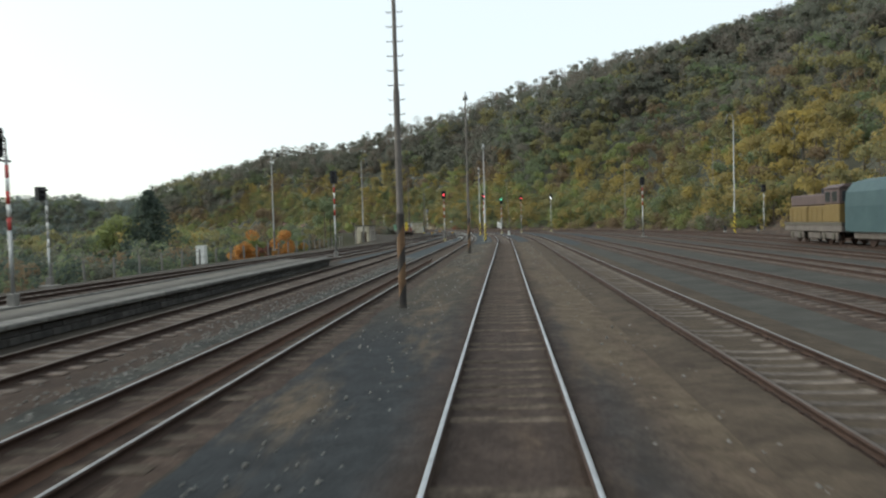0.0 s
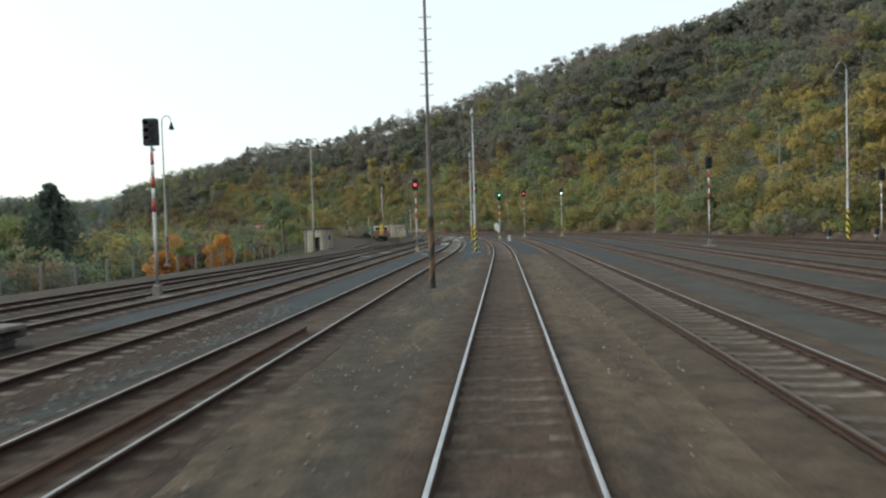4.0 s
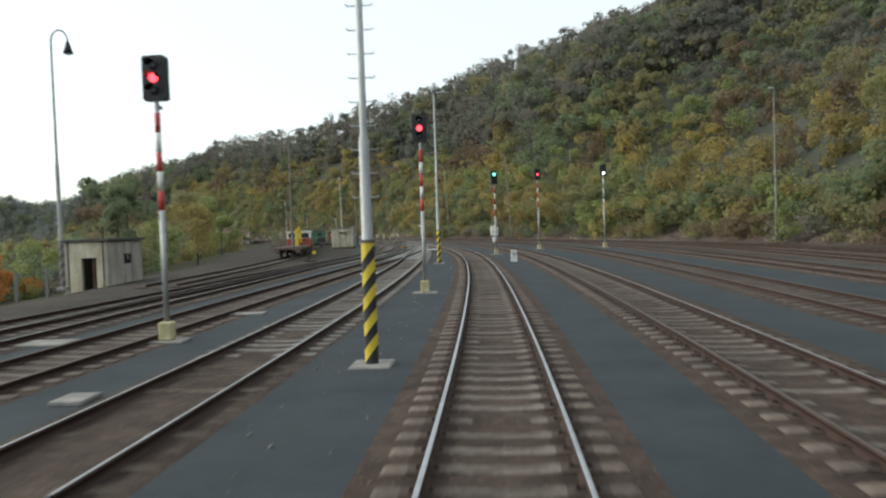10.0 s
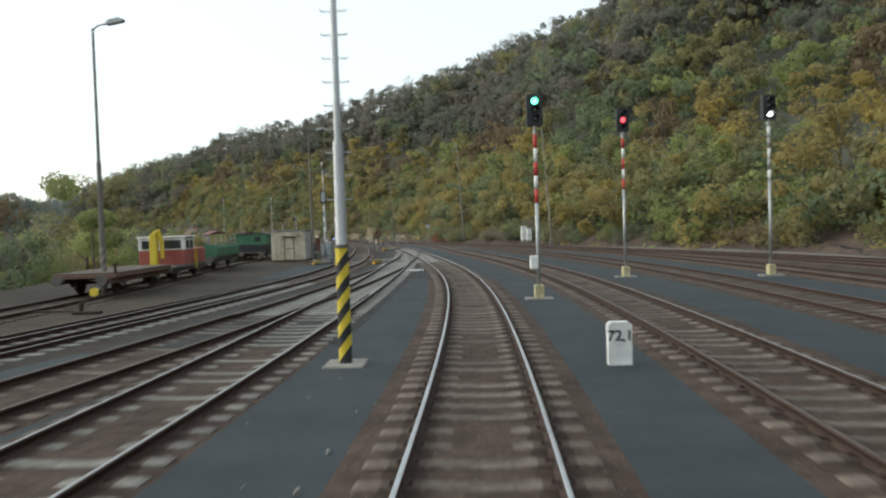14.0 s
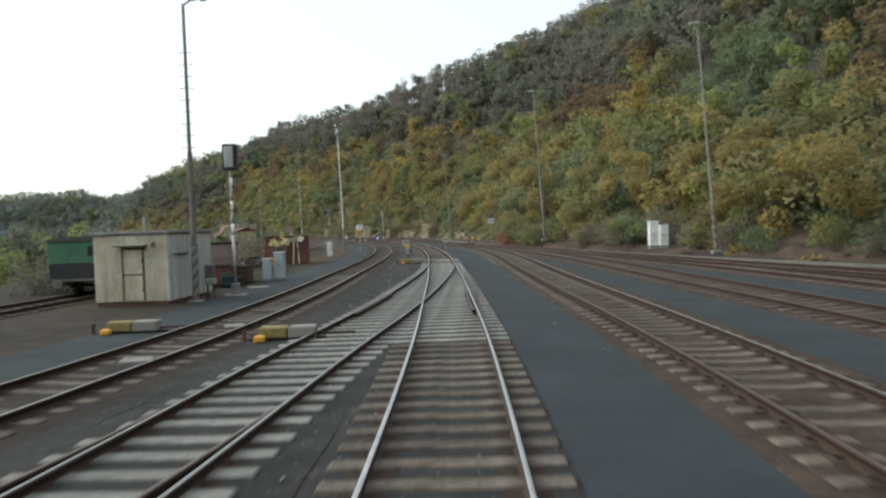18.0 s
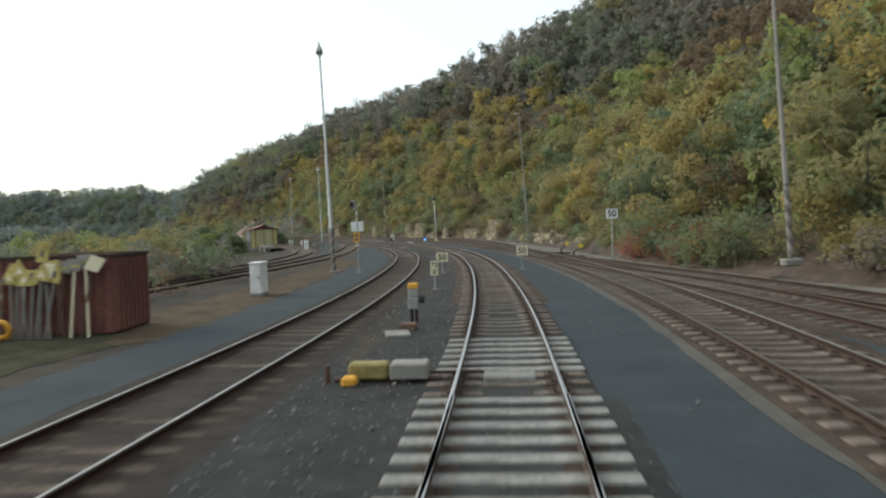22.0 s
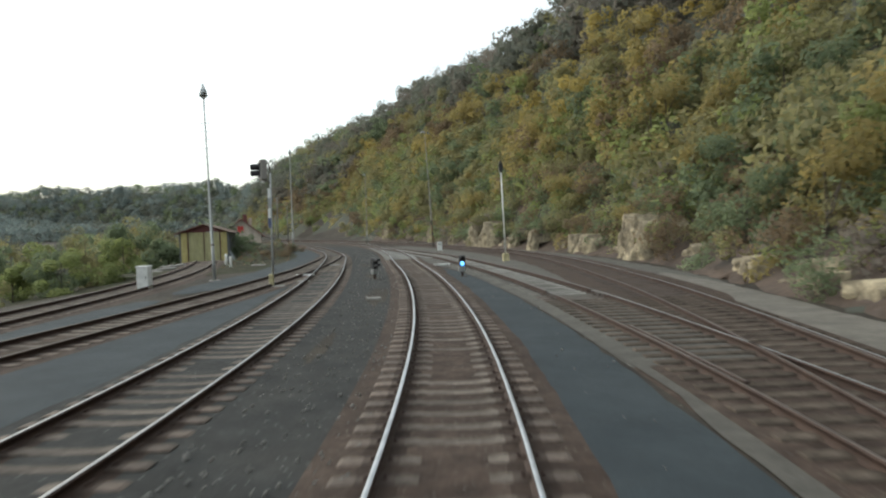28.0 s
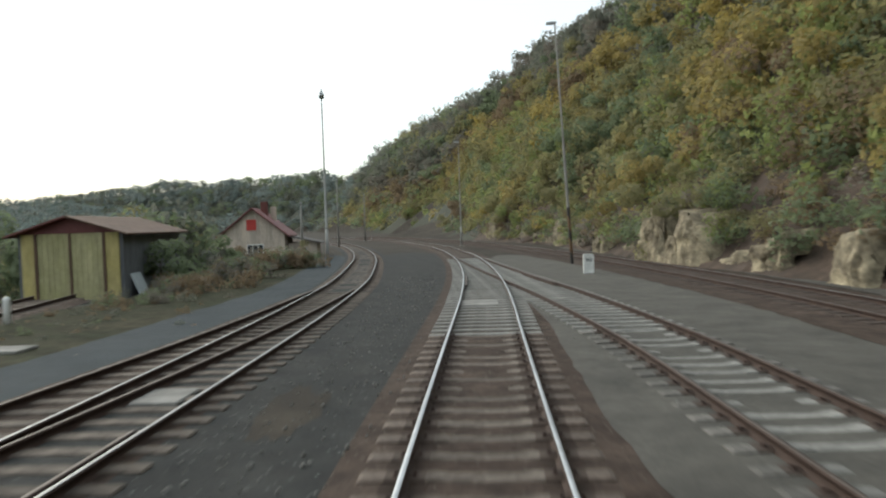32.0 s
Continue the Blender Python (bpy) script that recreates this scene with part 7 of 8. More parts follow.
# across, height, lean sideways, kind of plate
POSTS = [(-1.62, 1.35, 7, "stake"), (-1.42, 1.7, -8, "stake"), (-1.2, 1.25, 4, "stake"), (-0.86, 1.35, -4, "triangle"), (-0.74, 1.5, -2, "square"), (-0.62, 1.3, 3, "triangle"), (-0.5, 1.52, -6, "triangle"), (-0.4, 1.32, 2, "square"), (-0.27, 1.42, 6, "triangle"),
         (-0.2, 1.86, 1, "tall"), (-0.06, 1.36, 9, "square"), (0.08, 1.5, -5, "bent"), (0.24, 1.58, 5, "white"), (0.42, 1.42, -9, "tall"), (0.6, 1.62, 3, "white"), (0.8, 1.66, 10, "bent"), (1.02, 1.72, -4, "white")]
for k, (u, h, lean, kind) in enumerate(POSTS):
    t = thing("old_sign_post", "discarded railway sign with a peeling plate leaning on the container" if kind != "stake" else "faded red and white stake leaning on the container", "old sign", spot(-27.05, 198.6, 0, 3) @ pose(u, -1.9 - 0.03 * (k % 3), 0, rng.uniform(-9, -5), lean, 0), group="discarded signs")
    part("post", Geo().tube([(0, 0, 0), (0, 0, h + 0.25)], [0.032, 0.032], 8), FADED_WHITE if u < 0.1 else rng.choice((POLE_RUST, CREAM)), t)
    if kind == "triangle":
        part("plate", Geo().prism([(-0.26, h), (0.26, h), (0, h + 0.45)], -0.05, -0.03), OLD_YELLOW, t, "yellow triangular plate")
        part("plate_centre", Geo().prism([(-0.1, h + 0.08), (0.1, h + 0.08), (0, h + 0.26)], -0.058, -0.05), CREAM, t)
    elif kind in ("square", "tall"):
        part("plate", Geo().box(0, -0.04, h, 0.3, 0.02, 0.36 if kind == "square" else 0.5, 0.005), OLD_YELLOW, t, "yellow rectangular plate")
        part("plate_centre", Geo().box(0, -0.053, h + 0.13, 0.09, 0.01, 0.16), POLE_DARK, t)
    elif kind == "white":
        part("plate", Geo().box(0, -0.04, h, 0.36, 0.02, 0.3, 0.005), FADED_WHITE, t, "dirty white plate")
        part("plate_band", Geo().box(0.04, -0.053, h + 0.1, 0.2, 0.01, 0.05), OLD_YELLOW, t)
    elif kind == "bent":
        part("plate", Geo().prism([(-0.2, h), (0.16, h - 0.05), (0.3, h + 0.3), (-0.05, h + 0.36)], -0.05, -0.03), CREAM, t, "bent cream plate")
    else:
        for z in (0.3, 0.75, 1.15):
            part("band", Geo().tube([(0, 0, z), (0, 0, z + 0.22)], [0.036, 0.036], 8), FADED_ORANGE, t)
ring = thing("orange_disc", "orange ring-shaped plate leaning on the posts", "old sign", spot(-27.05, 198.6, 0, 3) @ pose(-0.95, -2.2, 0.28, 10, 0, 0))
part("ring", Geo().tube([(0.2 * math.cos(a), 0, 0.2 * math.sin(a)) for a in [2 * math.pi * k / 16 for k in range(17)]], [0.07] * 17, 8, cap=False), ORANGE, ring)
scrap = random.Random(9)
for k in range(64):
    u, v = scrap.uniform(-4.6, 2.2), scrap.uniform(-2.6, 2.2)
    length = scrap.uniform(0.8, 3.4)
    heap = max(0.0, 0.9 - 0.16 * abs(u + 1) - 0.3 * abs(v))
    solid("scrap_beam", Geo().box(0, 0, 0, scrap.uniform(0.12, 0.3), length, scrap.uniform(0.1, 0.24), 0.015), scrap.choice((RUST, POLE_DARK, BLACK, BLACK, SLEEPER_TAR, SLEEPER_TAR)), "dark scrap beam lying in an untidy heap", "scrap",
          spot(-29.2, 193.6, scrap.uniform(0.0, 0.3) + heap * scrap.uniform(0, 1)) @ pose(u, v, 0, scrap.uniform(-9, 9), scrap.uniform(-12, 12), scrap.uniform(30, 130)), group="scrap heap")
weeds, weeds_rng = Wood(), np.random.RandomState(23)
for _ in range(46):
    m = spot(-30.0, 195.0) @ Vector((weeds_rng.uniform(-6.5, 2.0), weeds_rng.uniform(-4.0, 5.0), 0))
    weeds.plant(weeds_rng, BUSHES[weeds_rng.randint(4)], m.x, m.y, -0.2, weeds_rng.uniform(0.3, 0.55), int(weeds_rng.choice((3, 4, 0, 3))))
for x, y, n, spread, tall in ((-76.0, 294.0, 30, 2.2, 0.4), (-79.8, 299.6, 34, 2.0, 0.42), (-84.3, 305.6, 12, 1.4, 0.36), (-72.6, 288.6, 26, 2.0, 0.28), (-70.0, 285.0, 26, 2.2, 0.18), (-67.5, 281.5, 40, 3.4, 0.11), (-65.0, 278.5, 30, 3.0, 0.08), (-83.6, 295.2, 10, 1.1, 1.25), (-34.0, 204.0, 16, 3.0, 0.6), (-39.0, 215.0, 16, 4.0, 0.7), (-28.0, 178.0, 14, 3.0, 0.6)):
    for _ in range(n):
        bx, by = x + weeds_rng.normal(0, spread * 0.5), y + weeds_rng.normal(0, spread * 0.5)
        bz = float(ground_height(np.array([bx]), np.array([by]))[0])
        weeds.plant(weeds_rng, BUSHES[weeds_rng.randint(4)], bx, by, bz - 0.15, tall * weeds_rng.uniform(0.7, 1.3), int(weeds_rng.choice((3, 11, 10, 3, 0) if tall < 0.75 else (0, 0, 10))))
weeds.finish("brown_scrub", "brown autumn scrub around the scrap heap and the sheds", "bushes")


# ---- shed and house ----
SHED_SIDE = material("grey_sheet_wall", (0.10, 0.105, 0.115), (0.15, 0.155, 0.165), 0.8, 0.6, fine=6, blotch=(2.6, 0.34), grain=0.2, streak=0.16)
SHED_FRONT = material("faded_green_yellow_door", (0.33, 0.31, 0.15), (0.42, 0.385, 0.22), 0.7, 0.8, fine=7, blotch=(2.6, 0.34), grain=0.18, streak=0.16)
SHED_SIDE_PANEL = material("ochre_panel", (0.42, 0.35, 0.13), (0.50, 0.42, 0.19), 0.7, 0.8, fine=7, blotch=(2.6, 0.34), grain=0.18, streak=0.16)
ROOF_RED = material("red_roof_sheet", (0.13, 0.04, 0.038), (0.18, 0.062, 0.056), 0.8, 0.7, fine=8, grain=0.25)
HOUSE_WALL = material("pale_pink_render", (0.44, 0.37, 0.30), (0.54, 0.46, 0.385), 0.6, 0.9, fine=7, blotch=(2.6, 0.34), grain=0.15, streak=0.16)


def shed():
    t = thing("engine_shed", "faded green and ochre shed with a red gable roof", "shed", pose(-78.6, 288.5, -0.42, 0, 0, 38))
    w, d, h, a = 4.1, 7.2, 2.92, 0.66
    part("plinth", Geo().box(0, 0, -0.9, w + 0.2, d + 0.2, 0.88, 0.02), CONCRETE, t)
    part("side_wall", Geo().box(w / 2, 0, 0, 0.14, d, h), SHED_SIDE, t, "dark grey sheet wall")
    part("side_wall", Geo().box(-w / 2, 0, 0, 0.14, d, h), SHED_SIDE, t)
    part("back_wall", Geo().box(0, d / 2, 0, w, 0.14, h), SHED_SIDE, t)
    for x in (-1.7, 1.7):
        part("front_panel", Geo().box(x, -d / 2, 0, 0.55, 0.12, h), SHED_SIDE_PANEL, t, "ochre front panel")
        part("front_frame", Geo().box(x * 0.81, -d / 2 - 0.04, 0, 0.11, 0.16, h), POLE_RUST, t)
    for x in (-0.68, 0.68):
        leaf = part("door_leaf", Geo().box(x, -d / 2, 0.06, 1.31, 0.08, h - 0.06, 0.01), SHED_FRONT, t, "faded green door leaf")
        for k in range(6):
            part("board", Geo().box(x - 0.545 + 0.218 * k, -d / 2 - 0.045, 0.1, 0.2, 0.02, h - 0.16, 0.005), SHED_FRONT, leaf)
    part("door_post", Geo().box(0, -d / 2 - 0.05, 0, 0.09, 0.12, h), POLE_RUST, t)
    part("gable", Geo().prism([(-w / 2, h), (w / 2, h), (0, h + a)], -d / 2 - 0.06, -d / 2 + 0.06), ROOF_RED, t, "red gable boards")
    for e in (-1, 1):
        part("roof_sheet", Geo().prism([(0, h + a), (e * (w / 2 + 0.45), h - 0.13), (e * (w / 2 + 0.45), h - 0.06), (0, h + a + 0.07)], -d / 2 - 0.45, d / 2 + 0.4), ROOF_RED if e < 0 else POLE_RUST, t)
    part("leaning_sheet", Geo().box(0, 0, 0, 0.06, 1.1, 1.3, at=pose(w / 2 + 0.55, -2.4, 0, 0, -24, 0)), GREYBLUE, t)


shed()


def house():
    t = thing("house", "small pale rendered house with dark red roof and chimney", "house", pose(-94.7, 310.8, -0.95, 0, 0, 42))
    w, d, h, a = 4.9, 6.5, 2.95, 1.95
    part("wall", Geo().box(0, 0, 0, w, d, h, 0.02), HOUSE_WALL, t)
    part("gable", Geo().prism([(-w / 2, h), (w / 2, h), (0, h + a)], -d / 2, -d / 2 + 0.2), HOUSE_WALL, t)
    part("gable", Geo().prism([(-w / 2, h), (w / 2, h), (0, h + a)], d / 2 - 0.2, d / 2), HOUSE_WALL, t)
    for e in (-1, 1):
        part("roof", Geo().prism([(0, h + a + 0.02), (e * (w / 2 + 0.4), h - 0.3), (e * (w / 2 + 0.4), h - 0.18), (0, h + a + 0.15)], -d / 2 - 0.35, d / 2 + 0.35), ROOF_RED, t)
    ch = part("chimney", Geo().box(0.5, 0.3, h + a - 0.6, 0.55, 0.55, 1.3, 0.02), RED_RUST, t)
    part("chimney_cap", Geo().box(0.5, 0.3, h + a + 0.7, 0.66, 0.66, 0.08), CONCRETE, ch)
    part("chimney", Geo().box(1.15, 1.0, h + a - 1.1, 0.45, 0.45, 1.4, 0.02), HOUSE_WALL, t)
    hatch = part("loft_hatch", Geo().box(-0.1, -d / 2 - 0.02, h + 0.3, 0.75, 0.06, 0.85, 0.01), RED, t, "red loft shutter")
    win = part("window", Geo().box(0.15, -d / 2 - 0.01, 1.1, 1.3, 0.06, 1.05, 0.01), WHITE, t)
    for x in (-0.26, 0.16, 0.56):
        part("pane", Geo().box(x, -d / 2 - 0.045, 1.18, 0.36, 0.02, 0.9), GLASS, win)
    part("annex_wall", Geo().box(w / 2 + 1.2, 0.8, 0, 2.4, 4.2, 2.1, 0.02), HOUSE_WALL, t)
    part("annex_roof", Geo().prism([(w / 2, 2.65), (w / 2 + 2.8, 2.0), (w / 2 + 2.8, 2.1), (w / 2, 2.78)], -1.6, 3.2), BITUMEN, t)
    w2 = part("window", Geo().box(w / 2 + 1.2, -1.33, 0.9, 0.8, 0.06, 0.8, 0.01), WHITE, t)
    part("pane", Geo().box(w / 2 + 1.2, -1.37, 0.96, 0.68, 0.02, 0.68), GLASS, w2)


house()

# ---- train standing in the yard ----
def on_fifth(s):
    return put(s, float(smooth_knots(R5, np.array([s]))[0]), -0.02)


t = thing("shunting_locomotive", "yellow and maroon diesel shunting locomotive with a rear cab", "locomotive", on_fifth(55.2) @ Matrix.Diagonal((1, 1.04, 1.13, 1)))
LL = 9.5
part("frame", Geo().box(0, 0, 0.95, 2.7, LL, 0.35, 0.04), POLE_DARK, t)
part("skirt", Geo().box(0, 0, 1.3, 2.72, LL, 0.22, 0.02), SIDE_DUSK, t, "dusty grey-brown running board")
for y in (3.2, -0.2):
    part("hood_lower", Geo().box(0, y - 0.2, 1.5, 2.0, 3.2, 1.05, 0.05), LOCO_YELLOW, t, "yellow hood side")
part("hood_upper", Geo().box(0, 1.4, 2.55, 1.9, 6.2, 0.75, 0.1), LOCO_BROWN, t, "maroon hood top")
part("cab", Geo().box(0, -3.3, 1.5, 2.7, 2.2, 1.1, 0.05), LOCO_YELLOW, t)
part("cab_upper", Geo().box(0, -3.3, 2.6, 2.7, 2.2, 0.95, 0.05), LOCO_BROWN, t)
part("cab_roof", Geo().prism([(-1.45, 3.55), (1.45, 3.55), (0.9, 3.78), (-0.9, 3.78)], -4.5, -2.1), LOCO_BROWN, t)
for x in (-0.75, 0.75):
    part("window", Geo().box(x, -4.42, 2.75, 0.8, 0.03, 0.6, 0.01), GLASS, t)
for y in (-3.8, -2.8):
    part("window", Geo().box(-1.36, y, 2.75, 0.03, 0.7, 0.6, 0.01), GLASS, t)
part("exhaust", Geo().tube([(0, 1.0, 3.2), (0, 1.0, 3.7)], [0.12, 0.12], 10), BLACK, t)
for y in (-3.4, -2.0, 2.0, 3.4):
    wheelset(t, y, 0.48)
for y in (-2.7, 2.7):
    for x in (-1.15, 1.15):
        part("bogie_frame", Geo().box(x, y, 0.5, 0.16, 2.4, 0.45, 0.05), POLE_DARK, t)
        for dy in (-0.7, 0.7):
            part("axle_box", Geo().box(x * 1.09, y + dy, 0.46, 0.14, 0.4, 0.4, 0.04), SIDE_DUSK, t)
for k in range(8):
    part("handrail_post", Geo().tube([(-1.3, -1.8 + 0.85 * k, 1.5), (-1.3, -1.8 + 0.85 * k, 2.4)], [0.02] * 2, 6), LOCO_YELLOW, t)
part("fuel_tank", Geo().box(0, 0, 0.45, 2.3, 2.0, 0.5, 0.1), POLE_DARK, t)
t = thing("carriage", "blue-green railway carriage with dark windows behind the locomotive", "railway carriage", on_fifth(38.6) @ Matrix.Diagonal((1, 1, 1.14, 1)))
part("body", Geo().prism([(-1.4, 1.0), (1.4, 1.0), (1.42, 2.4), (1.35, 3.2), (0.9, 3.75), (0, 3.95), (-0.9, 3.75), (-1.35, 3.2), (-1.42, 2.4)], -11, 11), BLUE_PAINT, t, smooth=False)
part("underframe", Geo().box(0, 0, 0.6, 2.2, 21, 0.42, 0.05), POLE_DARK, t)
for k in range(7):
    part("window", Geo().box(-1.41, -9 + 2.25 * k, 2.15, 0.04, 1.3, 0.8, 0.01), GLASS, t)
part("end_door", Geo().box(0, 11.02, 1.1, 0.9, 0.05, 2.1, 0.02), BLUE_PAINT, t)
for y in (-8.6, -6.4, 6.4, 8.6):
    wheelset(t, y)


# ---- rock and bank at the foot of the hill ----
ROCK = material("pale_limestone", (0.135, 0.110, 0.076), (0.36, 0.305, 0.205), 0.9, 0.95, fine=9, bump=0.9, blotch=(1.9, 0.5))
BANK = material("brown_bank", (0.05, 0.034, 0.025), (0.085, 0.058, 0.042), 0.6, 0.95, fine=6, bump=0.8, blotch=(1.1, 0.5))


def bank():
    """The rough earth bank between the path and the wood."""
    ws = np.arange(480, 890, 0.6)
    rows = np.array([(-0.9, -0.1), (-0.6, 0.1), (-0.25, 0.3), (0.1, 0.55), (0.6, 1.0), (1.1, 1.5), (1.8, 2.2), (2.8, 3.2), (4.5, 5.0)])
    v = np.empty((len(rows), len(ws), 3))
    for i, (D, z) in enumerate(rows):
        x, y = beside_foot(ws, D)
        k = np.interp(ws, (480, 560, 620, 690, 720, 800, 890), (0.25, 0.3, 0.4, 0.65, 0.95, 1.0, 1.0))
        n = np.array([noise.noise((a * 0.55, b * 0.55, i * 0.5)) + 0.5 * noise.noise((a * 1.9, b * 1.9, i * 1.1)) for a, b in zip(x, y)])
        z = z * k
        if D > 0:
            z = np.maximum(z, ground_height(x, y) + 0.35)
        v[i] = np.stack([x + n * 0.6, y + n * 0.6, z + n * 0.55 * (0 < i)], 1)
    n = len(ws)
    i, j = np.meshgrid(np.arange(len(rows) - 1), np.arange(n - 1), indexing="ij")
    p = i * n + j
    f = np.stack([p, p + n, p + n + 1, p + 1], -1).reshape(-1, 4)
    tagged(new("earth_bank", raw_mesh("earth_bank", v.reshape(-1, 3), f, (BANK,), smooth=True)), "rough brown earth bank at the foot of the wooded hill", "bank", kind="structure")


bank()


def rock_face(x, y, w, h, seed, lean=5):
    """A blocky outcrop: a steep face of squared blocks with ledges and cracks, its flanks running back into the bank."""
    rng = np.random.RandomState(seed)
    D, way = foot_distance(np.array([x]), np.array([y]))
    x0, y0 = beside_foot(way[0] - 2, 0)
    x1, y1 = beside_foot(way[0] + 2, 0)
    yaw = math.degrees(math.atan2(y1 - y0, x1 - x0))
    x, y = beside_foot(way[0], D[0] - 0.7)
    nx, nz = int(w / 0.13), int(h / 0.13)
    cuts = np.sort(rng.uniform(0.3, w - 0.3, max(2, int(w / 0.8))))
    ledge = np.sort(rng.uniform(0.3, h * 0.95, max(2, int(h / 0.8))))
    off = rng.uniform(-0.13, 0.13, (len(cuts) + 1, len(ledge) + 1))
    tops = np.clip(rng.normal(0.92, 0.12, len(cuts) + 1), 0.6, 1.08)
    v = []
    for i in range(nx + 1):
        u = w * i / nx
        flank = min(1.0, (min(u, w - u) + 0.12) / (0.16 * w)) ** 0.5
        for k in range(nz + 1):
            z = h * k / nz
            column = np.searchsorted(cuts, u + 0.12 * math.sin(z * 3 + seed))
            b = off[column, np.searchsorted(ledge, z + 0.12 * math.sin(u * 1.6))]
            crack = 0.2 * (np.min(abs(cuts - u - 0.12 * math.sin(z * 3 + seed))) < 0.07)
            r = b + crack + 0.16 * noise.noise((u * 1.1, z * 1.1, seed)) + 0.08 * noise.noise((u * 4, z * 4, seed + 5)) + 0.04 * noise.noise((u * 9, z * 9, seed))
            high = tops[column] * flank * (0.95 + 0.16 * noise.noise((u * 1.7, seed, 1)) + 0.1 * noise.noise((u * 5, seed, 3)))
            v.append((u - w / 2 + 0.08 * noise.noise((z * 5, u, seed)), r + z * math.tan(radians(lean)) + (2.6 if k == nz else 0) + 0.9 * (1 - flank), z * high - 0.9))
    f = np.array([(i * (nz + 1) + k, (i + 1) * (nz + 1) + k, (i + 1) * (nz + 1) + k + 1, i * (nz + 1) + k + 1) for i in range(nx) for k in range(nz)])
    ob = new("rock_face", raw_mesh("rock_face", np.array(v), f, (ROCK,)))
    ob.matrix_basis = pose(float(x), float(y), 0.4, 0, 0, yaw + 180)
    tagged(ob, "pale blocky limestone outcrop in the bank below the wood", "rock face", group="rock outcrops")


for k, (x, y, w, h) in enumerate(OUTCROPS):
    rock_face(x, y, w, h, 21 + k)
ledges = np.random.RandomState(31)
for way in np.arange(655, 846, 2.7):
    if not any(abs(way - a) < b / 2 + 0.9 for a, b in OUTCROP_WAYS):
        x, y = beside_foot(way + ledges.uniform(-0.5, 0.5), ledges.uniform(0.1, 0.7))
        rock_face(float(x), float(y), ledges.uniform(1.2, 2.9), ledges.uniform(1.0, 1.9) * (0.8 if way < 690 else 1.0), 61 + int(way), 14)
fringe, fringe_rng = Wood(), np.random.RandomState(17)
for x, y, w, h in OUTCROPS:
    D0, way = foot_distance(np.array([x]), np.array([y]))
    for u in np.arange(-w / 2 - 0.9, w / 2 + 1.0, 0.9):
        over = abs(u) < w / 2 - 0.1
        bx, by = beside_foot(way[0] + u, D0[0] + (fringe_rng.uniform(1.2, 2.0) if over else fringe_rng.uniform(-0.2, 0.6)))
        if over:
            hx, hy = beside_foot(way[0] + u + 0.4, D0[0] + fringe_rng.uniform(0.2, 0.9))
            fringe.plant(fringe_rng, BUSHES[fringe_rng.randint(4)], hx, hy, h - 0.55, fringe_rng.uniform(0.22, 0.4), int(fringe_rng.choice((3, 0, 4, 1))))
        fringe.plant(fringe_rng, BUSHES[fringe_rng.randint(4)], bx, by, h + fringe_rng.uniform(-0.75, -0.35) if over else fringe_rng.uniform(0.4, 1.2), fringe_rng.uniform(0.45, 0.75), int(fringe_rng.choice((1, 3, 0, 5, 3))))
for way in np.arange(702, 742, 1.5):
    for low, high, small, large in ((2.4, 3.6, 0.6, 1.0), (3.6, 6.5, 0.9, 1.5)):
        D = fringe_rng.uniform(low, high)
        bx, by = beside_foot(way + fringe_rng.uniform(-0.7, 0.7), D)
        bz = float(ground_height(np.array([bx]), np.array([by]))[0])
        fringe.plant(fringe_rng, LEAFY[fringe_rng.randint(4)], bx, by, bz + 0.1, fringe_rng.uniform(small, large), int(fringe_rng.choice((0, 0, 1, 5, 0, 3))))
fringe.finish("outcrop_shrubs", "small shrubs growing over and beside the rock outcrops", "bushes")

# ---- single trees ----
def tree(name, label, x, y, k, pattern, species, seed):
    z = float(ground_height(np.array([x]), np.array([y]))[0])
    q, facing, n = pattern
    t = thing(name, label, "tree" if "bush" not in name else "bush", pose(x, y, z - 0.2, 0, 0, seed * 47))
    leaves, wood = q[:n] * k, q[n:] * k
    part("crown", raw_mesh("crown", leaves.reshape(-1, 3), np.arange(3 * len(leaves)).reshape(-1, 3), (LEAVES[species],), normals=facing[:n]), (), t)
    part("trunk", raw_mesh("trunk", wood.reshape(-1, 3), np.arange(3 * len(wood)).reshape(-1, 3), (BARK,)), (), t)


BIG = [tree_pattern(120 + k, 2600, 8.0, 3.2, 1.0, 0.17) for k in range(3)]
MOUND = [tree_pattern(190 + k, 2600, 4.4, 2.3, -0.6, 0.15) for k in range(3)]
tree("autumn_bush", "round bush in bright orange autumn leaf", -44.6, 121.8, 1.3, MOUND[0], 6, 1)
tree("autumn_bush", "broad bush in golden orange autumn leaf beside the fence", -39.4, 132.6, 1.2, MOUND[1], 6, 2)
tree("green_bush", "yellow-green bush between the orange bushes", -44.0, 129.0, 0.98, MOUND[2], 5, 11)
tree("green_bush", "low yellow-green bush beside the orange bush", -36.6, 133.4, 0.62, MOUND[0], 5, 12)
tree("red_bush", "low red-brown bush below the orange bush", -41.2, 123.4, 0.6, MOUND[2], 9, 13)
tree("autumn_tree", "broad rust-brown autumn tree far behind the orange bushes", -61.0, 188.0, 1.5, BIG[2], 3, 3)
tree("green_tree", "broad light green tree beyond the fence", -71.0, 129.2, 1.42, BIG[1], 5, 4)
tree("green_tree", "tall olive tree behind the parked wagons", -41.0, 176.0, 1.25, BIG[2], 1, 5)
tree("green_tree", "broad green tree behind the parked wagons", -34.0, 166.0, 0.9, BIG[0], 5, 6)
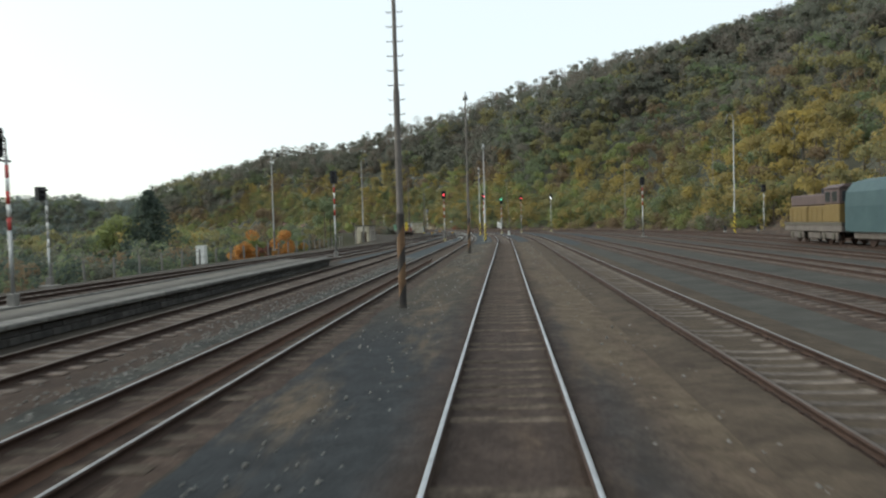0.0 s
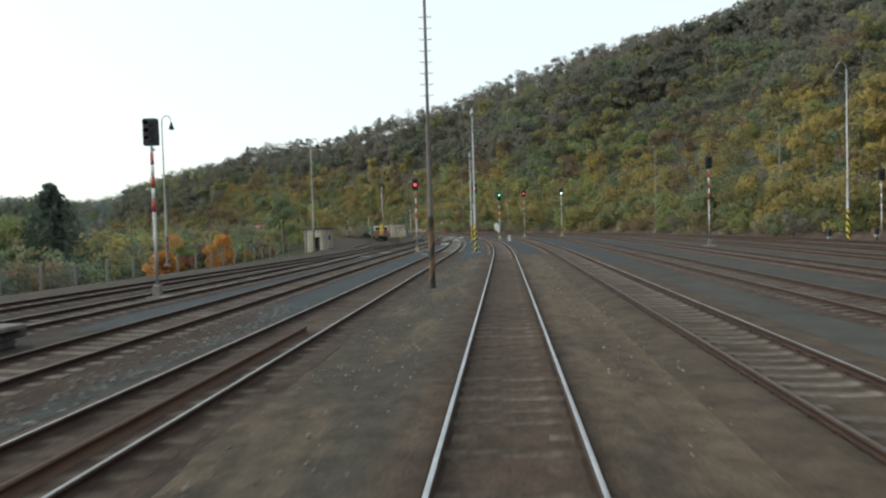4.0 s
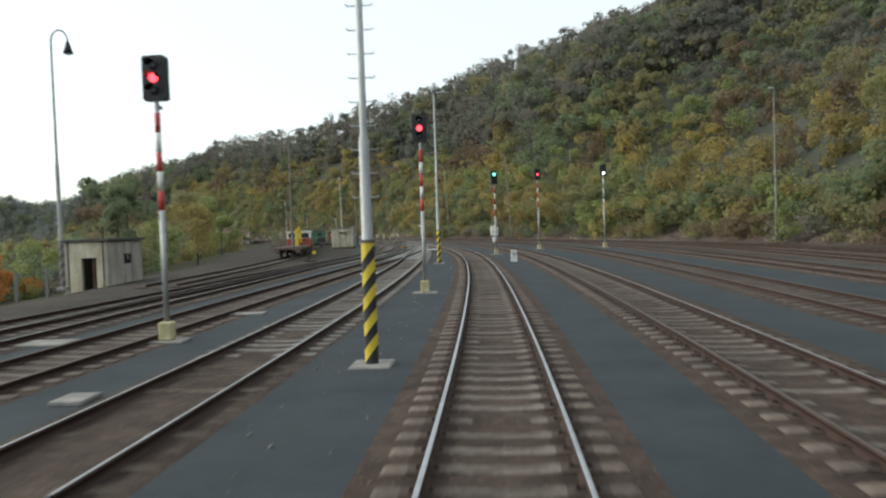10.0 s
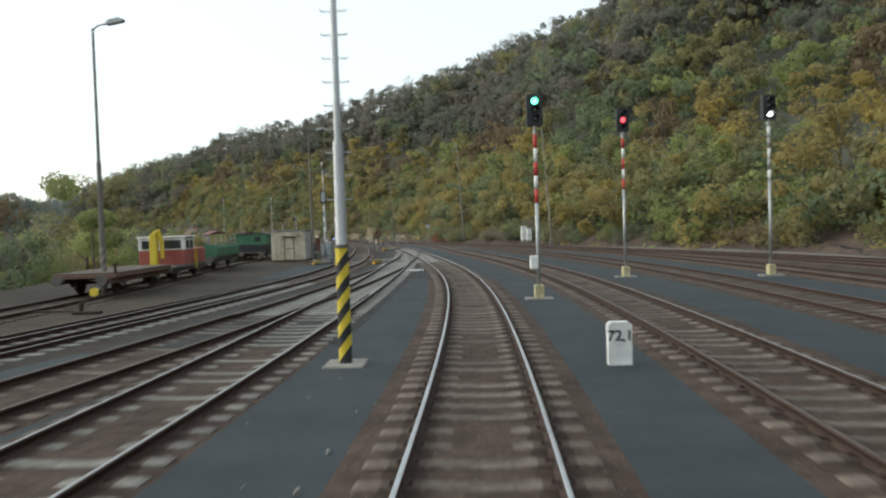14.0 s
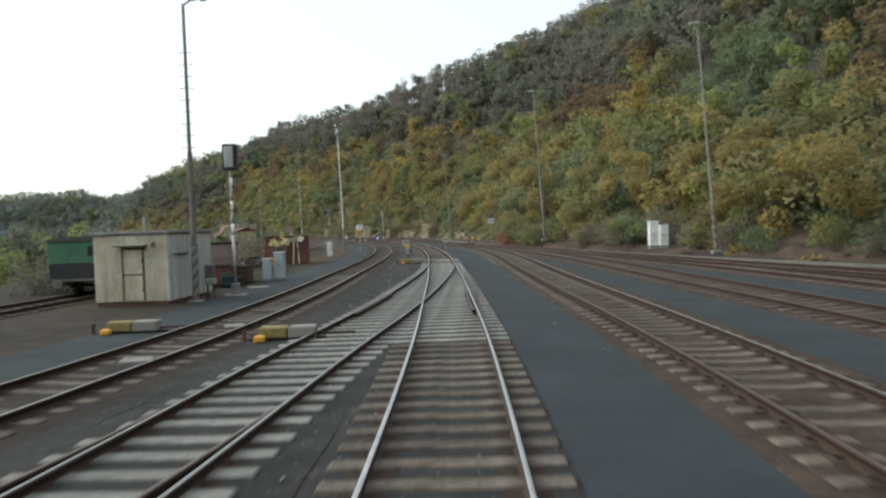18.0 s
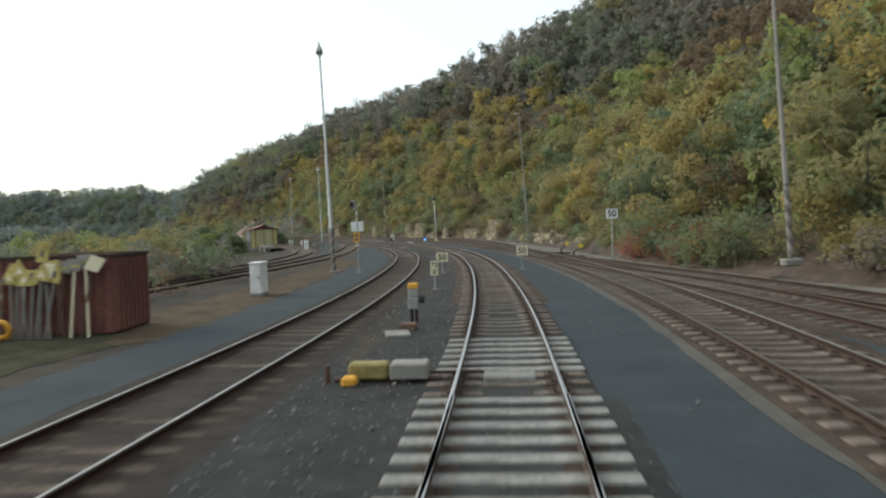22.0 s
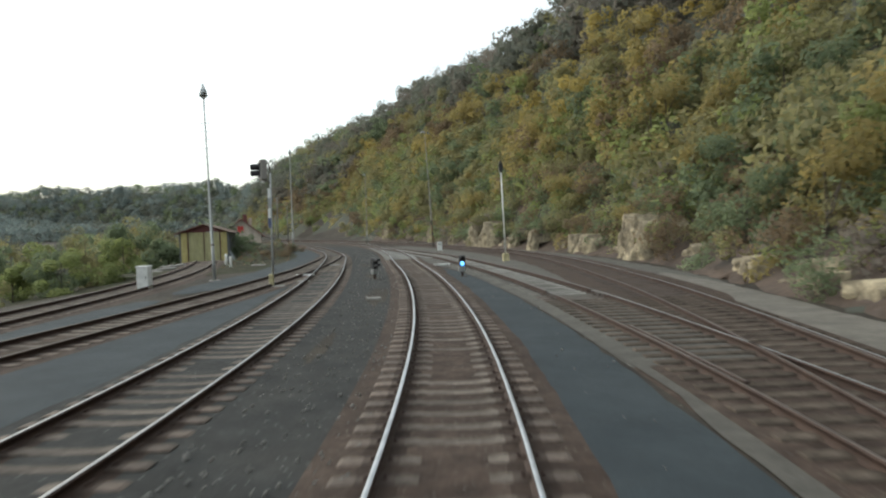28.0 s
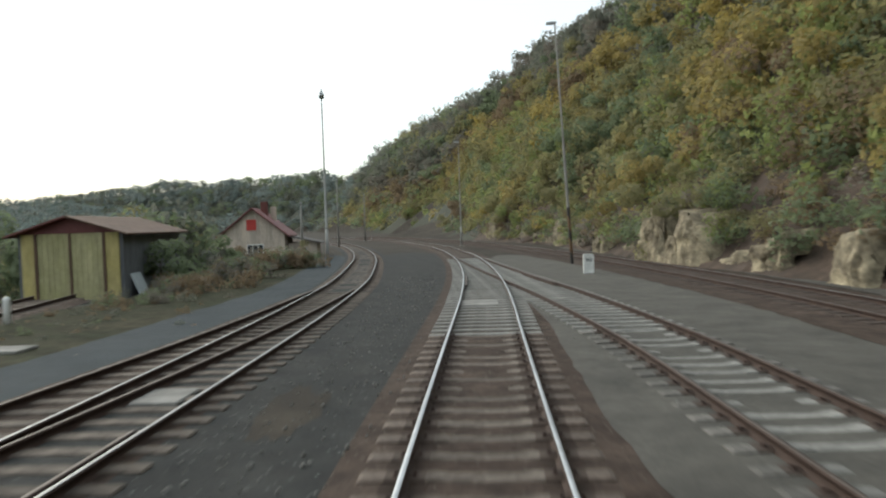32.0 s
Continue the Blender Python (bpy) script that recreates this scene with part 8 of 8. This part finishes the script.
for x, y, k, pattern, species, words in ((-82.8, 287.4, 0.62, 0, 0, "dark green tree beside the shed wall"), (-85.6, 284.6, 0.62, 1, 5, "light green tree beyond the shed track"), (-88.5, 288.0, 0.7, 2, 0, "green tree behind the shed"), (-92.0, 284.6, 0.68, 0, 1, "olive tree beyond the shed track"),
                                         (-88.0, 279.5, 0.6, 1, 0, "dark green tree below the shed track"), (-84.0, 277.0, 0.5, 2, 5, "light green tree below the shed track"), (-94.5, 279.5, 0.7, 0, 5, "light green tree on the low ground"), (-90.5, 274.0, 0.62, 2, 0, "green tree on the low ground")):
    tree("green_tree", words, x, y, k * 1.75, MOUND[pattern], species, round(-x))
tree("green_bush", "dark green bush against the shed's side wall", -76.2, 289.6, 0.62, MOUND[1], 0, 21)
tree("green_bush", "dark bush between the shed and the house", -80.5, 297.2, 0.5, MOUND[0], 0, 22)
tree("brown_bush", "olive-brown bush in front of the house", -85.0, 300.6, 0.36, MOUND[2], 3, 23)
tree("brown_bush", "olive-brown bush beside the house wall", -86.6, 307.6, 0.36, MOUND[0], 1, 24)
TALL = [tree_pattern(140 + k, 3000, 10.5, 2.7, 2.5, 0.16) for k in range(2)]
tree("green_tree", "tall dark green tree with a thin crown beside the siding", -36.0, 147.0, 1.1, TALL[0], 0, 8)
tree("green_tree", "dark green tree beside the siding fence", -33.2, 140.0, 0.85, TALL[1], 0, 9)
tree("green_tree", "broad dark green tree beyond the siding", -42.0, 157.0, 0.72, BIG[0], 1, 10)
tree("autumn_tree", "yellowing tree beside the siding", -28.0, 144.5, 0.8, BIG[1], 2, 7)


def spruce(x, y, h):
    rng = np.random.RandomState(3)
    z0 = float(ground_height(np.array([x]), np.array([y]))[0])
    t = thing("spruce_tree", "dark pointed spruce tree beyond the fence", "tree", pose(x, y, z0 - 1.5))
    pts = []
    for k in range(34):
        z = h * (0.04 + 0.95 * k / 34)
        reach = 7.6 * (1 - math.exp(-(h - z) / 6.2)) + 0.15
        for a in rng.uniform(0, 6.28, 13):
            r = reach * rng.uniform(0.55, 1.18)
            for u in np.linspace(0.15, 1, 9):
                pts.append((r * u * math.cos(a) + rng.normal(0, 0.1), r * u * math.sin(a) + rng.normal(0, 0.1), z - 0.42 * r * u**1.5 + rng.normal(0, 0.07)))
    q = leaf_blades(rng, np.array(pts), 0.44)
    part("crown", raw_mesh("crown", q.reshape(-1, 3), np.arange(3 * len(q)).reshape(-1, 3), (LEAVES[7],)), (), t)
    part("trunk", Geo().tube([(0, 0, -0.5), (0, 0, h)], [0.24, 0.03], 8), BARK, t)


spruce(-65.6, 132.2, 16.9)
for k, (x, y) in enumerate(((-15.0, 227.2), (-14.3, 225.6), (-13.4, 224.0), (-12.3, 222.6), (-11.6, 220.6), (-10.6, 219.0), (-13.6, 226.8))):
    tree("red_bush", "low bush with dull red autumn leaves on the bank", x, y, 0.62 + 0.13 * (k % 3), LEAFY[k % 4], 9, k)
